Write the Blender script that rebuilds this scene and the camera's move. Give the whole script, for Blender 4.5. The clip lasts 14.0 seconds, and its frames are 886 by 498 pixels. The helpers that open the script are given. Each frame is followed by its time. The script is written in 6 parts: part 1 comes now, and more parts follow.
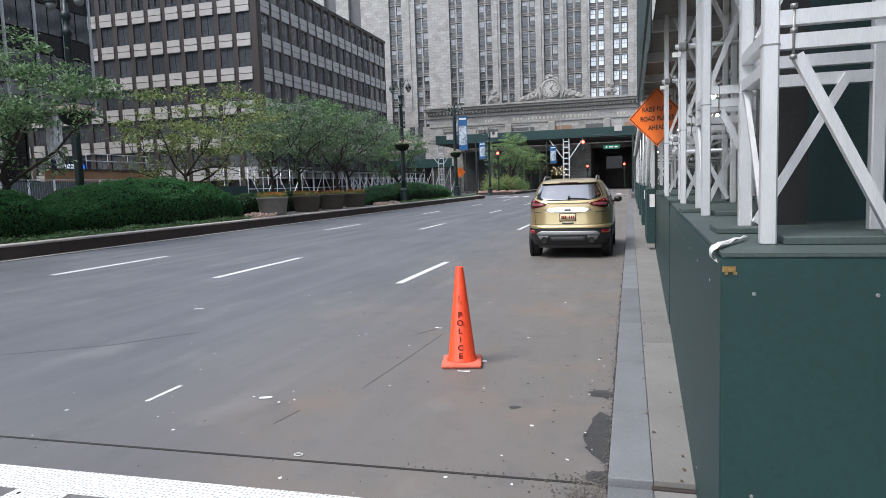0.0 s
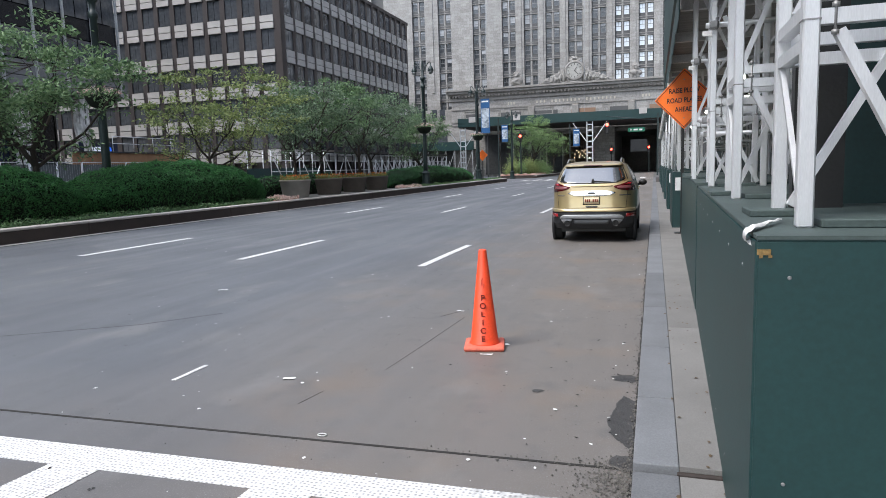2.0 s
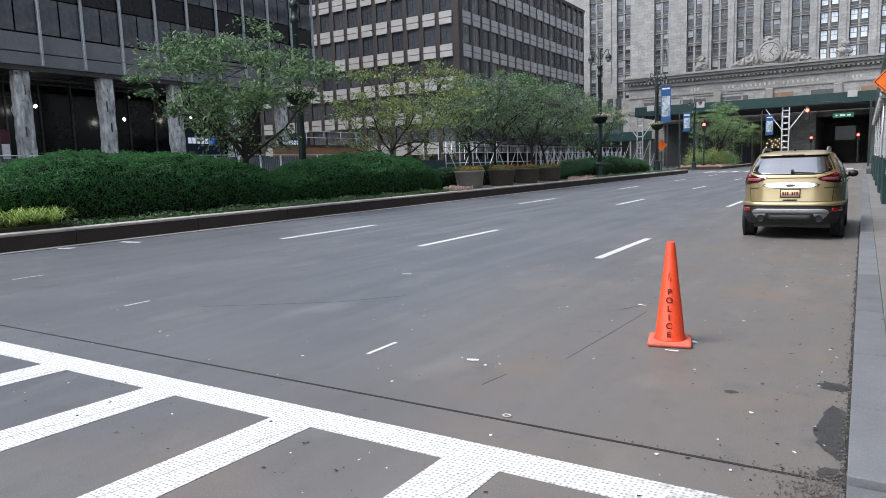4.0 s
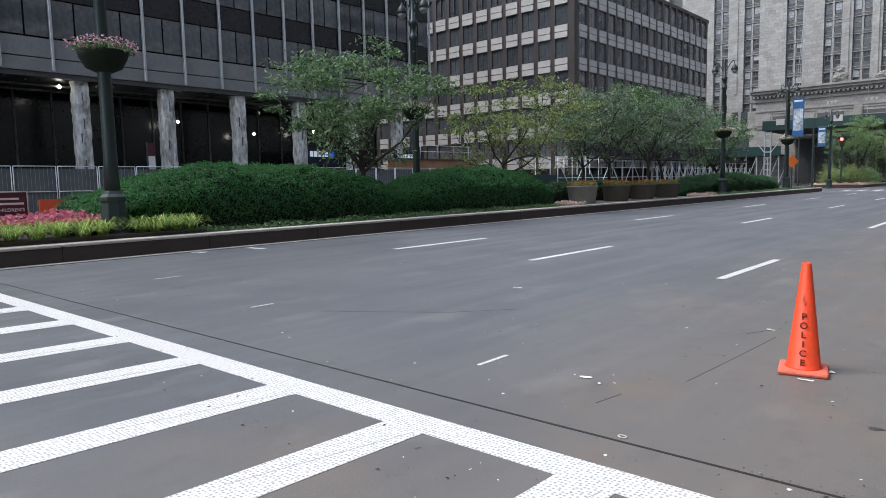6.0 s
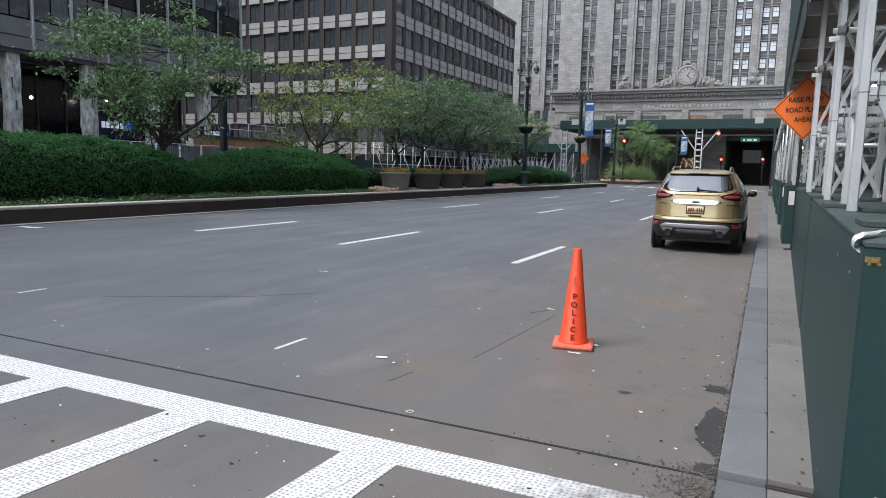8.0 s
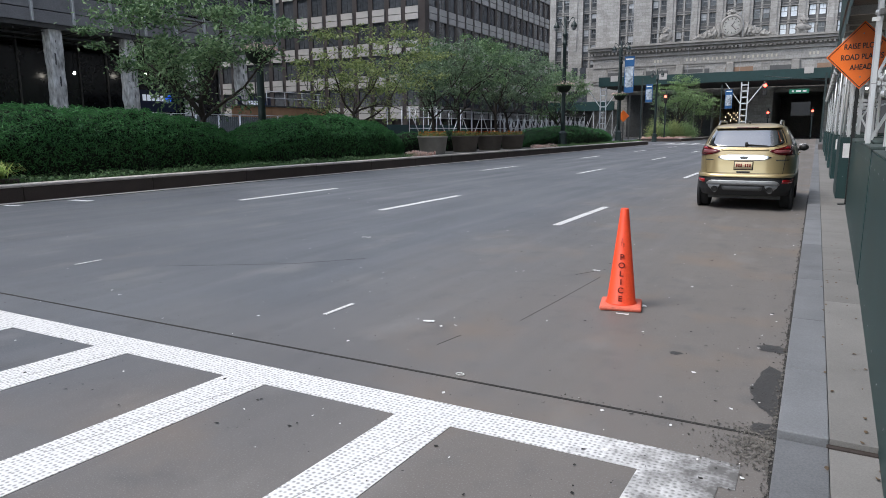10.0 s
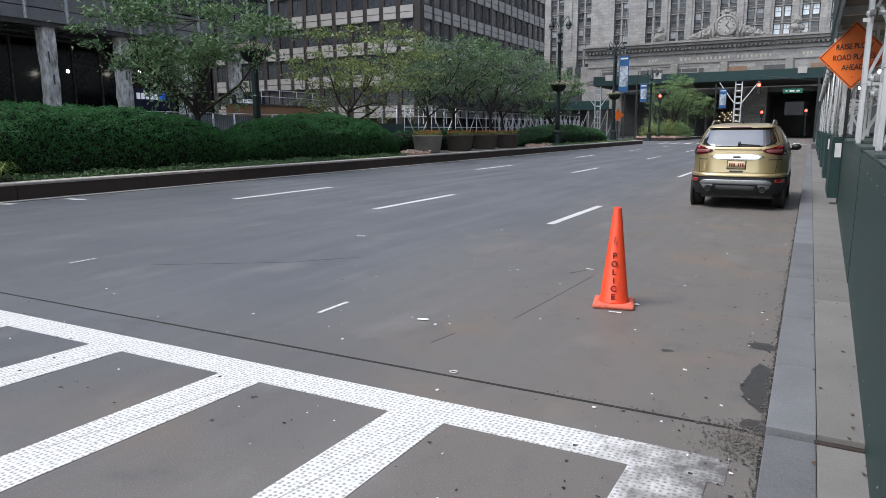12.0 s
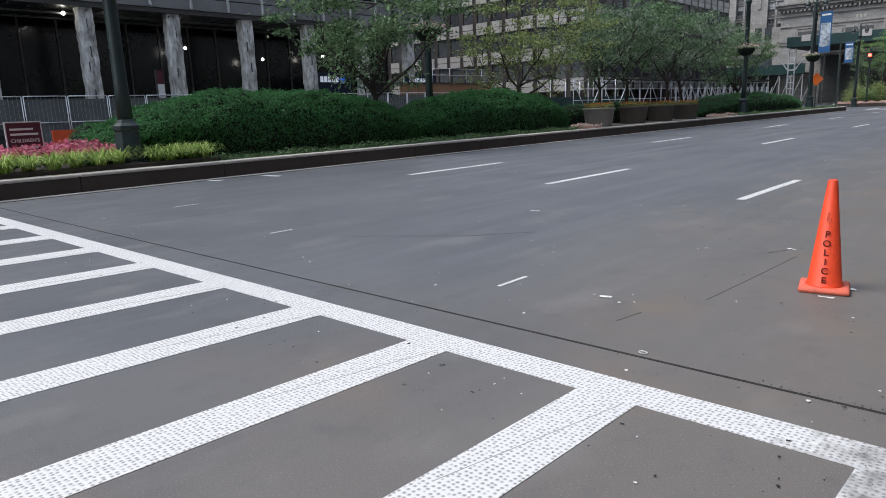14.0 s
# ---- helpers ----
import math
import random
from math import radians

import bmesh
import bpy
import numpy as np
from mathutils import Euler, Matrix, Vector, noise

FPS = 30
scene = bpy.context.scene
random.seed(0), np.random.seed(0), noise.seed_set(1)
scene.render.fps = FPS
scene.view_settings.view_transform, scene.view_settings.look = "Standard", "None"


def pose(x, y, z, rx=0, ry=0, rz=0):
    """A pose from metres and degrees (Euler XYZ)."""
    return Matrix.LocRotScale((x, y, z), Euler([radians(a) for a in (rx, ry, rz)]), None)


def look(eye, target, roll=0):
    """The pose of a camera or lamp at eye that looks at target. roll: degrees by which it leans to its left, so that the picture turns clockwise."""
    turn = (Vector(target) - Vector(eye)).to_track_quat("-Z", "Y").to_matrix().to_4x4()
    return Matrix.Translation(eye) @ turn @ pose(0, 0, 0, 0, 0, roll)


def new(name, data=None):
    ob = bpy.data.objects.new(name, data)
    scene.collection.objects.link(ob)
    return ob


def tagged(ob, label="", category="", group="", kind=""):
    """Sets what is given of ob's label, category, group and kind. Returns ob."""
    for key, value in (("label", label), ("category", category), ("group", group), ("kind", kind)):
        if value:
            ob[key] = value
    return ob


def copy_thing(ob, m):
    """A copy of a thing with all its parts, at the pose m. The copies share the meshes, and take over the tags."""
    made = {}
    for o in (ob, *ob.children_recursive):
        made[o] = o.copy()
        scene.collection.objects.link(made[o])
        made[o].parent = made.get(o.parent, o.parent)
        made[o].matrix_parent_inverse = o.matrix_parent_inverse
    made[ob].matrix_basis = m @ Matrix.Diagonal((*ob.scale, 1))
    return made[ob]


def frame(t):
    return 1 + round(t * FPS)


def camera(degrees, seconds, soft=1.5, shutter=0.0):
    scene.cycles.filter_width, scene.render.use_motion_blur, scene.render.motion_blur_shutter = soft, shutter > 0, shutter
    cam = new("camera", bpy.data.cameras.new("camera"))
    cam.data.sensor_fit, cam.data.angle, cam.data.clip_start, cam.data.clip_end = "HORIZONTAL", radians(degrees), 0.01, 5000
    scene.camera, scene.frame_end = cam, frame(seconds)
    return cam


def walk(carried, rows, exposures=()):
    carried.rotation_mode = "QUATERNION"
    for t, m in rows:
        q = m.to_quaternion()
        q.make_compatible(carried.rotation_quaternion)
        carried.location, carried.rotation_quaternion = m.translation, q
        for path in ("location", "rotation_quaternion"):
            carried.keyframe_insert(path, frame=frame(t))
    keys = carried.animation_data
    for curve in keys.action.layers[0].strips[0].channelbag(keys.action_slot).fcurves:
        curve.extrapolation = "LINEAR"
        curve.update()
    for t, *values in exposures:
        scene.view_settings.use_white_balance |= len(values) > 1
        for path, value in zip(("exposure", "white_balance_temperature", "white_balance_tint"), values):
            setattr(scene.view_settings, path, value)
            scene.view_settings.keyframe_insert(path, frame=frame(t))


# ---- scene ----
cam = camera(67.9, 14.0, 0.8)
PATH = [
    (0, (0.418, 0.032, 1.66), (-0.13, 1.946, 1.469), -1.9),
    (0.5, (0.445, 0.068, 1.645), (-0.089, 1.985, 1.438), -0.7),
    (1, (0.431, 0.057, 1.644), (-0.115, 1.967, 1.416), -0.7),
    (1.5, (0.405, 0.063, 1.643), (-0.163, 1.966, 1.405), -1.5),
    (2, (0.395, 0.057, 1.65), (-0.215, 1.946, 1.411), -1.8),
    (2.5, (0.384, -0.024, 1.658), (-0.298, 1.848, 1.476), -0.5),
    (3, (0.366, -0.024, 1.632), (-0.46, 1.785, 1.416), -0.8),
    (3.2, (0.346, -0.051, 1.639), (-0.555, 1.72, 1.405), -1.3),
    (5.3, (0.285, -0.082, 1.606), (-0.93, 1.491, 1.383), -0.8),
    (5.5, (0.276, -0.067, 1.6), (-0.98, 1.475, 1.384), -0.8),
    (6, (0.267, -0.111, 1.619), (-1.065, 1.368, 1.422), -1.2),
    (6.2, (0.288, -0.169, 1.625), (-1.055, 1.299, 1.422), -1.0),
    (6.5, (0.332, -0.099, 1.602), (-0.913, 1.443, 1.335), 0.8),
    (7, (0.387, -0.021, 1.6), (-0.594, 1.705, 1.363), 0.8),
    (7.2, (0.439, -0.061, 1.605), (-0.433, 1.725, 1.382), 1.5),
    (9.3, (0.37, -0.085, 1.609), (-0.532, 1.676, 1.316), 0.7),
    (9.5, (0.377, -0.091, 1.608), (-0.55, 1.654, 1.298), 0.6),
    (10, (0.355, -0.083, 1.603), (-0.609, 1.634, 1.252), -0.4),
    (10.5, (0.345, -0.09, 1.6), (-0.687, 1.586, 1.247), -0.9),
    (11, (0.377, -0.114, 1.601), (-0.675, 1.554, 1.269), -0.7),
    (11.5, (0.386, -0.098, 1.612), (-0.584, 1.62, 1.283), 0.1),
    (12, (0.378, -0.108, 1.606), (-0.572, 1.615, 1.252), -0.3),
    (12.5, (0.392, -0.072, 1.609), (-0.556, 1.655, 1.267), -1.1),
    (13, (0.395, -0.083, 1.607), (-0.53, 1.657, 1.267), -1.4),
    (13.5, (0.368, -0.078, 1.589), (-0.581, 1.637, 1.194), -2.0),
    (14, (0.227, -0.149, 1.581), (-1.117, 1.273, 1.166), -2.1),
]
walk(cam, [(t, look(eye, target, roll)) for t, eye, target, roll in PATH],
     exposures=((0, 1.70), (3.2, 1.68), (6.0, 1.53), (7.2, 1.49), (9.3, 1.43), (13.2, 1.40), (14, 1.30)))

# ---- light ----
world = bpy.data.worlds.new("overcast_sky")
scene.world = world
world.use_nodes = True
wn = world.node_tree.nodes
wl = world.node_tree.links
sky = wn.new("ShaderNodeTexSky")
sky.sky_type = "NISHITA"
sky.sun_disc = False
sky.sun_elevation = radians(56)
sky.sun_rotation = radians(222)
soften = wn.new("ShaderNodeHueSaturation")
soften.inputs["Saturation"].default_value = 0.57
wl.new(sky.outputs[0], soften.inputs["Color"])
wl.new(soften.outputs[0], wn["Background"].inputs["Color"])
wn["Background"].inputs["Strength"].default_value = 0.15
sun = new("sun", bpy.data.lights.new("sun", "SUN"))
sun.data.energy = 0.9
sun.data.angle = radians(25)
sun.data.color = (1.0, 0.97, 0.93)
sun.matrix_world = look((-27, -30, 60), (0, 0, 0))


# ---- materials ----
def mat(name, color, rough=0.7, metal=0.0, vary=0.15, scale=6.0, fine=60.0, bump=0.15, dist=0.01, second=None, piece=0.0, emit=0.0, coat=0.0, stretch=None):
    """Surface with a broad and a fine variation of its colour, and relief."""
    m = bpy.data.materials.new(name)
    m.use_nodes = True
    n, l = m.node_tree.nodes, m.node_tree.links
    b = n["Principled BSDF"]
    b.inputs["Roughness"].default_value = rough
    b.inputs["Metallic"].default_value = metal
    b.inputs["Coat Weight"].default_value = coat
    tc = n.new("ShaderNodeTexCoord")
    src = tc.outputs["Object"]
    if stretch:
        mp = n.new("ShaderNodeMapping")
        mp.inputs["Scale"].default_value = stretch
        l.new(src, mp.inputs["Vector"])
        src = mp.outputs[0]
    n1 = n.new("ShaderNodeTexNoise")
    n1.inputs["Scale"].default_value = scale
    n1.inputs["Detail"].default_value = 4
    n2 = n.new("ShaderNodeTexNoise")
    n2.inputs["Scale"].default_value = fine
    n2.inputs["Detail"].default_value = 3
    l.new(src, n1.inputs["Vector"])
    l.new(src, n2.inputs["Vector"])
    add = n.new("ShaderNodeMath")
    add.operation = "ADD"
    l.new(n1.outputs["Fac"], add.inputs[0])
    l.new(n2.outputs["Fac"], add.inputs[1])
    last = add.outputs[0]
    if piece:
        info = n.new("ShaderNodeObjectInfo")
        mul = n.new("ShaderNodeMath")
        mul.operation = "MULTIPLY_ADD"
        mul.inputs[1].default_value = piece
        l.new(info.outputs["Random"], mul.inputs[0])
        l.new(last, mul.inputs[2])
        last = mul.outputs[0]
    ramp = n.new("ShaderNodeMapRange")
    ramp.inputs["From Min"].default_value = 0.6
    ramp.inputs["From Max"].default_value = 1.4 + piece
    l.new(last, ramp.inputs["Value"])
    mix = n.new("ShaderNodeMix")
    mix.data_type = "RGBA"
    lo = [c * (1 - vary) for c in color]
    hi = [min(1, c * (1 + vary)) for c in (second or color)]
    mix.inputs["A"].default_value = (*lo, 1)
    mix.inputs["B"].default_value = (*hi, 1)
    l.new(ramp.outputs[0], mix.inputs["Factor"])
    l.new(mix.outputs["Result"], b.inputs["Base Color"])
    if bump:
        bp = n.new("ShaderNodeBump")
        bp.inputs["Strength"].default_value = bump
        bp.inputs["Distance"].default_value = dist
        l.new(n2.outputs["Fac"], bp.inputs["Height"])
        l.new(bp.outputs[0], b.inputs["Normal"])
    if emit:
        b.inputs["Emission Color"].default_value = (*color, 1)
        b.inputs["Emission Strength"].default_value = emit
    return m


def leafy(name, color, second, rough=0.55):
    """Leaves: each one between two greens, a little light passing through."""
    m = bpy.data.materials.new(name)
    m.use_nodes = True
    n, l = m.node_tree.nodes, m.node_tree.links
    b = n["Principled BSDF"]
    b.inputs["Roughness"].default_value = rough
    geo = n.new("ShaderNodeNewGeometry")
    mix = n.new("ShaderNodeMix")
    mix.data_type = "RGBA"
    mix.inputs["A"].default_value = (*color, 1)
    mix.inputs["B"].default_value = (*second, 1)
    l.new(geo.outputs["Random Per Island"], mix.inputs["Factor"])
    l.new(mix.outputs["Result"], b.inputs["Base Color"])
    tr = n.new("ShaderNodeBsdfTranslucent")
    l.new(mix.outputs["Result"], tr.inputs["Color"])
    sh = n.new("ShaderNodeMixShader")
    sh.inputs[0].default_value = 0.25
    l.new(b.outputs[0], sh.inputs[1])
    l.new(tr.outputs[0], sh.inputs[2])
    l.new(sh.outputs[0], n["Material Output"].inputs["Surface"])
    return m


def glassy(name, color, rough=0.06, vary=0.5, scale=0.35, second=None):
    """Dark window glass that mirrors the street; its uneven tone paints in rooms and differing reflections."""
    m = mat(name, color, rough, 0.0, vary, scale, 3.0, 0.02, 0.02, second=second, piece=0.5)
    m.node_tree.nodes["Principled BSDF"].inputs["IOR"].default_value = 1.85
    return m


def road_material():
    """Worn grey asphalt: aggregate, dull patches, tyre-polished streaks, brown dust towards the kerb, damp spots."""
    m = bpy.data.materials.new("worn_asphalt")
    m.use_nodes = True
    n, l = m.node_tree.nodes, m.node_tree.links
    b = n["Principled BSDF"]
    tc = n.new("ShaderNodeTexCoord")

    def noise_of(scale, detail=4, stretch=(1, 1, 1)):
        mp = n.new("ShaderNodeMapping")
        mp.inputs["Scale"].default_value = stretch
        l.new(tc.outputs["Object"], mp.inputs["Vector"])
        t = n.new("ShaderNodeTexNoise")
        t.inputs["Scale"].default_value = scale
        t.inputs["Detail"].default_value = detail
        l.new(mp.outputs[0], t.inputs["Vector"])
        return t.outputs["Fac"]

    def ramp_of(v, a, c, lo=0.0, hi=1.0):
        r = n.new("ShaderNodeMapRange")
        for k, x in (("From Min", a), ("From Max", c), ("To Min", lo), ("To Max", hi)):
            r.inputs[k].default_value = x
        l.new(v, r.inputs["Value"])
        return r.outputs[0]

    def blend(f, a, c, mode="MIX"):
        x = n.new("ShaderNodeMix")
        x.data_type = "RGBA"
        x.blend_type = mode
        for k, v in (("Factor", f), ("A", a), ("B", c)):
            if isinstance(v, tuple):
                x.inputs[k].default_value = (*v, 1)
            elif isinstance(v, float):
                x.inputs[k].default_value = v
            else:
                l.new(v, x.inputs[k])
        return x.outputs["Result"]

    sep = n.new("ShaderNodeSeparateXYZ")
    l.new(tc.outputs["Object"], sep.inputs[0])
    big = noise_of(0.45, 5)
    streak = noise_of(1.0, 4, (1.4, 0.12, 1))
    grain = noise_of(110, 3)
    mid = noise_of(5, 5)
    base = blend(ramp_of(big, 0.35, 0.65), (0.09, 0.098, 0.112), (0.122, 0.13, 0.144))
    base = blend(ramp_of(streak, 0.45, 0.7, 0.0, 0.4), base, (0.144, 0.15, 0.161))
    wob = n.new("ShaderNodeMath")
    wob.operation = "MULTIPLY_ADD"
    wob.inputs[1].default_value = 3.0
    l.new(big, wob.inputs[0])
    l.new(sep.outputs["X"], wob.inputs[2])
    dust = ramp_of(wob.outputs[0], -3.2, 0.6, 0.0, 0.85)
    base = blend(dust, base, (0.158, 0.14, 0.123))
    base = blend(ramp_of(mid, 0.55, 0.75, 0.0, 0.35), base, (0.085, 0.085, 0.088))
    scuff = noise_of(1.1, 9, (1.5, 0.7, 1))
    base = blend(ramp_of(scuff, 0.57, 0.72, 0.0, 0.28), base, (0.27, 0.262, 0.25))
    rust = n.new("ShaderNodeMath")
    rust.operation = "MULTIPLY"
    l.new(ramp_of(noise_of(0.8, 8), 0.52, 0.68, 0.0, 0.7), rust.inputs[0])
    l.new(dust, rust.inputs[1])
    base = blend(rust.outputs[0], base, (0.2, 0.15, 0.11))
    base = blend(ramp_of(noise_of(1.9, 7), 0.6, 0.72, 0.0, 0.4), base, (0.075, 0.077, 0.082))
    base = blend(ramp_of(grain, 0.56, 0.72, 0.0, 0.5), base, (0.3, 0.3, 0.3))
    l.new(base, b.inputs["Base Color"])
    l.new(ramp_of(streak, 0.3, 0.7, 0.75, 0.5), b.inputs["Roughness"])
    bp = n.new("ShaderNodeBump")
    bp.inputs["Strength"].default_value = 0.35
    bp.inputs["Distance"].default_value = 0.004
    l.new(grain, bp.inputs["Height"])
    l.new(bp.outputs[0], b.inputs["Normal"])
    return m


def paint_material(name, wear):
    """White road paint with glass-bead pimples, worn through to the asphalt in places."""
    m = bpy.data.materials.new(name)
    m.use_nodes = True
    n, l = m.node_tree.nodes, m.node_tree.links
    b = n["Principled BSDF"]
    b.inputs["Roughness"].default_value = 0.6
    tc = n.new("ShaderNodeTexCoord")
    vor = n.new("ShaderNodeTexVoronoi")
    vor.inputs["Scale"].default_value = 34
    vor.inputs["Randomness"].default_value = 0.4
    l.new(tc.outputs["Object"], vor.inputs["Vector"])
    no = n.new("ShaderNodeTexNoise")
    no.inputs["Scale"].default_value = 7.0
    no.inputs["Detail"].default_value = 8
    no.inputs["Roughness"].default_value = 0.7
    l.new(tc.outputs["Object"], no.inputs["Vector"])
    sep = n.new("ShaderNodeSeparateXYZ")
    l.new(tc.outputs["Object"], sep.inputs[0])
    edge = n.new("ShaderNodeMapRange")
    for k, x in (("From Min", -1.1), ("From Max", 0.2), ("To Min", 0.0), ("To Max", 0.6)):
        edge.inputs[k].default_value = x
    l.new(sep.outputs["X"], edge.inputs["Value"])
    tot = n.new("ShaderNodeMath")
    tot.operation = "ADD"
    l.new(no.outputs["Fac"], tot.inputs[0])
    l.new(edge.outputs[0], tot.inputs[1])
    r = n.new("ShaderNodeMapRange")
    r.inputs["From Min"].default_value = wear
    r.inputs["From Max"].default_value = wear + 0.4
    l.new(tot.outputs[0], r.inputs["Value"])
    dots = n.new("ShaderNodeMapRange")
    for k, x in (("From Min", 0.14), ("From Max", 0.42), ("To Min", 0.3), ("To Max", 0.74)):
        dots.inputs[k].default_value = x
    l.new(vor.outputs["Distance"], dots.inputs["Value"])
    white = n.new("ShaderNodeCombineColor")
    for k in ("Red", "Green", "Blue"):
        l.new(dots.outputs[0], white.inputs[k])
    mix = n.new("ShaderNodeMix")
    mix.data_type = "RGBA"
    mix.inputs["B"].default_value = (0.13, 0.125, 0.12, 1)
    l.new(r.outputs[0], mix.inputs["Factor"])
    l.new(white.outputs[0], mix.inputs["A"])
    l.new(mix.outputs["Result"], b.inputs["Base Color"])
    bp = n.new("ShaderNodeBump")
    bp.inputs["Strength"].default_value = 0.5
    bp.inputs["Distance"].default_value = 0.006
    l.new(vor.outputs["Distance"], bp.inputs["Height"])
    l.new(bp.outputs[0], b.inputs["Normal"])
    return m


M_ROAD = road_material()
M_PAINT = paint_material("road_paint", 0.72)
M_DASH = paint_material("lane_paint", 0.95)
M_GROUND = mat("far_ground", (0.12, 0.12, 0.12), 0.9, vary=0.2, scale=0.2, fine=4)
M_FADED = mat("old_paint_edge", (0.36, 0.36, 0.35), 0.8, vary=0.3)
M_CRACK = mat("joint_dirt", (0.025, 0.024, 0.022), 0.9, vary=0.4, scale=4, fine=40, bump=0.5)
M_GRAVEL = mat("loose_gravel", (0.12, 0.112, 0.102), 0.9, vary=0.7, scale=25, fine=90, bump=0.3)
M_LEAFBIT = mat("dry_leaf", (0.1, 0.065, 0.035), 0.8, vary=0.6, scale=30, fine=80)
M_DAMP = mat("damp_grit", (0.045, 0.043, 0.041), 0.55, vary=0.4, scale=9, fine=90, bump=0.5)
M_GRANITE = mat("granite_kerb", (0.155, 0.16, 0.168), 0.75, vary=0.45, scale=2.2, fine=120, bump=0.2, dist=0.004, piece=0.5)
M_FLAG = mat("pavement_concrete", (0.185, 0.178, 0.168), 0.85, vary=0.3, scale=2.0, fine=150, bump=0.2, dist=0.004, piece=0.35)
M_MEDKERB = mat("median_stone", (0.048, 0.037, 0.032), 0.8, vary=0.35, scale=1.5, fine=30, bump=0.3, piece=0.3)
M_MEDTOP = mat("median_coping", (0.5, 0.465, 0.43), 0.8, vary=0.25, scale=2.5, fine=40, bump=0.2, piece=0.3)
M_SOIL = mat("bed_soil", (0.035, 0.026, 0.02), 0.95, vary=0.4, scale=3, fine=40, bump=0.8, dist=0.03)
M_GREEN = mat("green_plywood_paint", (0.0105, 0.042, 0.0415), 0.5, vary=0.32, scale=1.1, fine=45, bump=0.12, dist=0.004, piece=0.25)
M_GREENTOP = mat("grey_green_board", (0.052, 0.074, 0.07), 0.65, vary=0.3, scale=3, fine=60, bump=0.2, dist=0.004)
M_ALU = mat("galvanised_tube", (0.74, 0.75, 0.765), 0.36, 0.5, vary=0.14, scale=4, fine=60, bump=0.05, dist=0.002, piece=0.25, stretch=(5, 5, 0.7))
M_STEEL = mat("dark_steel", (0.1, 0.1, 0.1), 0.5, 0.6, vary=0.3)
M_JOIST = mat("pale_joist", (0.55, 0.55, 0.54), 0.6, vary=0.25, scale=3, fine=40)
M_UNDER = mat("grey_plywood_underside", (0.24, 0.23, 0.215), 0.85, vary=0.35, scale=1.2, fine=18, stretch=(1, 8, 1))
M_DECK = mat("shed_deck_boards", (0.05, 0.047, 0.043), 0.9, vary=0.4, scale=2, fine=20, stretch=(1, 12, 1))
M_ORANGE_CONE = mat("orange_pvc", (0.88, 0.082, 0.028), 0.45, vary=0.12, scale=8, fine=60, bump=0.05)
M_CONE_BASE = mat("scuffed_orange_pvc", (0.75, 0.16, 0.1), 0.7, vary=0.25, scale=12, fine=80, bump=0.2)
M_INK = mat("stencil_ink", (0.2, 0.022, 0.012), 0.7, vary=0.4, scale=30, fine=90, bump=0)
M_BLACK = mat("black_paint", (0.012, 0.012, 0.012), 0.45, vary=0.3)
M_SIGN = mat("orange_sheeting", (0.85, 0.17, 0.02), 0.4, vary=0.06, bump=0.02)
M_WHITE = mat("white_sheet", (0.75, 0.75, 0.74), 0.6, vary=0.1)
M_TEALPOST = mat("lamp_post_paint", (0.016, 0.03, 0.03), 0.45, vary=0.3, scale=5, fine=50, bump=0.1, dist=0.004)
M_BARK = mat("bark", (0.045, 0.036, 0.03), 0.95, vary=0.4, scale=9, fine=50, bump=0.8, dist=0.02, stretch=(3, 3, 0.6))
M_LEAF = leafy("tree_leaf", (0.045, 0.115, 0.045), (0.26, 0.39, 0.19))
M_LEAF2 = leafy("dull_leaf", (0.05, 0.11, 0.055), (0.26, 0.36, 0.22))
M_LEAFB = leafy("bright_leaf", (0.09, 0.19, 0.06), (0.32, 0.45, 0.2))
M_LEAFY = leafy("yellow_leaf", (0.08, 0.14, 0.04), (0.36, 0.42, 0.16))
M_YEW = leafy("yew_sprig", (0.014, 0.07, 0.026), (0.12, 0.38, 0.12), 0.55)
# near-black so that the hedge's inner shade sits in the colour
M_YEWCORE = mat("shaded_yew_inside", (0.006, 0.012, 0.005), 0.95, vary=0.4)
M_IVY = leafy("ground_cover", (0.03, 0.085, 0.03), (0.2, 0.34, 0.14))
M_LIRIOPE = leafy("grass_blade", (0.16, 0.32, 0.05), (0.62, 0.74, 0.24))
M_PINK = leafy("pink_petal", (0.5, 0.05, 0.14), (0.75, 0.3, 0.38))
M_PALE = leafy("pale_petal", (0.7, 0.42, 0.36), (0.85, 0.75, 0.68))
M_RED = leafy("red_petal", (0.5, 0.035, 0.02), (0.85, 0.4, 0.05))
M_POT = mat("grey_planter", (0.28, 0.265, 0.24), 0.8, vary=0.2, scale=3, fine=60, bump=0.2)
M_POTB = mat("brown_planter", (0.11, 0.094, 0.08), 0.8, vary=0.2, scale=3, fine=60, bump=0.2)
M_GLASS = glassy("dark_window", (0.035, 0.04, 0.048), second=(0.085, 0.093, 0.105))
M_GLASSH = glassy("sash_window", (0.02, 0.022, 0.025), 0.12, 0.6, 0.5, second=(0.07, 0.075, 0.08))
M_GLASSH.node_tree.nodes["Principled BSDF"].inputs["IOR"].default_value = 1.55
M_BLIND = mat("window_blind", (0.34, 0.35, 0.36), 0.7, vary=0.2, scale=1, fine=20, piece=0.4)
# sky reflection painted in as a pale base colour
M_GLARE = glassy("sky_glare_window", (0.62, 0.66, 0.7), 0.15, 0.25, 0.5)
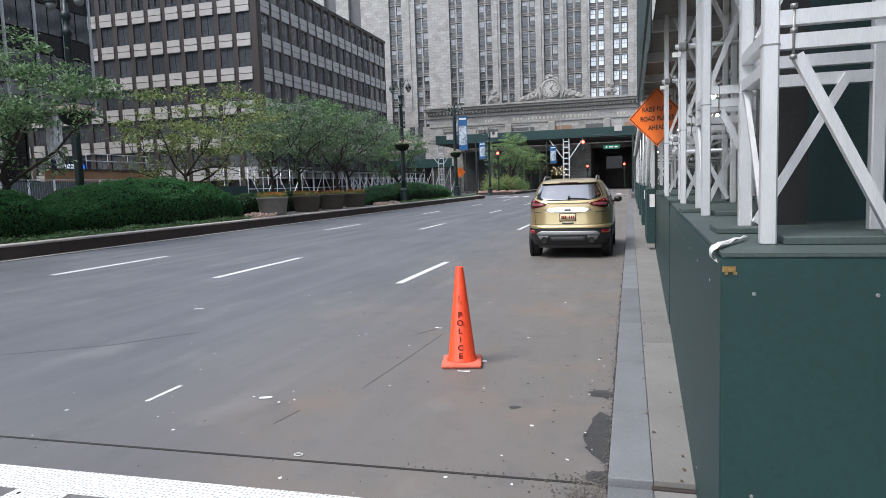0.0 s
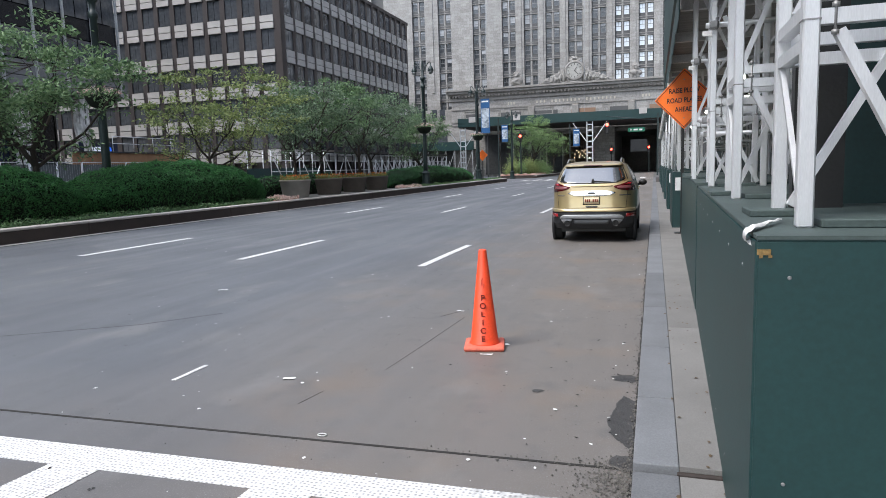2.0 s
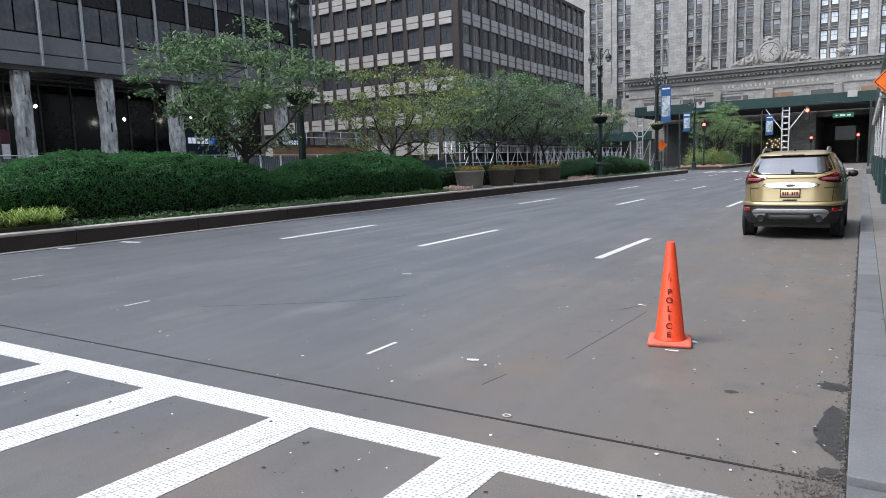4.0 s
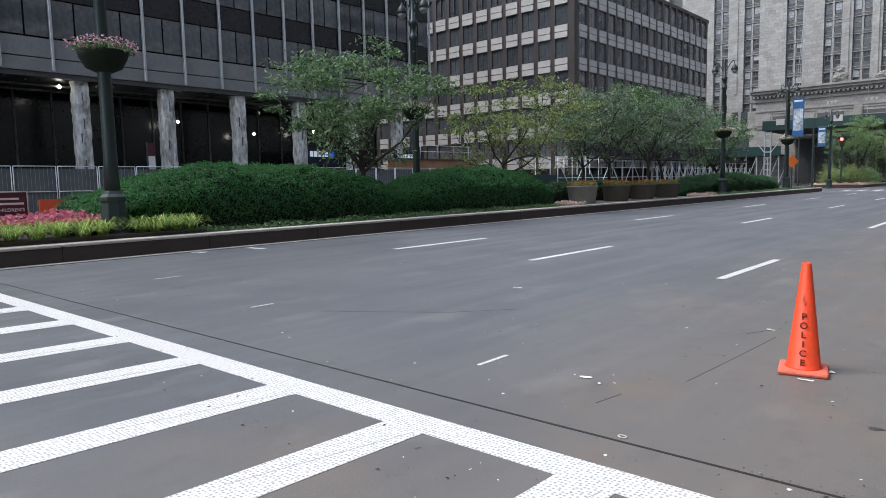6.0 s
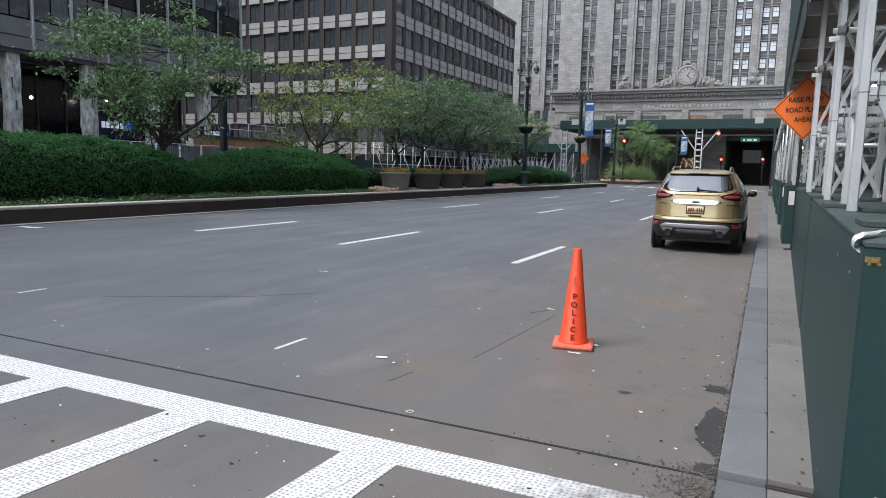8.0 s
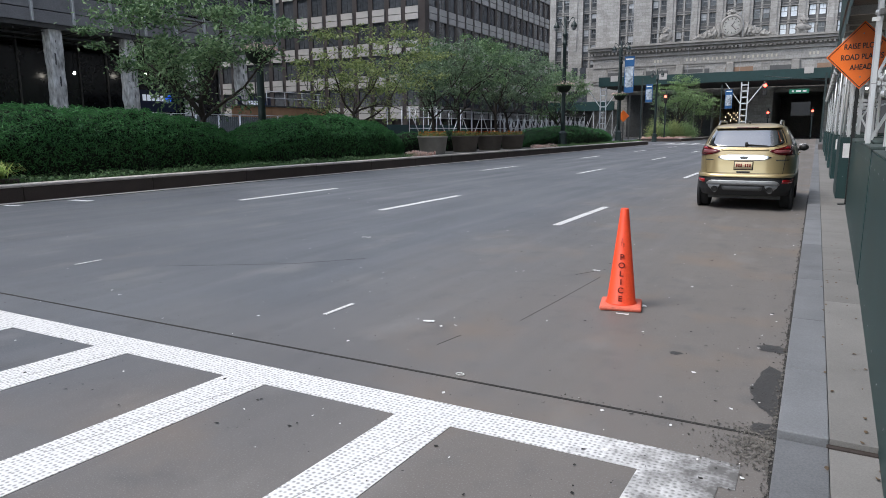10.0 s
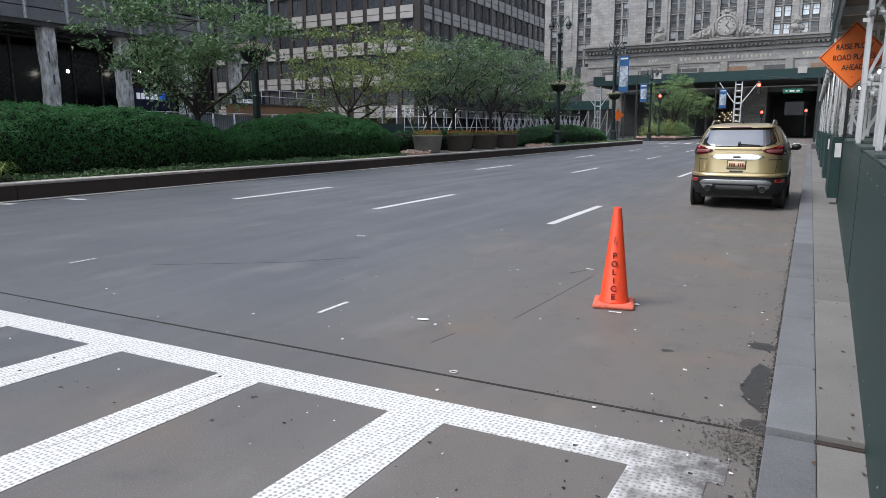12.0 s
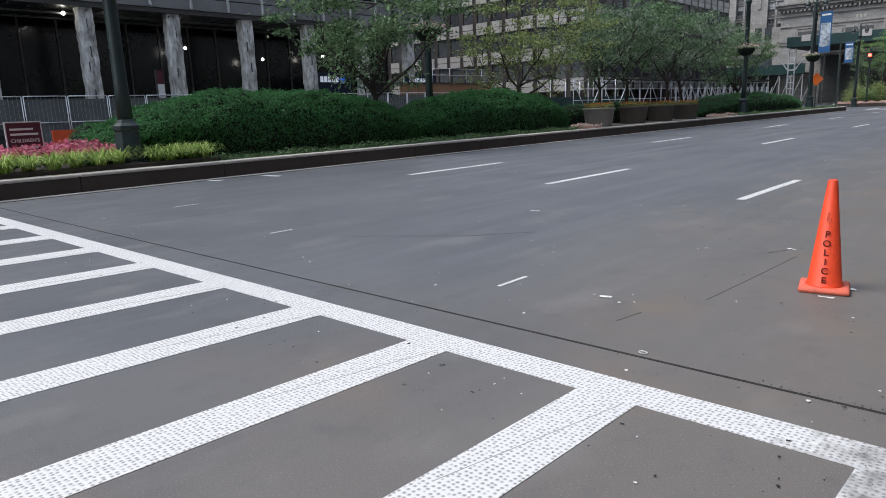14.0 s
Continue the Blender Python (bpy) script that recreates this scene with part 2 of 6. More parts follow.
def ashlar(m, wide=1.3, high=0.62):
    """Lays faint block courses over a stone material, on faces of either direction."""
    n, l = m.node_tree.nodes, m.node_tree.links
    b = n["Principled BSDF"]
    old = b.inputs["Base Color"].links[0].from_socket
    sep = n.new("ShaderNodeSeparateXYZ")
    l.new(n["Texture Coordinate"].outputs["Object"], sep.inputs[0])
    along = n.new("ShaderNodeMath")
    l.new(sep.outputs["X"], along.inputs[0])
    l.new(sep.outputs["Y"], along.inputs[1])
    at = n.new("ShaderNodeCombineXYZ")
    l.new(along.outputs[0], at.inputs["X"])
    l.new(sep.outputs["Z"], at.inputs["Y"])
    br = n.new("ShaderNodeTexBrick")
    br.inputs["Scale"].default_value = 1.0
    br.inputs["Brick Width"].default_value = wide
    br.inputs["Row Height"].default_value = high
    br.inputs["Mortar Size"].default_value = 0.02
    br.inputs["Color1"].default_value = (0.78, 0.77, 0.76, 1)
    br.inputs["Color2"].default_value = (1, 1, 1, 1)
    br.inputs["Mortar"].default_value = (0.6, 0.59, 0.58, 1)
    l.new(at.outputs[0], br.inputs["Vector"])
    mix = n.new("ShaderNodeMix")
    mix.data_type = "RGBA"
    mix.blend_type = "MULTIPLY"
    mix.inputs["Factor"].default_value = 1.0
    l.new(old, mix.inputs["A"])
    l.new(br.outputs["Color"], mix.inputs["B"])
    l.new(mix.outputs["Result"], b.inputs["Base Color"])
    return m


M_LIME = ashlar(mat("limestone", (0.335, 0.324, 0.308), 0.85, vary=0.32, scale=0.5, fine=3, bump=0.3, dist=0.03))
M_WINFRAME = mat("painted_sash", (0.2, 0.2, 0.2), 0.6, vary=0.2, piece=0.3)
# darker than the wall stone: the relief's shading is put into the colour
M_LIMED = mat("shaded_limestone", (0.26, 0.248, 0.23), 0.85, vary=0.3, scale=1.2, fine=10, bump=0.5, dist=0.06)
M_SPANDREL = mat("grey_spandrel", (0.085, 0.085, 0.085), 0.7, vary=0.2, scale=1, fine=12)
M_BRONZE = mat("dark_bronze_pier", (0.053, 0.044, 0.043), 0.5, vary=0.2, scale=0.8, fine=10, bump=0.05)
M_PANEL = mat("pale_panel", (0.46, 0.445, 0.43), 0.75, vary=0.16, scale=1, fine=12, piece=0.25)
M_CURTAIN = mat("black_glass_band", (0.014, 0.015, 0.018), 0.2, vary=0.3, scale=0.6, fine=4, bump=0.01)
M_FASCIA = mat("metal_fascia", (0.24, 0.24, 0.25), 0.5, 0.3, vary=0.2, scale=0.8, fine=10)
M_MULLION = mat("aluminium_mullion", (0.5, 0.51, 0.52), 0.4, 0.4, vary=0.15)
M_PLASTER = mat("stripped_column", (0.5, 0.47, 0.43), 0.95, vary=0.75, scale=1.1, fine=3.5, bump=0.7, dist=0.08, stretch=(1.5, 1.5, 0.6), second=(0.62, 0.6, 0.56))
M_PLY = mat("bare_plywood", (0.36, 0.2, 0.11), 0.8, vary=0.25, scale=1.5, fine=20, piece=0.3)
M_GOLD = mat("champagne_gold_metallic", (0.47, 0.365, 0.19), 0.28, 0.55, vary=0.05, scale=3, fine=400, bump=0, coat=0.6)
M_CLAD = mat("grey_cladding", (0.014, 0.0145, 0.016), 0.55, vary=0.15, bump=0.05)
M_SILVER = mat("silver_trim", (0.3, 0.305, 0.31), 0.4, 0.5, vary=0.1, bump=0.02)
M_CHROME = mat("chrome_trim", (0.75, 0.76, 0.77), 0.15, 1.0, vary=0.03, bump=0)
M_CARGLASS = glassy("car_glass", (0.015, 0.017, 0.018), 0.02, 0.2)
M_CARGLASS.node_tree.nodes["Principled BSDF"].inputs["IOR"].default_value = 3.4
M_TAIL = mat("red_lens", (0.075, 0.004, 0.006), 0.12, vary=0.5, scale=20, fine=60, bump=0.05, coat=0.5)
M_CLEARLENS = mat("clear_lens", (0.22, 0.07, 0.075), 0.1, vary=0.2, bump=0.02, coat=0.5)
M_TYRE = mat("tyre_rubber", (0.012, 0.012, 0.012), 0.85, vary=0.2)
M_PLATE = mat("yellow_plate", (0.62, 0.5, 0.33), 0.5, vary=0.06)
M_BULB = mat("work_lamp", (1.0, 0.95, 0.85), emit=9.0)
M_REDLAMP = mat("red_signal", (1.0, 0.03, 0.02), emit=9.0)
M_WARM = mat("warm_lamp", (1.0, 0.75, 0.45), emit=1.6)
M_BLUE = mat("blue_sign_light", (0.02, 0.12, 0.7), emit=0.35)
M_SIGNWHITE = mat("white_sign_light", (0.5, 0.55, 0.65), emit=0.25)
M_BANNER = mat("blue_banner", (0.02, 0.1, 0.26), 0.8, vary=0.25, scale=1.5, fine=10)
M_STREETSIGN = mat("green_sign", (0.008, 0.14, 0.08), 0.5, vary=0.05)
M_PASSAGE = mat("grey_passage_wall", (0.2, 0.19, 0.175), 0.8, vary=0.4, scale=0.5, fine=3)
# gloom of unlit rooms and covered fronts, put into the colour
M_DARKROOM = mat("interior_gloom", (0.055, 0.058, 0.06), 0.8, vary=0.4, scale=0.6, fine=3)
M_ORANGEFILL = mat("orange_barrier", (0.75, 0.1, 0.03), 0.6, vary=0.15)
M_GREYCAR = mat("dark_grey_car", (0.03, 0.035, 0.04), 0.3, 0.3, vary=0.05, bump=0, coat=0.5)
M_DARKRED = mat("dark_red_sign", (0.09, 0.015, 0.03), 0.5, vary=0.1)


# ---- mesh helpers ----
def quad_box(bm, x0, x1, y0, y1, z0, z1, m=None, skip=()):
    co = [(x, y, z) for z in (z0, z1) for y in (y0, y1) for x in (x0, x1)]
    v = [bm.verts.new(m @ Vector(c) if m else c) for c in co]
    for k, f in enumerate(((0, 2, 3, 1), (4, 5, 7, 6), (0, 1, 5, 4), (2, 6, 7, 3), (0, 4, 6, 2), (1, 3, 7, 5))):
        if k not in skip:
            bm.faces.new([v[i] for i in f])


def soft_box(bm, x0, x1, y0, y1, z0, z1, r=0.01, m=None, seg=1):
    t = bmesh.new()
    quad_box(t, x0, x1, y0, y1, z0, z1)
    bmesh.ops.bevel(t, geom=t.edges[:] + t.verts[:], offset=r, segments=seg, affect="EDGES", profile=0.5)
    merge(bm, t, m)


def merge(bm, t, m=None):
    """Copies the mesh t into bm."""
    idx = {}
    for v in t.verts:
        idx[v] = bm.verts.new(m @ v.co if m else v.co)
    for f in t.faces:
        g = bm.faces.new([idx[v] for v in f.verts])
        g.smooth = f.smooth
    t.free()


def tube(bm, p, q, r0, r1=None, n=8, smooth=True, caps=True):
    p, q = Vector(p), Vector(q)
    r1 = r0 if r1 is None else r1
    d = (q - p).normalized()
    a = d.orthogonal().normalized()
    c = d.cross(a)
    rings = []
    for o, r in ((p, r0), (q, r1)):
        rings.append([bm.verts.new(o + r * (math.cos(k * math.tau / n) * a + math.sin(k * math.tau / n) * c)) for k in range(n)])
    for k in range(n):
        f = bm.faces.new((rings[0][k], rings[0][(k + 1) % n], rings[1][(k + 1) % n], rings[1][k]))
        f.smooth = smooth
    if caps:
        bm.faces.new(rings[0][::-1])
        bm.faces.new(rings[1])


def beam(bm, p, q, w, h=None, up=(0, 0, 1)):
    """A square bar from p to q."""
    p, q = Vector(p), Vector(q)
    h = h or w
    d = (q - p).normalized()
    u = Vector(up)
    if abs(d.dot(u)) > 0.95:
        u = Vector((0, 1, 0))
    a = d.cross(u).normalized()
    c = a.cross(d).normalized()
    v = [[bm.verts.new(o + sx * a * w / 2 + sy * c * h / 2) for sx, sy in ((-1, -1), (1, -1), (1, 1), (-1, 1))] for o in (p, q)]
    for k in range(4):
        bm.faces.new((v[0][k], v[0][(k + 1) % 4], v[1][(k + 1) % 4], v[1][k]))
    bm.faces.new(v[0][::-1])
    bm.faces.new(v[1])


def lathe(bm, profile, n=24, o=(0, 0, 0), smooth=True):
    """Turns (radius, height) pairs round the z axis."""
    rings = []
    for r, z in profile:
        rings.append([bm.verts.new((o[0] + r * math.cos(k * math.tau / n), o[1] + r * math.sin(k * math.tau / n), o[2] + z)) for k in range(n)])
    for a, b in zip(rings, rings[1:]):
        for k in range(n):
            f = bm.faces.new((a[k], a[(k + 1) % n], b[(k + 1) % n], b[k]))
            f.smooth = smooth
    bm.faces.new(rings[0][::-1])
    bm.faces.new(rings[-1])


def mesh_of(name, bm, material):
    bmesh.ops.recalc_face_normals(bm, faces=bm.faces) if len(bm.faces) < 60000 else None
    me = bpy.data.meshes.new(name)
    bm.to_mesh(me)
    bm.free()
    me.materials.append(material)
    return me


def part(name, bm, material, parent, label=""):
    me = bm if isinstance(bm, bpy.types.Mesh) else mesh_of(name, bm, material)
    ob = new(name, me)
    ob.parent = parent
    if label:
        ob["label"] = label
    return ob


def thing(name, label, category, at=(0, 0, 0), rz=0, group="", kind=""):
    ob = new(name)
    ob.matrix_basis = pose(*at, 0, 0, rz)
    return tagged(ob, label, category, group, kind)


def solid(name, bm, material, label, category, kind="structure", group=""):
    return tagged(new(name, mesh_of(name, bm, material)), label, category, group, kind)


def boxes(*rows):
    bm = bmesh.new()
    for r in rows:
        quad_box(bm, *r)
    return bm


def from_arrays(name, verts, faces, material):
    me = bpy.data.meshes.new(name)
    me.from_pydata(verts, [], faces)
    me.materials.append(material)
    return me


def sprigs(name, centres, normals, size, material, rng, spread=0.9, shape=0.45):
    """Many small folded leaves: one at each centre, roughly facing its normal."""
    c = np.asarray(centres, float)
    k = len(c)
    nrm = np.asarray(normals, float) + rng.normal(0, spread, (k, 3))
    nrm /= np.linalg.norm(nrm, axis=1)[:, None] + 1e-9
    a = np.cross(nrm, rng.normal(0, 1, (k, 3)))
    a /= np.linalg.norm(a, axis=1)[:, None] + 1e-9
    b = np.cross(nrm, a)
    s = (size * rng.uniform(0.6, 1.4, k))[:, None]
    tip = c + a * s
    back = c - a * s
    l = c + b * s * shape + nrm * s * 0.18
    r = c - b * s * shape + nrm * s * 0.18
    v = np.stack([back, r, tip, l], 1).reshape(-1, 3)
    base = np.arange(k)[:, None] * 4
    f = np.concatenate([base + [0, 1, 2], base + [0, 2, 3]], 0)
    return from_arrays(name, v.tolist(), f.tolist(), material)


def word(name, text, size, material, parent, m, label=""):
    """Letters as a mesh."""
    cu = bpy.data.curves.new(name, "FONT")
    cu.body = text
    cu.size = size
    cu.align_x, cu.align_y = "CENTER", "CENTER"
    cu.extrude = 0.002
    cu.offset = size * 0.016
    tmp = bpy.data.objects.new(name, cu)
    scene.collection.objects.link(tmp)
    dg = bpy.context.evaluated_depsgraph_get()
    me = bpy.data.meshes.new_from_object(tmp.evaluated_get(dg))
    bpy.data.objects.remove(tmp)
    me.materials.clear()
    me.materials.append(material)
    ob = new(name, me)
    ob.parent = parent
    ob.matrix_basis = m
    if label:
        ob["label"] = label
    return ob


# ---- ground, roadway, kerbs ----
KERB, MEDIAN, MEDIAN_FAR, FAR_KERB, FRONT = 0.3, -16.2, -22.3, -38.8, -43.0
solid("ground", boxes((-1500, 1500, -600, 3000, -0.6, -0.02)), M_GROUND, "grey city ground reaching to the horizon", "ground")
road = solid("road", boxes((FAR_KERB - 0.01, KERB, -60, 400, -0.02, 0.0)), M_ROAD, "worn grey asphalt avenue with dusty gutter", "road")
TILT = 0.022


def line_y(x, y):
    return y + TILT * x


def strip(bm, x0, x1, y0, y1, z=0.004, lean=TILT):
    """A thin film of paint whose ends follow the crossing's slight skew."""
    v = [bm.verts.new((x, y + lean * x, zz)) for zz in (0.0005, z) for x, y in ((x0, y0), (x1, y0), (x1, y1), (x0, y1))]
    for f in ((3, 2, 1, 0), (4, 5, 6, 7), (0, 1, 5, 4), (1, 2, 6, 5), (2, 3, 7, 6), (3, 0, 4, 7)):
        bm.faces.new([v[i] for i in f])


crossing = thing("crosswalk", "white ladder crosswalk, beaded and worn by the kerb", "crosswalk", kind="structure")
bm = bmesh.new()
strip(bm, -15.6, 0.16, 2.93, 3.19)
part("edge_line", bm, M_PAINT, crossing)
for k, x1 in enumerate((0.09, -1.28, -2.63, -3.98, -5.43, -6.89, -8.42, -10.0, -11.6, -13.2)):
    # the bars fan out a little towards the median
    lean, wide = 0.03 + 0.022 * max(0, k - 1), 0.36 + 0.014 * max(0, k - 2)
    bm = bmesh.new()
    v = [bm.verts.new((x + lean * (y - 2.93), y + TILT * x, zz)) for zz in (0.0005, 0.004) for x, y in ((x1 - wide, -0.4), (x1, -0.4), (x1, 2.93), (x1 - wide, 2.93))]
    for f in ((3, 2, 1, 0), (4, 5, 6, 7), (0, 1, 5, 4), (1, 2, 6, 5), (2, 3, 7, 6), (3, 0, 4, 7)):
        bm.faces.new([v[i] for i in f])
    part("bar", bm, M_PAINT, crossing)
    if k > 0:
        bm = bmesh.new()
        beam(bm, (x1 - 0.33, line_y(x1, 1.7), 0.003), (x1 - 0.06, line_y(x1, 2.9), 0.003), 0.006, 0.004)
        part("paint_edge", bm, M_FADED, crossing, "dark overlap of older paint")
bm = bmesh.new()
strip(bm, -15.6, 0.2, -0.62, -0.4)
part("edge_line", bm, M_PAINT, crossing)

bm = bmesh.new()
strip(bm, -16.1, 0.28, 3.573, 3.596, 0.003)
strip(bm, -16.1, 0.1, -0.95, -0.93, 0.003)
solid("road_joint", bm, M_CRACK, "dark dirt-filled joint across the roadway", "joint")

marks = thing("lane_markings", "broken white lane lines on the asphalt", "road marking", kind="structure")
for x, y0, step, ln, w in ((-3.45, 10.7, 12.8, 3.1, 0.07), (-7.47, 11.2, 13.25, 3.5, 0.08), (-11.73, 11.4, 13.4, 3.7, 0.1)):
    for k in range(6):
        y = y0 + step * k
        bm = bmesh.new()
        strip(bm, x - w, x + w, y, y + ln * 0.62, lean=0)
        strip(bm, x - w + 0.005, x + w + 0.005, y + ln * 0.63, y + ln, lean=0)
        part("dash", bm, M_DASH, marks)
for x, y, ln in ((-3.36, 4.36, 0.42), (-7.6, 4.7, 0.35), (-11.6, 5.2, 0.5)):
    bm = bmesh.new()
    strip(bm, x - 0.022, x + 0.022, y, y + ln, lean=0)
    part("dash", bm, M_DASH, marks, "short worn remnant of a lane line")

cross2 = thing("far_crosswalk", "white crosswalk bars at the next junction", "crosswalk", kind="structure")
for k in range(11):
    bm = bmesh.new()
    strip(bm, -15.2 + 1.4 * k, -14.6 + 1.4 * k, 80, 85, lean=0)
    part("bar", bm, M_DASH, cross2)
bm = bmesh.new()
strip(bm, -16, 0.2, 78.0, 78.4, lean=0)
part("edge_line", bm, M_DASH, cross2)

# damp dirt, spalls and cracks along the gutter
rng = np.random.default_rng(3)


def blot(bm, cx, cy, rx, ry, seed, z=0.003, n=72):
    v = [bm.verts.new((cx + rx * math.cos(a) * (0.75 + 0.45 * noise.noise((math.cos(a) * 1.7 + seed, math.sin(a) * 1.7, seed)) + 0.1 * noise.noise((math.cos(a) * 6 + seed, math.sin(a) * 6, seed))),
                       cy + ry * math.sin(a) * (0.75 + 0.3 * noise.noise((math.cos(a) * 1.7 + seed, math.sin(a) * 1.7, seed + 9)) + 0.08 * noise.noise((math.cos(a) * 7, math.sin(a) * 7 + seed, seed))), z))
         for a in (math.tau * k / n for k in range(n))]
    bm.faces.new(v)


bm = bmesh.new()
for cx, cy, rx, ry, s in ((0.235, 4.35, 0.135, 0.56, 1.15), (0.2, 5.19, 0.15, 0.13, 2.3), (-0.42, 4.75, 0.06, 0.05, 5.1), (0.245, 3.66, 0.09, 0.14, 8.85)):
    blot(bm, cx, cy, rx, ry, s, 0.002 + 0.0012 * (s % 1))
solid("damp_patch", bm, M_DAMP, "dark damp grit lying in the gutter", "stain")
bm = bmesh.new()
for k in range(120):
    y = 2.4 + 16 * k / 120
    blot(bm, KERB - 0.006 + 0.006 * math.sin(k * 1.7), y, 0.012 + 0.022 * rng.random() ** 2, 0.12 + 0.1 * rng.random(), k * 0.37, 0.002 + 0.0005 * (k % 3), 14)
solid("gutter_dirt", bm, M_CRACK, "line of black grit against the kerb", "dirt", "stuff")
bm = bmesh.new()
for pts in (((-1.74, 5.0), (-1.68, 5.9), (-1.62, 7.0)), ((-2.05, 4.1), (-2.0, 4.4)), ((-6.6, 5.1), (-5.2, 6.0), (-4.6, 6.7)), ((-1.9, 7.0), (-1.75, 7.3))):
    for (xa, ya), (xb, yb) in zip(pts, pts[1:]):
        beam(bm, (xa, ya, 0.001), (xb, yb, 0.001), 0.002, 0.003)
solid("road_crack", bm, M_CRACK, "thin dark cracks in the asphalt", "crack")

# loose gravel in the gutter, spilt where the joint meets the kerb
r = np.random.default_rng(17)
spots = [(0.295 - abs(r.normal(0, 0.02)), 2.6 + 9.5 * r.random() ** 1.5) for k in range(900)]
spots += [(0.28 - abs(r.normal(0, 0.13)), 3.38 + r.normal(0, 0.12) + 0.1 * r.random()) for k in range(800)]
spots += [(0.2 - 1.1 * r.random() ** 1.5, 3.59 + r.normal(0, 0.025)) for k in range(60)]
verts, faces = [], []
for x, y in spots:
    q = 0.003 + 0.006 * r.random() ** 2
    b = len(verts)
    a = r.uniform(0, 6.28)
    for d in ((1, 0, 0), (0, 1, 0), (-1, 0, 0), (0, -1, 0), (0, 0, 0.8), (0, 0, -0.8)):
        k = q * r.uniform(0.7, 1.3)
        verts.append((x + k * (d[0] * math.cos(a) - d[1] * math.sin(a)), y + k * (d[0] * math.sin(a) + d[1] * math.cos(a)), 0.004 + q * 0.5 + k * d[2]))
    faces += [(b + i, b + (i + 1) % 4, b + 4) for i in range(4)] + [(b + (i + 1) % 4, b + i, b + 5) for i in range(4)]
gravel = new("gravel", from_arrays("gravel", verts, faces, M_GRAVEL))
tagged(gravel, "loose dark gravel in the gutter by the kerb", "gravel", "", "stuff")

# kerb stones and pavement flags of the near side
kerb = thing("kerb", "grey granite kerb with worn patched stones", "kerb", kind="structure")
ys = [-8, -5.5, -3.0, -0.6, 1.4, 3.39, 4.42, 5.68, 7.3, 9.6, 12.3, 15.0, 18, 21, 24, 27, 30, 34, 38, 42, 46, 50, 55, 60, 65, 70, 76]
for k, (a, b) in enumerate(zip(ys, ys[1:])):
    bm = bmesh.new()
    drop = 0.035 if b < 3.5 else 0.0
    soft_box(bm, KERB, 0.524, a + (0.022 if a == 3.39 else 0.004), b - 0.004, -0.2, 0.13 - drop, 0.007, seg=2)
    part("kerbstone", bm, M_GRANITE, kerb)
pave = thing("pavement", "grey concrete pavement flags with grit in the joints", "pavement", kind="structure")
part("bedding", boxes((0.515, 7.0, -8, 3.38, -0.2, 0.06), (0.515, 7.0, 3.38, 76, -0.2, 0.1)), M_MEDKERB, pave)
flag_mesh = {}
for i in range(5):
    # a narrow slab along the kerb, then square flags
    x0, wide = ((0.525, 0.62), (1.15, 1.6), (2.75, 1.6), (4.35, 1.6), (5.95, 1.05))[i]
    for j in range(42):
        y0 = -7.1 + 1.5 * j
        if wide not in flag_mesh:
            bm = bmesh.new()
            soft_box(bm, 0.001, wide - 0.002, 0.002, 1.498, 0.0, 0.03, 0.002)
            flag_mesh[wide] = mesh_of("flag", bm, M_FLAG)
        ob = part("flag", flag_mesh[wide], M_FLAG, pave)
        # the corner by the crossing has sunk a little
        ob.matrix_basis = pose(x0, y0 + (0.012 if j == 7 else 0), 0.1 if y0 > 3.3 else 0.062)

# dry leaf bits and stubs on the pavement strip
r = np.random.default_rng(23)
bm = bmesh.new()
for k in range(46):
    x, y = 0.5 + 0.24 * r.random(), 2.5 + 7.5 * r.random()
    q, a, z = 0.006 + 0.012 * r.random(), r.uniform(0, 6.28), 0.134 if y > 3.42 else 0.098
    pts = [(x + q * e * math.cos(a + i * 1.2566), y + 1.6 * q * e * math.sin(a + i * 1.2566), z + 0.005 * r.random()) for i, e in enumerate((1, 0.5, 0.8, 0.6, 0.9))]
    bm.faces.new([bm.verts.new(p) for p in pts])
solid("leaf_bits", bm, M_LEAFBIT, "dry brown leaf bits scattered on the pavement", "litter", "stuff")

# ---- median ----
med = thing("median_kerb", "dark stone kerb wall round the planted median", "kerb", kind="structure")


def median_run(y0, y1):
    y = y0
    while y < y1 - 0.1:
        e = min(y + 3.6, y1)
        for x, s in ((MEDIAN, -1), (MEDIAN_FAR, 1)):
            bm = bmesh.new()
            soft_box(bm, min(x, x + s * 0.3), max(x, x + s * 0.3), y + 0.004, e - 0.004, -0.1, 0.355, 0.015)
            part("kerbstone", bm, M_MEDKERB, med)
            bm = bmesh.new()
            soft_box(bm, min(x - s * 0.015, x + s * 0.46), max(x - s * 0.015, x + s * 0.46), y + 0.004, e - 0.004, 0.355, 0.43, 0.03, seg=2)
            part("coping", bm, M_MEDTOP, med, "paler coping")
        bm = bmesh.new()
        quad_box(bm, MEDIAN + 0.002, MEDIAN + 0.27, y, e, 0.0, 0.014)
        part("gutter_edge", bm, M_MEDTOP, med, "pale concrete gutter strip")
        part("gutter_crack", boxes((MEDIAN + 0.27, MEDIAN + 0.36, y, e, 0.0, 0.003)), M_CRACK, med, "dark dirt line beside the gutter strip")
        y = e
    for y in (y0, y1 - 0.3):
        bm = bmesh.new()
        soft_box(bm, MEDIAN_FAR + 0.3, MEDIAN - 0.3, y, y + 0.3, -0.1, 0.42, 0.02)
        part("kerbstone", bm, M_MEDKERB, med)


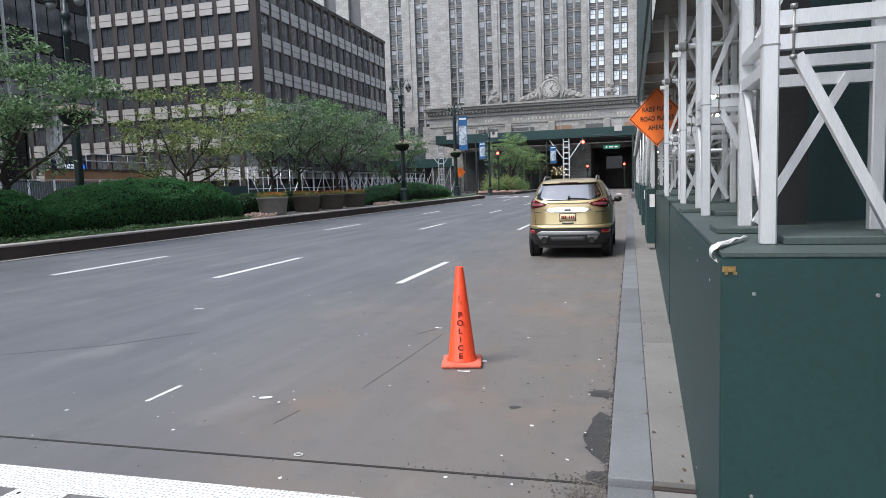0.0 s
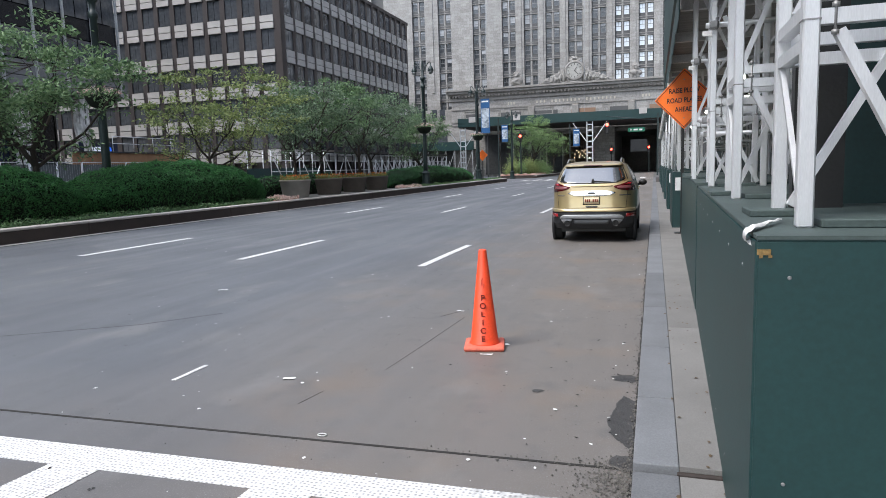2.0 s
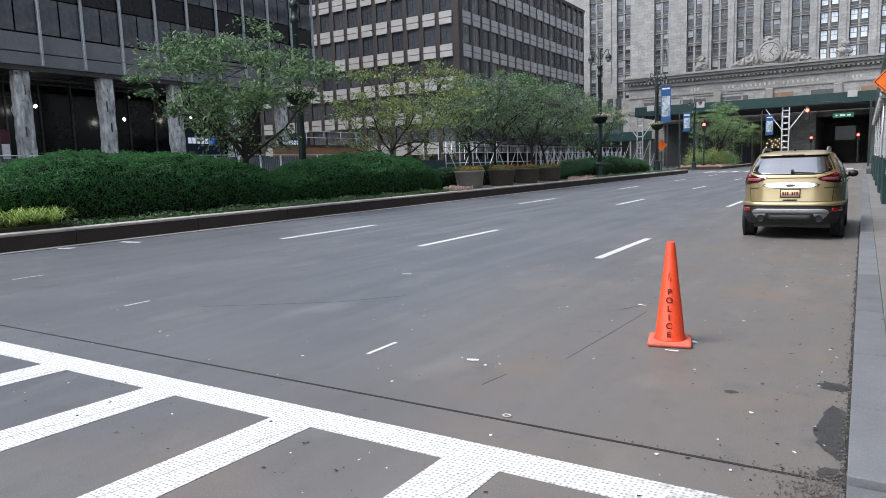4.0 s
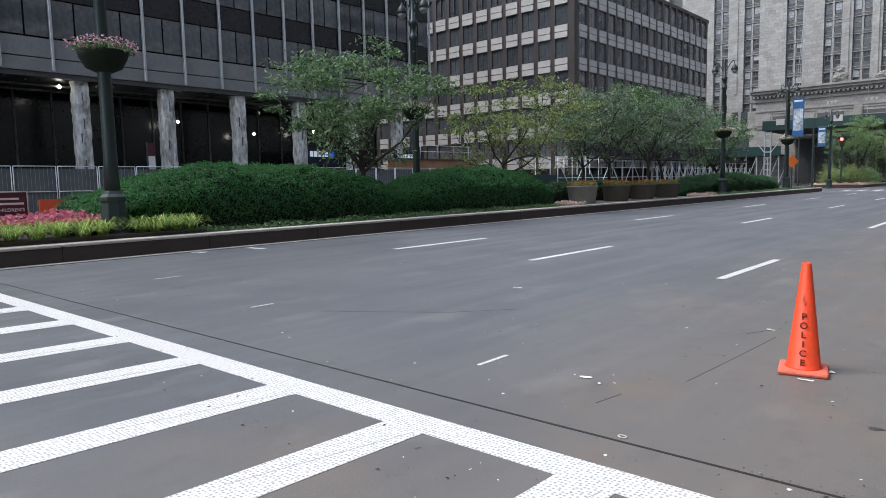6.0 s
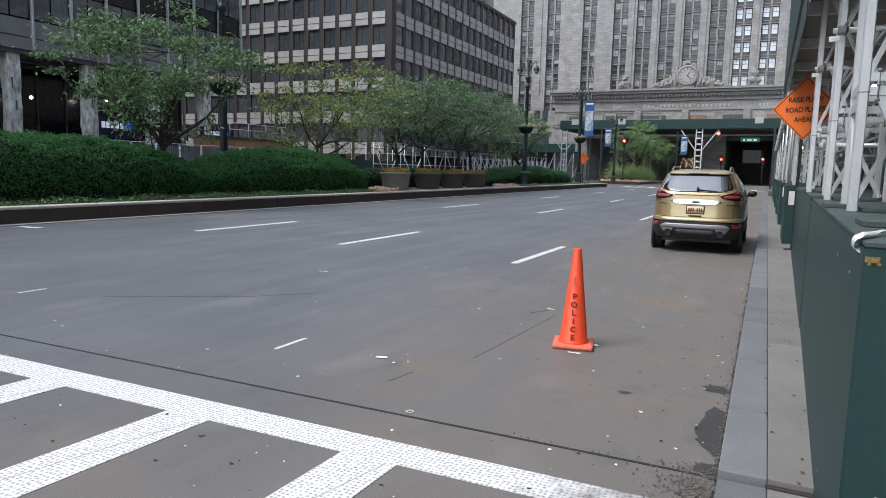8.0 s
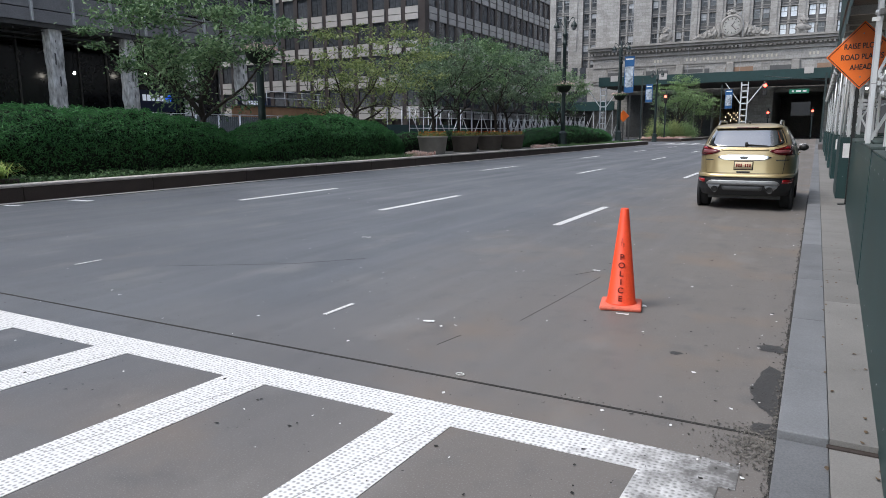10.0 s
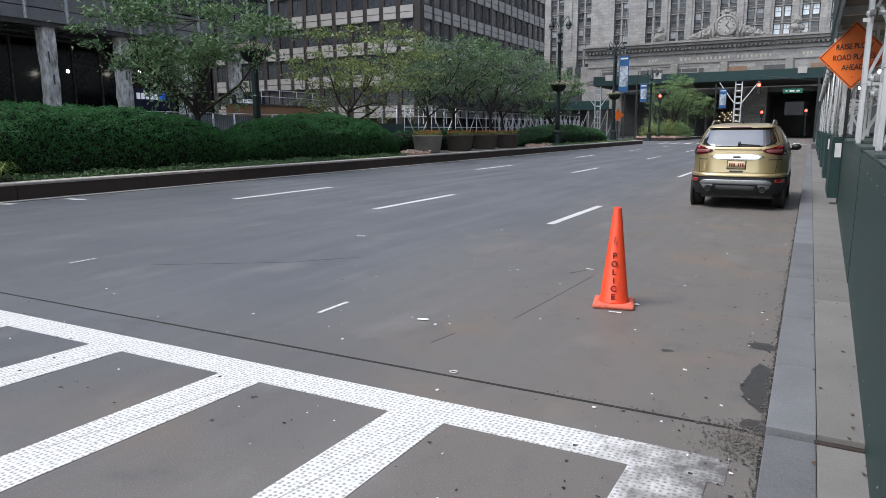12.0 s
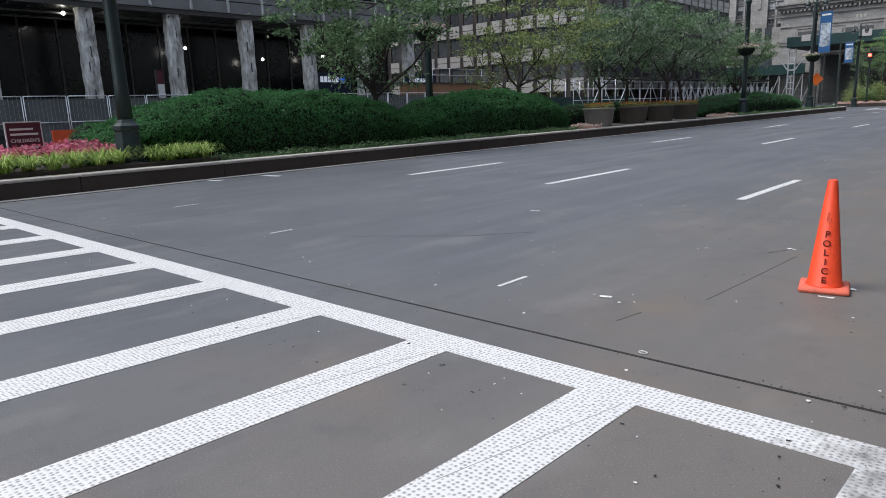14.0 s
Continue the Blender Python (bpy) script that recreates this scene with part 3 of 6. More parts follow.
median_run(1.6, 77)
median_run(98, 126)
bm = boxes((MEDIAN_FAR + 0.3, MEDIAN - 0.3, 1.9, 76.7, -0.1, 0.40), (MEDIAN_FAR + 0.3, MEDIAN - 0.3, 98.3, 125.7, -0.1, 0.4))
solid("median_bed", bm, M_SOIL, "dark soil bed of the planted median", "ground")
bm = boxes((-19.2, MEDIAN - 0.32, 27.9, 45.0, 0.3, 0.43))
solid("median_paving", bm, M_FLAG, "grey paving under the planters", "pavement")
bm = bmesh.new()
soft_box(bm, -17.05, -16.68, 2.0, 9.0, 0.38, 0.54, 0.02)
solid("bed_edging", bm, M_MEDKERB, "low dark edging board of the flower bed", "edging")

# far side pavement
bm = boxes((-60, FAR_KERB, -60, 50, -0.2, 0.14), (-90, FAR_KERB, 68, 135, -0.2, 0.14))
solid("far_pavement", bm, M_FLAG, "grey pavement on the far side of the avenue", "pavement")


# ---- buildings ----
# near tower on the far side: glass storeys over a stripped arcade
tower = thing("office_tower", "dark glass office tower with pale mullions over a stripped arcade", "building")
Y0, Y1 = -22.0, 46.5
# unseen extra depth, added to keep sky out of the next block's windows
part("slab", boxes((FRONT - 110, FRONT - 0.35, Y0, Y1 - 0.3, 8.75, 46)), M_CURTAIN, tower)
part("fascia", boxes((FRONT - 0.3, FRONT, Y0, Y1, 8.6, 9.35), (FRONT - 0.3, FRONT - 0.04, Y0, Y1, 9.42, 10.5)), M_FASCIA, tower, "grey metal fascia band")
part("soffit", boxes((FRONT - 9, FRONT - 0.1, Y0, Y1, 8.3, 8.6)), M_STEEL, tower, "dark stripped soffit")
win = mesh_of("window", boxes((-0.02, 0.02, 0.07, 1.32, 0, 2.15)), M_GLASS)
n_bay = int((Y1 - Y0) / 2.7)
for fl in range(5):
    z = 10.55 + 3.85 * fl
    part("spandrel_band", boxes((FRONT - 0.34, FRONT - 0.12, Y0, Y1, z + 2.3, z + 3.83)), M_CURTAIN, tower, "black glass band")
    for k in range(n_bay):
        if Y1 - 2.7 * (k + 1) < -4:
            continue
        for h in (0, 1):
            ob = part("window", win, M_GLASS, tower)
            ob.matrix_basis = pose(FRONT - 0.15, Y1 - 2.7 * (k + 1) + 1.35 * h, z + 0.07)
for k in range(n_bay + 1):
    y = Y1 - 2.7 * k
    if y < -6:
        break
    bm = bmesh.new()
    soft_box(bm, FRONT - 0.05, FRONT + 0.16, y - 0.075, y + 0.075, 8.62, 34, 0.02)
    part("mullion", bm, M_MULLION, tower)
part("core_wall", boxes((FRONT - 10, FRONT - 9, Y0, Y1 - 1, 0, 8.4)), M_DARKROOM, tower, "lobby wall with gloom put into its colour")
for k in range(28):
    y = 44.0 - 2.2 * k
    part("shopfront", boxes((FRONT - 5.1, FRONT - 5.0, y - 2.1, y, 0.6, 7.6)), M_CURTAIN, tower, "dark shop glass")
    part("shopfront_post", boxes((FRONT - 5.2, FRONT - 4.9, y, y + 0.12, 0.14, 8.4)), M_STEEL, tower)
part("plinth", boxes((FRONT - 5.15, FRONT - 4.95, Y0, 45, 0.14, 3.2)), mat("pale_green_board", (0.035, 0.055, 0.05), 0.7, vary=0.2), tower, "dull green boarding")


def stripped_column(y, seed):
    bm = bmesh.new()
    seg = 26
    for (ox, w) in ((0.0, 0.62), (0.34, 0.3)):
        rings = []
        for s in range(seg + 1):
            z = 0.14 + 8.4 * s / seg
            k = 1 + 0.22 * noise.noise((seed * 3.1 + ox, z * 1.3, 0.5))
            rings.append([bm.verts.new((FRONT - 0.7 + dx * 0.4 * k, y + ox + dy * w * 0.5 * (1 + 0.3 * noise.noise((seed + dy * 2 + ox, z * 2.1, dx)))  , z))
                          for dx, dy in ((-1, -1), (0, -1.1), (1, -1), (1.1, 0), (1, 1), (0, 1.1), (-1, 1), (-1.1, 0))])
        for a, b in zip(rings, rings[1:]):
            for i in range(8):
                bm.faces.new((a[i], a[(i + 1) % 8], b[(i + 1) % 8], b[i]))
    column = part("column", bm, M_PLASTER, tower, "column stripped to rough concrete")
    for q in range(5):
        z = 1.2 + 1.5 * q + 0.7 * noise.noise((seed * 5, q, 0.3))
        w = 0.03 + 0.05 * abs(noise.noise((seed, q * 3.1, 2)))
        bm = bmesh.new()
        soft_box(bm, FRONT - 0.32, FRONT - 0.235, y + 0.02 - w + 0.12 * math.sin(q * 2 + seed), y + 0.02 + w * 0.6 + 0.12 * math.sin(q * 2 + seed), z, z + 0.35 + 6 * w, 0.012)
        part("patch", bm, (M_STEEL, M_SPANDREL)[q % 2], column, "dark patch of torn lining")


for k in range(10):
    stripped_column(42.6 - 5.4 * k, k * 1.37 + 0.4)
bm = bmesh.new()
for k in range(40):
    y = 45 - 1.35 * k
    beam(bm, (FRONT - 6, y, 8.2 - 0.15 * (k % 3)), (FRONT - 0.2, y + 0.5 * math.sin(k * 2.1), 8.1 + 0.1 * (k % 2)), 0.07)
beam(bm, (FRONT - 1.4, -8, 8.0), (FRONT - 1.4, 45, 8.0), 0.12)
beam(bm, (FRONT - 3.0, -8, 7.9), (FRONT - 3.0, 45, 7.9), 0.12)
part("pipework", bm, M_STEEL, tower, "exposed steel framing under the soffit")

# dark building with pale spandrel panels across the side street
block = thing("office_block", "dark bronze office block with rows of pale panels", "building")
AX, AY, AY1, ATOP = -43.0, 73.0, 117.5, 28.6
AW = 40
part("core", boxes((AX - AW, AX - 0.45, AY + 0.45, AY1, 0, ATOP - 0.4)), M_BRONZE, block)
part("roof_edge", boxes((AX - AW, AX, AY, AY1, ATOP - 0.5, ATOP), (AX - AW, AX - 0.2, AY + 0.2, AY1, 25.7, ATOP - 0.5)), M_BRONZE, block)
BAY = 2.52
panel_n = mesh_of("panel", boxes((0.33, BAY - 0.33, -0.16, 0.5, 0.0, 0.7), (0.33, BAY - 0.33, -0.16, 0.5, 0.78, 1.55)), M_PANEL)
panel_e = mesh_of("panel", boxes((-0.5, 0.16, 0.33, BAY - 0.33, 0.0, 0.7), (-0.5, 0.16, 0.33, BAY - 0.33, 0.78, 1.55)), M_PANEL)
win_n = mesh_of("window", boxes((0.30, 1.24, 0.1, 0.3, 0, 2.35), (1.28, BAY - 0.3, 0.1, 0.3, 0, 2.35)), M_GLASS)
win_e = mesh_of("window", boxes((-0.3, -0.1, 0.30, 1.24, 0, 2.35), (-0.3, -0.1, 1.28, BAY - 0.3, 0, 2.35)), M_GLASS)
rows_z = [3.3, 7.35, 11.4, 15.45, 19.5, 23.6]
for z in rows_z:
    for k in range(15):
        ob = part("panel", panel_n, M_PANEL, block)
        ob.matrix_basis = pose(AX - 0.6 - BAY * (k + 1), AY, z)
        ob = part("window", win_n, M_GLASS, block)
        ob.matrix_basis = pose(AX - 0.6 - BAY * (k + 1), AY, z + 1.65)
    for k in range(17):
        ob = part("panel", panel_e, M_PANEL, block)
        ob.matrix_basis = pose(AX, AY + 0.6 + BAY * k, z)
        ob = part("window", win_e, M_GLASS, block)
        ob.matrix_basis = pose(AX, AY + 0.6 + BAY * k, z + 1.65)
for k in range(16):
    x = AX - 0.6 - BAY * k
    bm = boxes((x - 0.36, x + 0.36 if k else AX, AY - 0.04, AY + 0.3, 0.14, ATOP - 0.1))
    part("pier", bm, M_BRONZE, block)
    part("roof_rib", boxes((x - BAY / 2 - 0.1, x - BAY / 2 + 0.1, AY - 0.1, AY + 0.3, 25.7, ATOP - 0.1)), M_BRONZE, block)
for k in range(18):
    y = AY + 0.6 + BAY * k
    bm = boxes((AX - 0.3, AX + 0.04, y - 0.32 if k else AY, y + 0.32, 0.14, ATOP - 0.1))
    part("pier", bm, M_BRONZE, block)

# limestone tower that closes the avenue
HY = 140.0
tall = thing("limestone_tower", "grey limestone tower closing the avenue, clock over the cornice", "building")
centres = [-64.2, -58.3, -48.8, -42.9, -35.2, -28.85, -24.2, -19.7, -15.1, -10.4, -5.85, -1.3, 3.3, 7.9, 12.5, 17.1]
half = 1.45
AL, AR, AT = -7.3, 1.1, 9.0
BL, BR = -17.6, -11.4
edges = [-75] + [v for c in centres for v in (c - half, c + half)] + [26]
for a, b in zip(edges[0::2], edges[1::2]):
    part("pier", boxes((a, b, HY, HY + 1.2, 10.0, 78)), M_LIME, tall)
    if b - a < 3:
        part("pier_rib", boxes(((a + b) / 2 - 0.35, (a + b) / 2 + 0.35, HY - 0.15, HY, 18.3, 78)), M_LIME, tall)
part("backing", boxes((-75, 26, HY + 0.75, HY + 12, 10.4, 78), (-75, BL - 0.6, HY + 0.75, HY + 12, 0, 10.4), (AR + 0.6, 26, HY + 0.75, HY + 12, 0, 10.4)), M_SPANDREL, tall)
sash = mesh_of("window", boxes((0, 1.08, 0, 0.06, 0, 0.9), (0, 1.08, 0.04, 0.1, 0.93, 1.85)), M_GLASSH)
sash_b = mesh_of("window", boxes((0, 1.08, 0, 0.06, 0, 0.9), (0, 1.08, 0.04, 0.1, 0.93, 1.85)), M_BLIND)
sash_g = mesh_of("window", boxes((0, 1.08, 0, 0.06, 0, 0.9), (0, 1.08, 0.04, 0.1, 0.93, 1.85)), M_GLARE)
rng = np.random.default_rng(8)
sill_mesh = mesh_of("spandrel", boxes((0, 2.9, -0.08, 0.3, 0, 1.05)), M_SPANDREL)
bar_mesh = mesh_of("mullion", boxes((0, 0.34, -0.12, 0.4, 0, 3.1)), M_LIME)
ledge_mesh = mesh_of("sill", boxes((0, 2.9, -0.2, 0.3, 0, 0.11), (0.1, 2.8, -0.12, 0.0, 0.5, 0.6)), M_LIMED)
frame_mesh = mesh_of("window_frame", boxes((0, 1.08, -0.05, 0.02, 0, 0.07), (0, 1.08, -0.05, 0.02, 0.88, 0.98), (0, 1.08, -0.05, 0.02, 1.78, 1.85), (0, 0.07, -0.05, 0.02, 0.07, 1.78), (1.01, 1.08, -0.05, 0.02, 0.07, 1.78), (0.52, 0.56, -0.04, 0.02, 0.98, 1.78)), M_WINFRAME)
blinds = [mesh_of("blind", boxes((0.07, 1.01, -0.03, 0.0, z, 1.78)), M_BLIND) for z in (1.4, 0.98, 0.55)]
for ci, c in enumerate(centres):
    if c < -52 or c > 4:
        continue
    for r in range(12):
        z = 18.75 + 3.1 * r
        if c < -38:
            z -= 3.1 * 1.4
        if z > 46:
            continue
        ob = part("spandrel", sill_mesh, M_SPANDREL, tall)
        ob.matrix_basis = pose(c - half, HY + 0.5, z + 1.95)
        ob = part("mullion", bar_mesh, M_LIME, tall)
        ob.matrix_basis = pose(c - 0.17, HY + 0.5, z - 0.05)
        ob = part("sill", ledge_mesh, M_LIMED, tall)
        ob.matrix_basis = pose(c - half, HY + 0.5, z + 1.9)
        for h in (0, 1):
            # most right-hand bays get the panes with painted sky glare
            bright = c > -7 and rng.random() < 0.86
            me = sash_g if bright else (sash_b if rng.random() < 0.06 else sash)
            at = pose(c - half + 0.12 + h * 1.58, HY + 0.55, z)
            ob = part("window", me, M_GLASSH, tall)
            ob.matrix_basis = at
            ob = part("window_frame", frame_mesh, M_WINFRAME, tall)
            ob.matrix_basis = at
            if not bright and rng.random() < 0.45:
                ob = part("blind", blinds[int(rng.integers(0, 3))], M_BLIND, tall)
                ob.matrix_basis = at
# base storeys with two openings
for row in ((-41.3, BL, HY - 1.6, HY + 0.4, 0, 16.0), (BR, AL, HY - 1.6, HY + 0.4, 0, 16.0), (AR, 26, HY - 1.6, HY + 0.4, 0, 16.0),
            (BL, BR, HY - 1.6, HY + 0.4, 8.2, 16.0), (AL, AR, HY - 1.6, HY + 0.4, 9.2, 16.0)):
    part("base_wall", boxes(row), M_LIME, tall)
for z in (10.9, 11.5, 14.15):
    part("string_course", boxes((-41.5, 26, HY - 1.78, HY - 1.6, z, z + 0.18)), M_LIMED, tall)
for k in range(6):
    part("frieze_panel", boxes((-38.6 + 7.6 * k, -33.8 + 7.6 * k, HY - 1.66, HY - 1.6, 12.3, 13.2)), mat("terracotta_panel", (0.24, 0.15, 0.1), 0.8, vary=0.2, scale=0.8) if k in (3, 5) else M_SPANDREL, tall)
# dark panels added on the wall face as shade below the canopy
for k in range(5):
    part("canopy_shade_panel", boxes((-34.0 + 3.3 * k, -31.0 + 3.3 * k, HY - 1.75, HY - 1.6, 0.3, 8.6)), M_DARKROOM, tall, "dark panel painting the shade under the canopy")
part("wing_wall", boxes((-75, -41.3, HY - 0.5, HY + 0.3, 0, 14.6)), M_LIME, tall)
# high gap in the end wall is added to show a lit grey patch
part("passage", boxes((BL - 0.5, BR + 0.5, HY + 20, HY + 21, 0, 9), (AL - 0.5, AR + 0.5, HY + 30, HY + 31, 0, 4.6), (AL - 0.5, -5.2, HY + 30, HY + 31, 4.6, 10), (-1.4, AR + 0.5, HY + 30, HY + 31, 4.6, 10), (-5.2, -1.4, HY + 30, HY + 31, 7.6, 10), (BL - 0.6, BL, HY + 0.4, HY + 21, 0, 9), (BR, BR + 0.6, HY + 0.4, HY + 21, 0, 9),
                      (AL - 0.6, AL, HY + 0.4, HY + 31, 0, 10), (AR, AR + 0.6, HY + 0.4, HY + 31, 0, 10), (BL, AR, HY + 0.4, HY + 31, 8.4, 10.4)), M_PASSAGE, tall, "dark road passage through the building")
bm = bmesh.new()
for z0, z1, d in ((16.0, 16.5, 1.9), (17.1, 17.5, 2.2), (17.5, 18.0, 2.7), (18.0, 18.35, 3.0)):
    quad_box(bm, -41.3 - d * 0.3, 26, HY - d, HY + 0.4, z0, z1)
quad_box(bm, -41.4, 26, HY - 1.7, HY + 0.4, 16.5, 17.1)
for k in range(95):
    x = -41.6 + 0.72 * k
    quad_box(bm, x, x + 0.34, HY - 2.45, HY - 1.7, 16.75, 17.1)
part("cornice", bm, M_LIMED, tall, "heavy bracketed cornice")
for xa, xb in ((-38.5, -30.5), (-28.5, -19.5), (-9.6, -8.2)):
    bm = boxes((xa, xb, HY - 1.72, HY - 1.6, 12.2, 12.5), (xa, xb, HY - 1.72, HY - 1.6, 13.7, 13.95), (xa, xa + 0.3, HY - 1.72, HY - 1.6, 12.5, 13.7), (xb - 0.3, xb, HY - 1.72, HY - 1.6, 12.5, 13.7))
    part("wall_panel", bm, M_LIMED, tall)
for x in (-24.0, -15.0, -4.0):
    bm = bmesh.new()
    soft_box(bm, x - 0.7, x + 0.7, HY - 2.1, HY - 1.6, 12.0, 14.1, 0.15)
    part("bracket", bm, M_LIMED, tall)
for x, z in ((-44.4, 12.4), (-46.2, 12.4), (-49.6, 12.4), (-51.2, 12.4)):
    part("window", boxes((x, x + 1.2, HY - 0.6, HY - 0.4, z, z + 2.3)), M_GLASS, tall)
part("window", boxes((-47.0, -42.8, HY - 0.58, HY - 0.4, 7.6, 9.8)), M_GLASS, tall)
M_GILT = mat("pale_gilt_letter", (0.5, 0.46, 0.38), 0.5, vary=0.1, bump=0)
letter_mesh = mesh_of("letter_bar", boxes((0, 0.3, -0.06, 0, 0, 0.5)), M_GILT)
spots = [-23.0 + 0.78 * k for k in range(21) if k not in (3, 12)] + [x + 0.6 * k for x in (-29.0, -2.0) for k in range(3)]
for x in spots:
    ob = part("letter_bar", letter_mesh, M_GILT, tall, "raised pale letter of the inscription as a bar")
    ob.matrix_basis = pose(x, HY - 1.6, 14.75)
# added wall: keeps bright sky out of the passage's end gap
part("sky_block_wall", boxes((-20, 14, HY + 44, HY + 45, 0, 16)), M_SPANDREL, tall, "added grey wall that blocks the sky behind the passage")
# clock with reclining stone figures as plain shapes
bm = bmesh.new()
lathe(bm, [(2.05, 0), (2.05, 0.5), (1.9, 0.75), (1.6, 0.8), (1.5, 0.6)], 32)
bmesh.ops.rotate(bm, verts=bm.verts[:], matrix=Matrix.Rotation(radians(90), 3, "X"))
bmesh.ops.translate(bm, verts=bm.verts[:], vec=(-15.0, HY - 2.0, 20.6))
part("clock_ring", bm, M_LIMED, tall, "carved stone clock surround")
bm = bmesh.new()
lathe(bm, [(1.5, 0), (1.5, 0.7)], 32)
bmesh.ops.rotate(bm, verts=bm.verts[:], matrix=Matrix.Rotation(radians(90), 3, "X"))
bmesh.ops.translate(bm, verts=bm.verts[:], vec=(-15.0, HY - 2.05, 20.6))
part("clock_face", bm, mat("clock_glass", (0.38, 0.37, 0.34), 0.5, vary=0.3, scale=1.5), tall, "pale clock face")
bm = bmesh.new()
for k in range(12):
    a = k * math.tau / 12
    quad_box(bm, -0.06, 0.06, -0.03, 0.03, 1.1, 1.4, pose(-15.0, HY - 2.8, 20.6) @ Matrix.Rotation(a, 4, "Y"))
for a, ln in ((0.6, 0.8), (2.4, 1.1)):
    quad_box(bm, -0.06, 0.06, -0.03, 0.03, -0.1, ln, pose(-15.0, HY - 2.8, 20.6) @ Matrix.Rotation(a, 4, "Y"))
part("dial_marks", bm, M_BRONZE, tall)


def carved(bm, x0, x1, z0, z1, seed, y=HY - 2.2):
    """A lump of carving, plain; its shading lies in the darker stone colour."""
    t = bmesh.new()
    bmesh.ops.create_icosphere(t, subdivisions=3, radius=1.0)
    for v in t.verts:
        k = 0.75 + 0.45 * noise.noise(v.co * 1.9 + Vector((seed, 0, seed)))
        v.co = Vector(((x0 + x1) / 2 + v.co.x * k * (x1 - x0) / 2, y + v.co.y * 0.6 * k, (z0 + z1) / 2 + v.co.z * k * (z1 - z0) / 2))
    merge(bm, t)


lumps = [(-15.0 + q * (2.3 + 0.75 * k) - 0.9, -15.0 + q * (2.3 + 0.75 * k) + 0.9, 18.2, 21.4 - 0.42 * k, 3 * k + q) for q in (-1, 1) for k in range(7)]
for row in lumps + [(-16.4, -13.6, 22.0, 23.6, 31), (-17, -13, 17.9, 19.2, 37)]:
    bm = bmesh.new()
    carved(bm, *row)
    part("carving", bm, M_LIMED, tall, "carved stone beside the clock, shading put into its tone")
for x in (-26.9, -3.3):
    bm = bmesh.new()
    carved(bm, x - 1.6, x + 1.6, 18.2, 20.6, x)
    part("carving", bm, M_LIMED, tall, "carved stone cartouche")
    bm = bmesh.new()
    carved(bm, x - 0.9, x + 0.9, 19.8, 21.6, x + 2)
    part("carving", bm, M_LIMED, tall, "carved stone cartouche")
# hoist ropes down the front
bm = bmesh.new()
for xt, xb in ((-33.0, -33.4), (-31.5, -34.2), (-22.0, -22.4), (-28.3, -28.4), (-13.0, -13.1)):
    beam(bm, (xt, HY - 0.6, 60), (xb, HY - 3.2, 12), 0.06)
solid("hoist_ropes", bm, M_SILVER, "pale hoist ropes hanging down the stone front", "rope", "thing")

# tower of pale ribs far behind
far_t = thing("far_tower", "pale ribbed office tower far behind", "building")
part("wall", boxes((-130, -88, 210, 240, 0, 120)), M_PANEL, far_t)
for k in range(18):
    part("window_band", boxes((-129.5, -88.4, 209.8, 210.0, 40 + 3.6 * k, 41.8 + 3.6 * k)), M_GLASS, far_t)
# closing walls on the near side and behind, added out of view to shape the light
near_b = thing("near_building", "wall behind the sidewalk shed, unseen pale upper part bouncing light", "building")
part("wall", boxes((5.6, 6.2, -40, 120, 0, 6)), M_DARKROOM, near_b)
# unseen pale wall: bounces light and gives the far glass something to reflect
part("bounce_wall", boxes((5.5, 6.2, -40, 120, 6, 58)), M_LIME, near_b)
for k in range(14):
    part("window_band", boxes((5.4, 5.5, -38, 118, 8 + 3.6 * k, 9.9 + 3.6 * k)), M_GLASS, near_b)
for k in range(22):
    part("shop_glass", boxes((5.5, 5.6, 0.4 + 3 * k, 3.1 + 3 * k, 0.5, 3.0)), M_GLASS, near_b)
back = thing("rear_building", "unseen stone block added behind the camera", "building")
part("wall", boxes((4, 40, -60, -40, 0, 50)), M_LIME, back)
part("wall", boxes((-90, -43, -90, -60, 0, 60)), M_LIME, back)


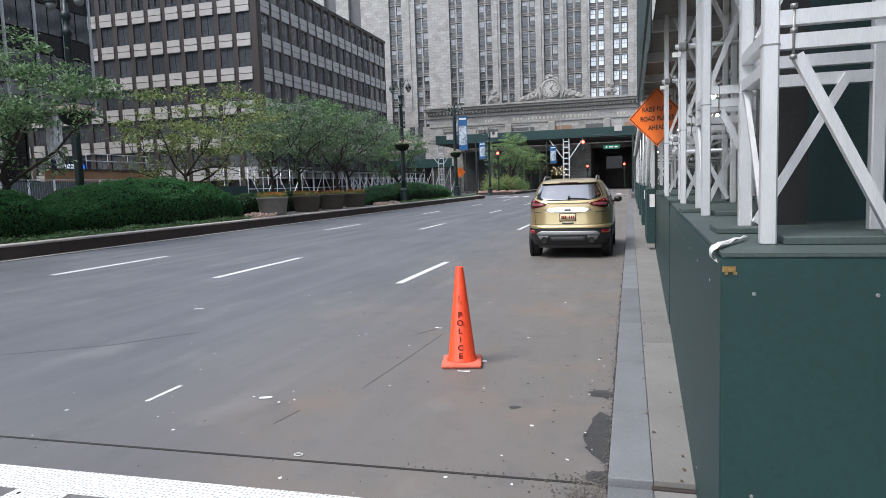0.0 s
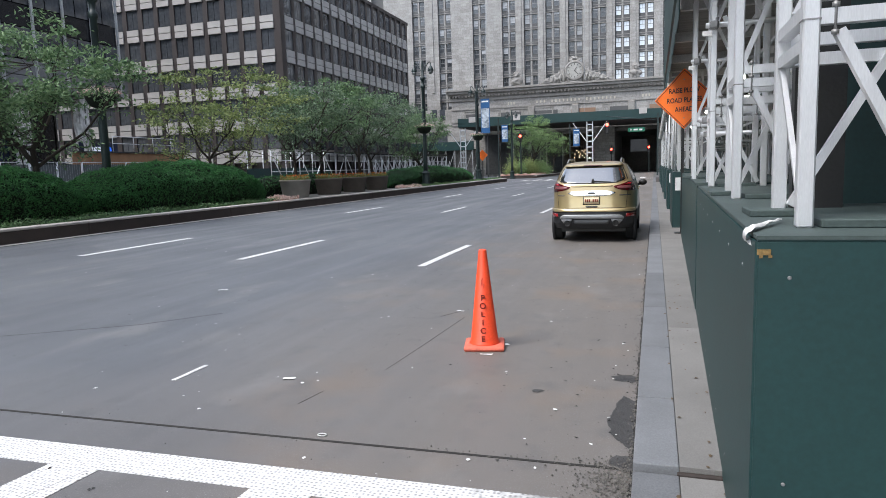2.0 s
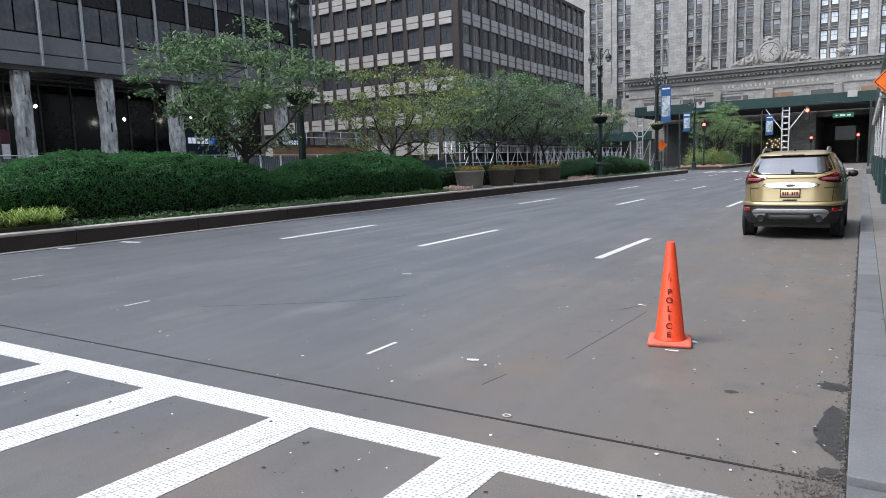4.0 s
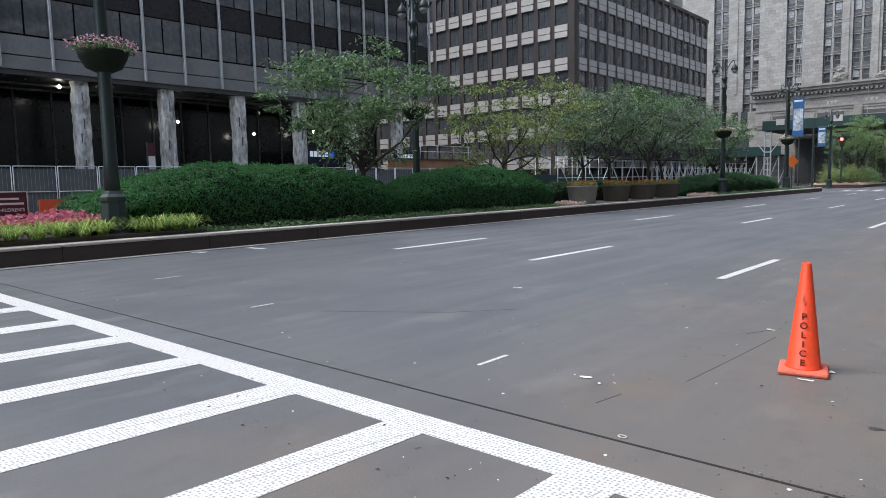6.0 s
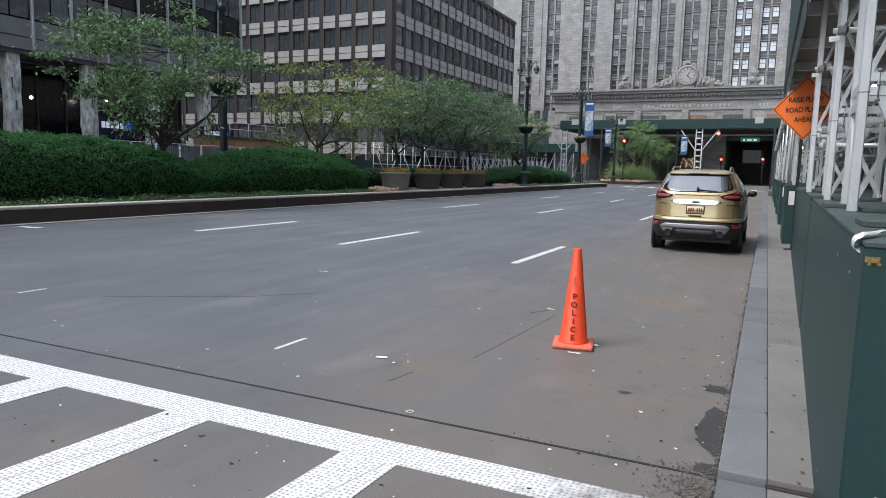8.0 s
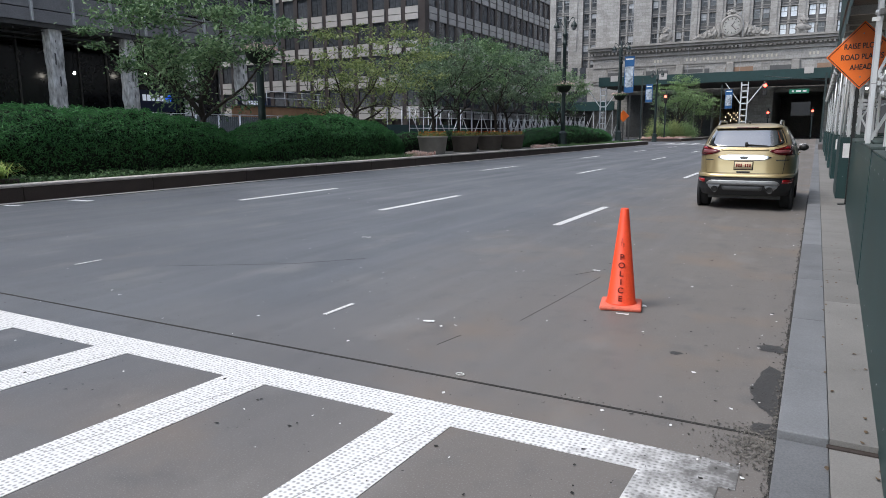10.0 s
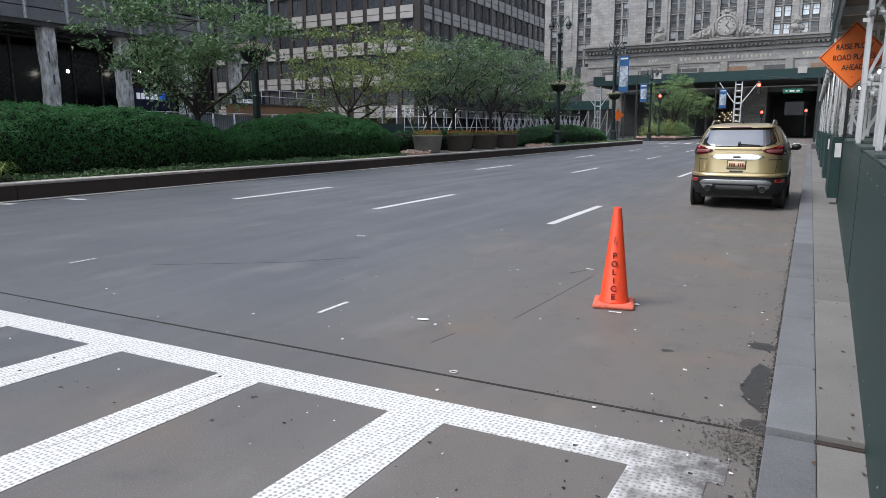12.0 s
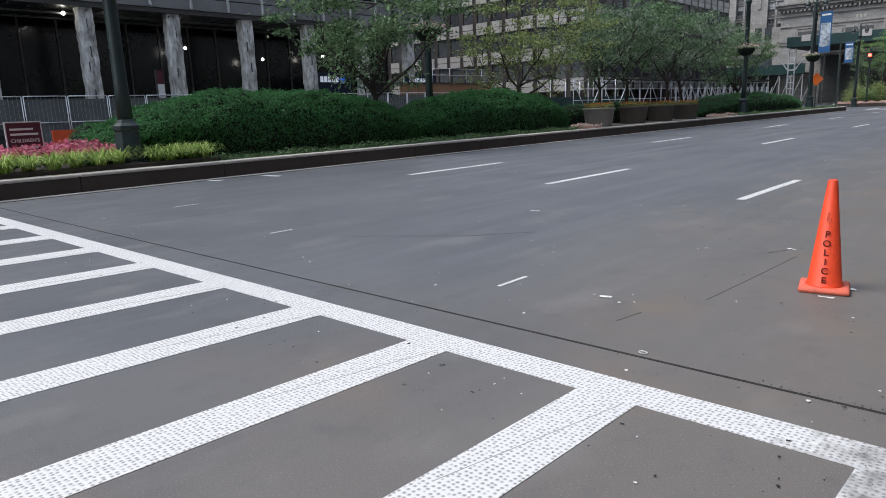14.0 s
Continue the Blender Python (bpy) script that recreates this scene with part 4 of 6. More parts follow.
# ---- sidewalk shed on the near side ----
def plinth_box(y0, y1, x0, x1a, h, group="plywood boxes under the shed"):
    """A plywood box along the kerb, slightly skew; x0 and x1a are its kerb faces at both ends."""
    ob = thing("plywood_box", "green painted plywood box round the shed's footing", "box", group=group)
    bm = bmesh.new()
    xb = x0 + 1.75
    v = [bm.verts.new(c) for c in ((x0, y0, 0.09), (xb, y0, 0.09), (xb, y1, 0.128), (x1a, y1, 0.128), (x0, y0, h), (xb, y0, h), (xb, y1, h), (x1a, y1, h))]
    for f in ((3, 2, 1, 0), (4, 5, 6, 7), (0, 1, 5, 4), (1, 2, 6, 5), (2, 3, 7, 6), (3, 0, 4, 7)):
        bm.faces.new([v[i] for i in f])
    bmesh.ops.bevel(bm, geom=bm.edges[:], offset=0.008, segments=2, affect="EDGES")
    part("panel", bm, M_GREEN, ob)
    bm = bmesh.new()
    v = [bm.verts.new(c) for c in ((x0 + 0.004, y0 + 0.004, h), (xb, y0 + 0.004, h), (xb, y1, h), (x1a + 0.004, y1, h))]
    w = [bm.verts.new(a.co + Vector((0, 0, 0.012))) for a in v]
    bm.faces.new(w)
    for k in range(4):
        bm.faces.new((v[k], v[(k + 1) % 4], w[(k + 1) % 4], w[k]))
    part("top_board", bm, M_GREENTOP, ob, "paler green top board")
    bm = bmesh.new()
    for k in range(int((y1 - y0) / 0.6)):
        for z in (0.3, h - 0.12):
            lathe(bm, [(0.007, 0), (0.005, 0.002)], 8, (0, 0, 0))
            for q in bm.verts[-16:]:
                q.co = Vector((x0 + (x1a - x0) * k * 0.6 / (y1 - y0) - q.co.z - 0.0005, y0 + 0.3 + 0.6 * k + q.co.x, z + q.co.y))
    for x in (0.1, 0.45, 0.9):
        for z in (0.6, h - 0.12):
            lathe(bm, [(0.007, 0), (0.005, 0.002)], 8, (0, 0, 0))
            for q in bm.verts[-16:]:
                q.co = Vector((x0 + x + q.co.x, y0 - q.co.z - 0.0005, z + q.co.y))
    part("screw_heads", bm, M_SILVER, ob, "bright screw heads")
    return ob


plinth_box(2.32, 7.2, 0.70, 0.81, 1.40)
plinth_box(7.22, 14.4, 0.805, 0.93, 1.42)
for y0, y1 in ((16.4, 18.6), (23.0, 25.2), (29.5, 31.7), (36, 38), (43, 45), (50, 52), (57, 59)):
    plinth_box(y0, y1, 0.80, 0.80, 1.42)

TOP = 1.412
bm = boxes((0.705, 0.745, 2.3155, 2.319, 1.352, 1.37), (0.712, 0.722, 2.3157, 2.3188, 1.342, 1.3515), (0.738, 0.749, 2.3157, 2.3188, 1.343, 1.3515))
solid("sticker", bm, mat("torn_yellow_sticker", (0.24, 0.15, 0.05), 0.7, vary=0.6, scale=40, fine=120), "torn yellow sticker on the green box", "sticker", "thing")
for xx, yy in ((0.86, 16.395), (0.86, 22.995)):
    solid("paper_notice", boxes((xx, xx + 0.22, yy - 0.003, yy, 1.0, 1.3)), M_WHITE, "white paper notice pasted on the green box", "notice", "thing", "paper notices")


M_ZINC = mat("zinc_fitting", (0.3, 0.3, 0.3), 0.5, 0.6, vary=0.2)


def truss_bay(x, y, depth, base, top=3.72, w=0.054, right=1.0):
    """A welded frame: two posts along the walk, two further in, rails and crossed braces."""
    ob = thing("scaffold_frame", "galvanised tube scaffold frame with crossed braces", "scaffold", group="frames of the sidewalk shed")
    for xx, yy in ((x, y), (x + 0.02, y + depth), (x + right, y), (x + right, y + depth)):
        bm = bmesh.new()
        soft_box(bm, xx - w / 2, xx + w / 2, yy - w / 2, yy + w / 2, base, top, 0.006)
        part("post", bm, M_ALU, ob)
    for yy in (y, y + depth):
        for z in (2.115, 2.195) if yy == y else (2.14, 2.06):
            bm = bmesh.new()
            beam(bm, (x, yy, z), (x + right, yy, z), 0.042, 0.05)
            part("rail", bm, M_ALU, ob)
        for a, b in ((base + 0.04, 2.07), (2.24, 2.95), (2.98, 3.66)):
            # one diagonal in the front plane, the opposite one in the back plane
            bm = bmesh.new()
            if yy == y:
                beam(bm, (x + 0.085, yy, b), (x + min(right, 0.40) - 0.01, yy, a), 0.036)
            else:
                beam(bm, (x + 0.06, yy - 0.03, a), (x + right - 0.12, yy - 0.03, b), 0.034)
            part("brace", bm, M_ALU, ob)
    for z in (2.03, 2.14, 3.3):
        bm = bmesh.new()
        beam(bm, (x, y, z), (x + 0.02, y + depth, z + 0.02), 0.045)
        part("rail", bm, M_ALU, ob)
    bm = bmesh.new()
    beam(bm, (x - 0.005, y + 0.06, base + 0.1), (x + 0.01, y + depth - 0.06, 2.02), 0.02)
    part("brace", bm, M_ALU, ob)
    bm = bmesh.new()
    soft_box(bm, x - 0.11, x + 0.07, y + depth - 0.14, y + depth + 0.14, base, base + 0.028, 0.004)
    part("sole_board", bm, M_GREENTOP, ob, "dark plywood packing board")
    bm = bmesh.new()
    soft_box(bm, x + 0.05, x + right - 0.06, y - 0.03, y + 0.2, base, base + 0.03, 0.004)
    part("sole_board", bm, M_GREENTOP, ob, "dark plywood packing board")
    # sleeve joint and stamped mark of the front post
    bm = bmesh.new()
    soft_box(bm, x - w / 2 - 0.0015, x + w / 2 + 0.0015, y - w / 2 - 0.0015, y + w / 2 + 0.0015, 2.105, 2.111, 0.0005)
    part("sleeve_joint", bm, M_ZINC, ob)
    for xx in (x + 0.07, x + right - 0.07):
        bm = bmesh.new()
        tube(bm, (xx, y - 0.02, 2.05), (xx, y - 0.02, 2.24), 0.005, n=6)
        for z in (2.062, 2.15, 2.232):
            tube(bm, (xx, y - 0.02, z - 0.007), (xx, y - 0.02, z + 0.007), 0.012, n=6)
        part("clamp_bolt", bm, M_ZINC, ob)
    return ob


truss_bay(0.89, 2.61, 0.62, TOP, right=0.53)
truss_bay(0.88, 4.52, 0.61, TOP, right=0.46)
truss_bay(0.905, 6.72, 0.58, TOP, right=0.44)
truss_bay(0.875, 9.05, 0.6, TOP + 0.02, right=0.45)
for y in (16.8, 23.4, 29.9, 36.4, 43.4, 50.4, 57.4):
    truss_bay(0.95, y, 1.2, TOP + 0.02, right=0.5)
for x, y in ((1.75, 7.6), (2.0, 10.4), (2.3, 13.2), (2.5, 16.0), (2.5, 21.0), (2.5, 27.0)):
    truss_bay(x, y, 0.6, 0.128, right=0.5)


def coupler(bm, x, y, z):
    """A forged clamp: two half shells and a bolt."""
    soft_box(bm, x - 0.04, x + 0.04, y - 0.045, y + 0.03, z - 0.035, z + 0.035, 0.012)
    tube(bm, (x + 0.02, y - 0.06, z - 0.05), (x + 0.02, y - 0.06, z + 0.05), 0.007, n=6)
    tube(bm, (x + 0.02, y - 0.06, z + 0.035), (x + 0.02, y - 0.06, z + 0.055), 0.014, n=6)


def cross_tube(x0, x1, y, z, tag=False):
    """A round tube clamped across a frame, with couplers and sometimes a white tag."""
    ob = thing("cross_tube", "round galvanised tube clamped across the scaffold frames", "scaffold", group="cross tubes of the shed")
    bm = bmesh.new()
    tube(bm, (x0, y, z), (x1, y, z + 0.01), 0.024, n=12)
    part("tube", bm, M_ALU, ob)
    for xx in (x0 + 0.07, x1 - 0.09):
        bm = bmesh.new()
        coupler(bm, xx, y, z)
        part("coupler", bm, M_ZINC, ob)
    if tag:
        bm = bmesh.new()
        soft_box(bm, x0 - 0.03, x0 + 0.05, y - 0.056, y - 0.05, z - 0.1, z - 0.055, 0.002)
        part("tag", bm, M_WHITE, ob, "small white tag")


for x0, x1, y, z, tag in ((0.83, 1.75, 6.67, 2.87, True), (0.82, 1.9, 9.0, 2.88, True), (0.84, 1.8, 5.2, 3.3, False), (0.86, 2.3, 8.0, 2.1, False), (0.88, 2.3, 8.0, 1.95, False),
                          (1.5, 2.6, 10.4, 2.3, False), (1.5, 2.6, 13.2, 2.0, False), (1.5, 2.6, 13.2, 2.5, False), (1.5, 2.6, 13.2, 3.0, False), (0.9, 2.6, 16.7, 2.88, False), (0.9, 2.6, 23.3, 2.88, False), (0.9, 2.6, 29.8, 2.88, False)):
    cross_tube(x0, x1, y, z, tag)
# drop posts with screw heads that carry the deck's edge
for y in (16.55, 18.35, 23.2, 29.7):
    ob = thing("shoring_post", "slim galvanised shoring post with a screw jack head", "scaffold", group="shoring posts of the shed")
    bm = bmesh.new()
    tube(bm, (0.86, y, 1.43), (0.86, y, 3.35), 0.021, n=10)
    part("post", bm, M_ALU, ob)
    bm = bmesh.new()
    tube(bm, (0.86, y, 3.35), (0.86, y, 3.62), 0.014, n=8)
    tube(bm, (0.86, y, 3.36), (0.86, y, 3.41), 0.04, n=8)
    soft_box(bm, 0.77, 0.95, y - 0.09, y + 0.09, 3.62, 3.70, 0.006)
    part("jack_head", bm, M_ZINC, ob)
screen = thing("inner_hoarding", "dark green hoarding along the covered walk", "hoarding")
for k in range(14):
    part("sheet", boxes((3.3, 3.35, 2.5 + 2.4 * k, 4.89 + 2.4 * k, 0.13, 3.85)), M_GREEN, screen)
part("door_post", boxes((1.03, 1.25, 3.62, 3.7, TOP, 3.7)), M_BLACK, screen, "black steel post")
for k in range(2):
    part("sheet", boxes((1.172 + 1.06 * k, 2.23 + 1.06 * k, 3.92, 3.96, TOP, 3.7)), M_GREEN, screen)

rails = thing("ledger_tubes", "long galvanised ledger tubes of the shed", "scaffold")
for x, z in ((1.5, 2.26), (1.9, 2.26), (1.5, 3.3), (1.95, 3.3), (3.25, 3.3)):
    bm = bmesh.new()
    tube(bm, (x, 6.2, z), (x, 60, z), 0.024, n=8)
    part("tube", bm, M_ALU, rails)
deck = thing("shed_deck", "dark boarded deck of the sidewalk shed on steel joists", "shed")
part("boarding", boxes((0.75, 5.5, 2.2, 62, 3.86, 3.94)), M_UNDER, deck)
for k in range(24):
    bm = bmesh.new()
    quad_box(bm, 0.72, 5.5, 2.4 + 2.5 * k, 2.5 + 2.5 * k, 3.7, 3.858)
    part("joist", bm, M_JOIST, deck)
for k in range(25):
    # the nearest stretch stands further out than the rest
    x = 0.60 if k < 6 else 0.93
    y = 2.2 + 2.55 * k
    part("parapet_board", boxes((x, x + 0.03, y, y + 2.549, 3.52, 6.2)), M_GREEN, deck, "green painted plywood parapet")
for k in range(9):
    lamp = thing("cage_lamp", "bare bulb work lamp under the shed deck", "lamp", (2.2 + 0.7 * (k % 2), 5.5 + 5.2 * k, 3.45), group="work lamps under the deck")
    bm = bmesh.new()
    lathe(bm, [(0.012, -0.08), (0.05, -0.05), (0.06, 0.0), (0.03, 0.05)], 12)
    part("bulb", bm, M_BULB, lamp)
    bm = bmesh.new()
    lathe(bm, [(0.035, 0.05), (0.035, 0.16), (0.01, 0.2)], 10)
    part("socket", bm, M_BLACK, lamp)

# crumpled sheet on the box corner
bm = bmesh.new()
g = {}
for i in range(22):
    for j in range(7):
        u, v = i / 21, j / 6
        wide = 0.09 * (1 - 0.75 * u ** 1.5)
        fold = 0.012 * noise.noise((u * 5, v * 3, 2)) + 0.012 * (4 * v * (1 - v)) * (1 - u)
        if u < 0.3:
            # the loose end curls over the edge
            a = (0.3 - u) / 0.3 * 3.6
            x, z = 0.705 - 0.022 * math.sin(a), 1.402 - 0.024 * (1 - math.cos(a)) + 0.018
        else:
            x, z = 0.705 + 0.15 * (u - 0.3) / 0.7, 1.422 + 0.004
        g[i, j] = bm.verts.new((x, 2.46 + 0.5 * max(0, u - 0.3) + wide * (v - 0.5), z + max(-0.003, fold)))
for i in range(21):
    for j in range(6):
        f = bm.faces.new((g[i, j], g[i + 1, j], g[i + 1, j + 1], g[i, j + 1]))
        f.smooth = True
rag = solid("plastic_sheet", bm, M_WHITE, "crumpled white plastic sheet draped over the box corner", "sheet", "thing")

# ---- diamond road sign ----
sign = thing("road_sign", "orange diamond road work sign on a black post", "sign", (0.965, 15.15, 0.128))
bm = bmesh.new()
soft_box(bm, -0.03, 0.03, -0.03, 0.03, 0, 3.0, 0.004)
soft_box(bm, -0.15, 0.15, -0.15, 0.15, 0, 0.012, 0.003)
part("post", bm, M_BLACK, sign)
D = 0.445
FACE = pose(0.02, -0.05, 2.85, 0, 0, -20)
TURN = Matrix.Rotation(radians(45), 4, "Y")
bm = bmesh.new()
soft_box(bm, -D, D, -0.006, 0.006, -D, D, 0.004, FACE @ TURN)
plate = part("plate", bm, M_SIGN, sign)
bm = bmesh.new()
for k in range(4):
    quad_box(bm, -D + 0.022, D - 0.022, -0.010, -0.0065, D - 0.036, D - 0.022, FACE @ Matrix.Rotation(radians(45 + 90 * k), 4, "Y"))
part("border", bm, M_BLACK, plate)
for t, z in (("RAISE PLOW", 0.17), ("ROAD PLATES", -0.03), ("AHEAD", -0.22)):
    word("lettering", t, 0.125, M_BLACK, plate, FACE @ pose(0.0, -0.011, z, 90, 0, 0) @ Matrix.Diagonal((0.92, 1.15, 1, 1)))
for k in (-0.2, 0.2):
    bm = bmesh.new()
    lathe(bm, [(0.014, 0), (0.01, 0.008)], 8)
    ob = part("bolt", bm, M_ZINC, plate)
    ob.matrix_basis = FACE @ pose(0, -0.006, k * 2, 90, 0, 0)

# ---- traffic cone ----
cone = thing("traffic_cone", "orange traffic cone with stencilled black letters and scuffed base", "traffic cone", (-1.10, 5.86, 0.0), rz=12)
bm = bmesh.new()
soft_box(bm, -0.185, 0.185, -0.185, 0.185, 0, 0.045, 0.02, seg=2)
bmesh.ops.bevel(bm, geom=[e for e in bm.edges if abs(e.verts[0].co.z - e.verts[1].co.z) > 0.015], offset=0.03, segments=3, affect="EDGES")
part("base", bm, M_CONE_BASE, cone)
bm = bmesh.new()
lathe(bm, [(0.142, 0.04), (0.138, 0.055), (0.128, 0.065), (0.036, 0.905), (0.03, 0.915), (0.026, 0.905), (0.05, 0.75)], 40)
shell = part("shell", bm, M_ORANGE_CONE, cone)
for k, ch in enumerate("POLICE"):
    z = 0.48 - 0.075 * k
    r = 0.128 - (z - 0.065) * 0.092 / 0.84
    a = radians(-93)
    word("letter", ch, 0.075, M_INK, shell, pose(r * math.cos(a), r * math.sin(a), z, 90 + 6.2, 0, -3) @ Matrix.Translation((0, 0, 0.005)))
bm = bmesh.new()
for k in range(4):
    a = radians(-104 + 7 * k)
    z0 = 0.58 + 0.02 * math.sin(k * 2)
    tube(bm, ((0.076) * math.cos(a), 0.076 * math.sin(a), z0), (0.066 * math.cos(a + 0.06), 0.066 * math.sin(a + 0.06), z0 + 0.07 - 0.01 * k), 0.0013, n=4)
part("scuff", bm, M_INK, shell)

# ---- litter on the roadway ----
rng = np.random.default_rng(11)
bm = bmesh.new()
n_l = 0
for k in range(280):
    x = 0.2 - 12 * rng.random() ** 1.8
    y = 2.2 + 17 * rng.random() ** 1.6
    s = 0.005 + 0.018 * rng.random() ** 3
    a = rng.random() * 6.28
    pts = [(x + s * rng.uniform(0.5, 1.2) * math.cos(a + q * 1.2566), y + s * rng.uniform(0.5, 1.2) * math.sin(a + q * 1.2566), 0.004 + 0.006 * rng.random()) for q in range(5)]
    bm.faces.new([bm.verts.new(p) for p in pts])
solid("paper_scraps", bm, M_WHITE, "scattered pale scraps of litter on the asphalt", "litter", "stuff")
bm = bmesh.new()
for k in range(1600):
    x = 0.25 - 9 * rng.random() ** 2
    y = 2.2 + 16 * rng.random() ** 1.6
    s = 0.003 + 0.013 * rng.random() ** 4
    a = rng.random() * 6.28
    pts = [(x + s * rng.uniform(0.4, 1.5) * math.cos(a + q * 1.5708), y + s * rng.uniform(0.4, 1.5) * math.sin(a + q * 1.5708), 0.004 + 0.005 * rng.random()) for q in range(4)]
    bm.faces.new([bm.verts.new(p) for p in pts])
solid("grit", bm, M_CRACK, "dark grit and leaf bits on the asphalt", "litter", "stuff")
for (x, y, sx, sy, a) in ((-2.42, 4.6, 0.05, 0.022, 0.3), (-2.25, 4.52, 0.015, 0.012, 1.0), (-1.02, 5.6, 0.055, 0.02, 0.1), (-1.75, 7.3, 0.045, 0.02, -0.4), (-0.93, 5.95, 0.04, 0.03, 0.7), (-15.2, 9.6, 0.35, 0.12, 0.1), (-15.6, 8.2, 0.2, 0.1, 0.5), (-5.6, 8.1, 0.07, 0.03, 0.4)):
    bm = bmesh.new()
    t = bmesh.new()
    bmesh.ops.create_grid(t, x_segments=5, y_segments=3, size=1)
    for v in t.verts:
        v.co = Vector((v.co.x * sx * (1 + 0.2 * noise.noise((v.co.x, v.co.y, x))), v.co.y * sy * (1 + 0.3 * noise.noise((v.co.y, x, y))), 0.008 + 0.006 * noise.noise((v.co.x * 2, v.co.y * 2, y))))
    merge(bm, t, pose(x, y, 0, 0, 0, math.degrees(a)))
    solid("paper_scrap", bm, M_WHITE, "flattened scrap of white paper on the asphalt", "litter", "thing", "paper scraps")
bm = bmesh.new()
for k in range(16):
    a0, a1 = k * math.tau / 16, (k + 1) * math.tau / 16
    tube(bm, (-1.6 + 0.028 * math.cos(a0), 3.62 + 0.02 * math.sin(a0), 0.007), (-1.6 + 0.028 * math.cos(a1), 3.62 + 0.02 * math.sin(a1), 0.007), 0.004, n=5)
solid("plastic_ring", bm, M_WHITE, "small white plastic ring on the asphalt", "litter", "thing")


# ---- plants ----
def ground_leaves(name, y0, y1, x0, x1, z, n, size, material, seed, h=0.15):
    r = np.random.default_rng(seed)
    y = r.uniform(y0, y1, n)
    x = r.uniform(x0, x1, n)
    zz = z + h * r.random(n) ** 1.5 * (0.6 + 0.4 * np.sin(y * 2.3) * np.sin(x * 5.1))
    return sprigs(name, np.stack([x, y, zz], 1), np.tile([0.3, 0, 1.0], (n, 1)), size, material, r, 0.7)


def hedge(y0, y1, xc, hw, top, seed, taper=1.25, n=15000):
    """A clipped yew mound: a core with shade put into its near-black colour, dense short sprigs over an uneven skin."""
    ob = thing("hedge", "dense dark green clipped yew hedge on the median", "hedge", (xc, (y0 + y1) / 2, 0.4), group="hedges on the median")
    ln = (y1 - y0) / 2

    def skin(u, a):
        # wider halfway up than at the ground, and lumpy with drooping tufts
        e = max(0.0, 1 - abs(u) ** (2 * taper)) ** 0.5
        c, s = math.cos(a), math.sin(a)
        bulge = 1 + 0.10 * noise.noise((u * ln * 0.7, a * 1.5, seed)) + 0.07 * noise.noise((u * ln * 2.2, a * 4, seed + 5)) + 0.055 * noise.noise((u * ln * 5.5, a * 9, seed + 9))
        r = e * bulge
        under = 0.80 + 0.20 * min(1.0, s / 0.45)
        return Vector((hw * under * math.copysign(abs(c) ** 0.75, c) * (0.3 + 0.7 * r), u * ln, max(0.02, top * abs(s) ** 0.62 * r)))

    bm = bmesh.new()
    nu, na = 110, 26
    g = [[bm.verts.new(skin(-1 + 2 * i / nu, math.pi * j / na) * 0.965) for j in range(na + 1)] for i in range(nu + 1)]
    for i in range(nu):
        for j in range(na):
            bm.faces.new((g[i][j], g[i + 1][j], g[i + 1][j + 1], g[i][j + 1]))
    part("core", bm, M_YEWCORE, ob, "inside coloured near-black for its shade")
    r = np.random.default_rng(int(seed * 10))
    cs, ns = [], []
    for k in range(n):
        u = r.uniform(-1, 1)
        a = math.pi * r.random()
        p = skin(u, a)
        q = skin(u, min(math.pi, a + 0.05))
        w = skin(min(1, u + 0.02), a)
        nn = (q - p).cross(w - p)
        if nn.length < 1e-6:
            continue
        nn.normalize()
        if nn.z < 0 and p.z > 0.3:
            nn = -nn
        p = p + nn * r.normal(0.01, 0.035)
        cs.append(p)
        ns.append(nn * 0.95 + Vector((0, 0, 0.25)))
    me = sprigs("foliage", cs, ns, 0.05, M_YEW, r, 0.45, 0.22)
    part("foliage", me, M_YEW, ob)
    return ob


hedge(6.2, 18.2, -18.9, 1.75, 1.9, 1.3, n=70000)
hedge(17.2, 28.8, -18.8, 1.7, 1.86, 2.9, n=62000)
hedge(44.6, 69.5, -19.0, 1.7, 1.55, 4.4, n=30000)
hedge(6.4, 8.0, -20.4, 0.9, 1.1, 6.2, n=2500)
hedge(28.0, 45.8, -20.4, 0.9, 1.2, 7.1, n=12000)
for nm, y0, y1, sd in (("ground_cover", 8.2, 28.2, 1), ("ground_cover", 45, 76, 2)):
    me = ground_leaves(nm, y0, y1, -17.5, -16.62, 0.41, 8500, 0.045, M_IVY, sd, 0.24)
    tagged(new(nm, me), "low trailing green ground cover along the kerb", "ground cover", "", "stuff")
for y0, y1, x0, x1, n, m, lab in ((27.4, 29.4, -17.2, -16.55, 900, M_PALE, "pale pink and white bedding flowers"), (44.0, 48.0, -17.3, -16.6, 900, M_PALE, "pale pink bedding flowers"),
                                  (1.9, 6.9, -19.6, -17.2, 5200, M_PINK, "bed of pink flowers"), (98.5, 112.0, -17.2, -16.5, 1600, M_PALE, "pale bedding flowers on the far median"), (98.4, 99.6, -21.8, -16.6, 1400, M_PALE, "pale bedding flowers on the far median")):
    me = ground_leaves("flower_bed", y0, y1, x0, x1, 0.86 if m is M_PINK else 0.42, n * (2 if y0 > 90 else 1), 0.11 if y0 > 90 else 0.06, m, int(y0 * 7), 0.3)
    tagged(new("flower_bed", me), lab + " along the kerb", "flowers", "", "stuff")
me = ground_leaves("flower_leaves", 1.9, 6.9, -19.6, -17.2, 0.62, 4000, 0.07, M_IVY, 77, 0.2)
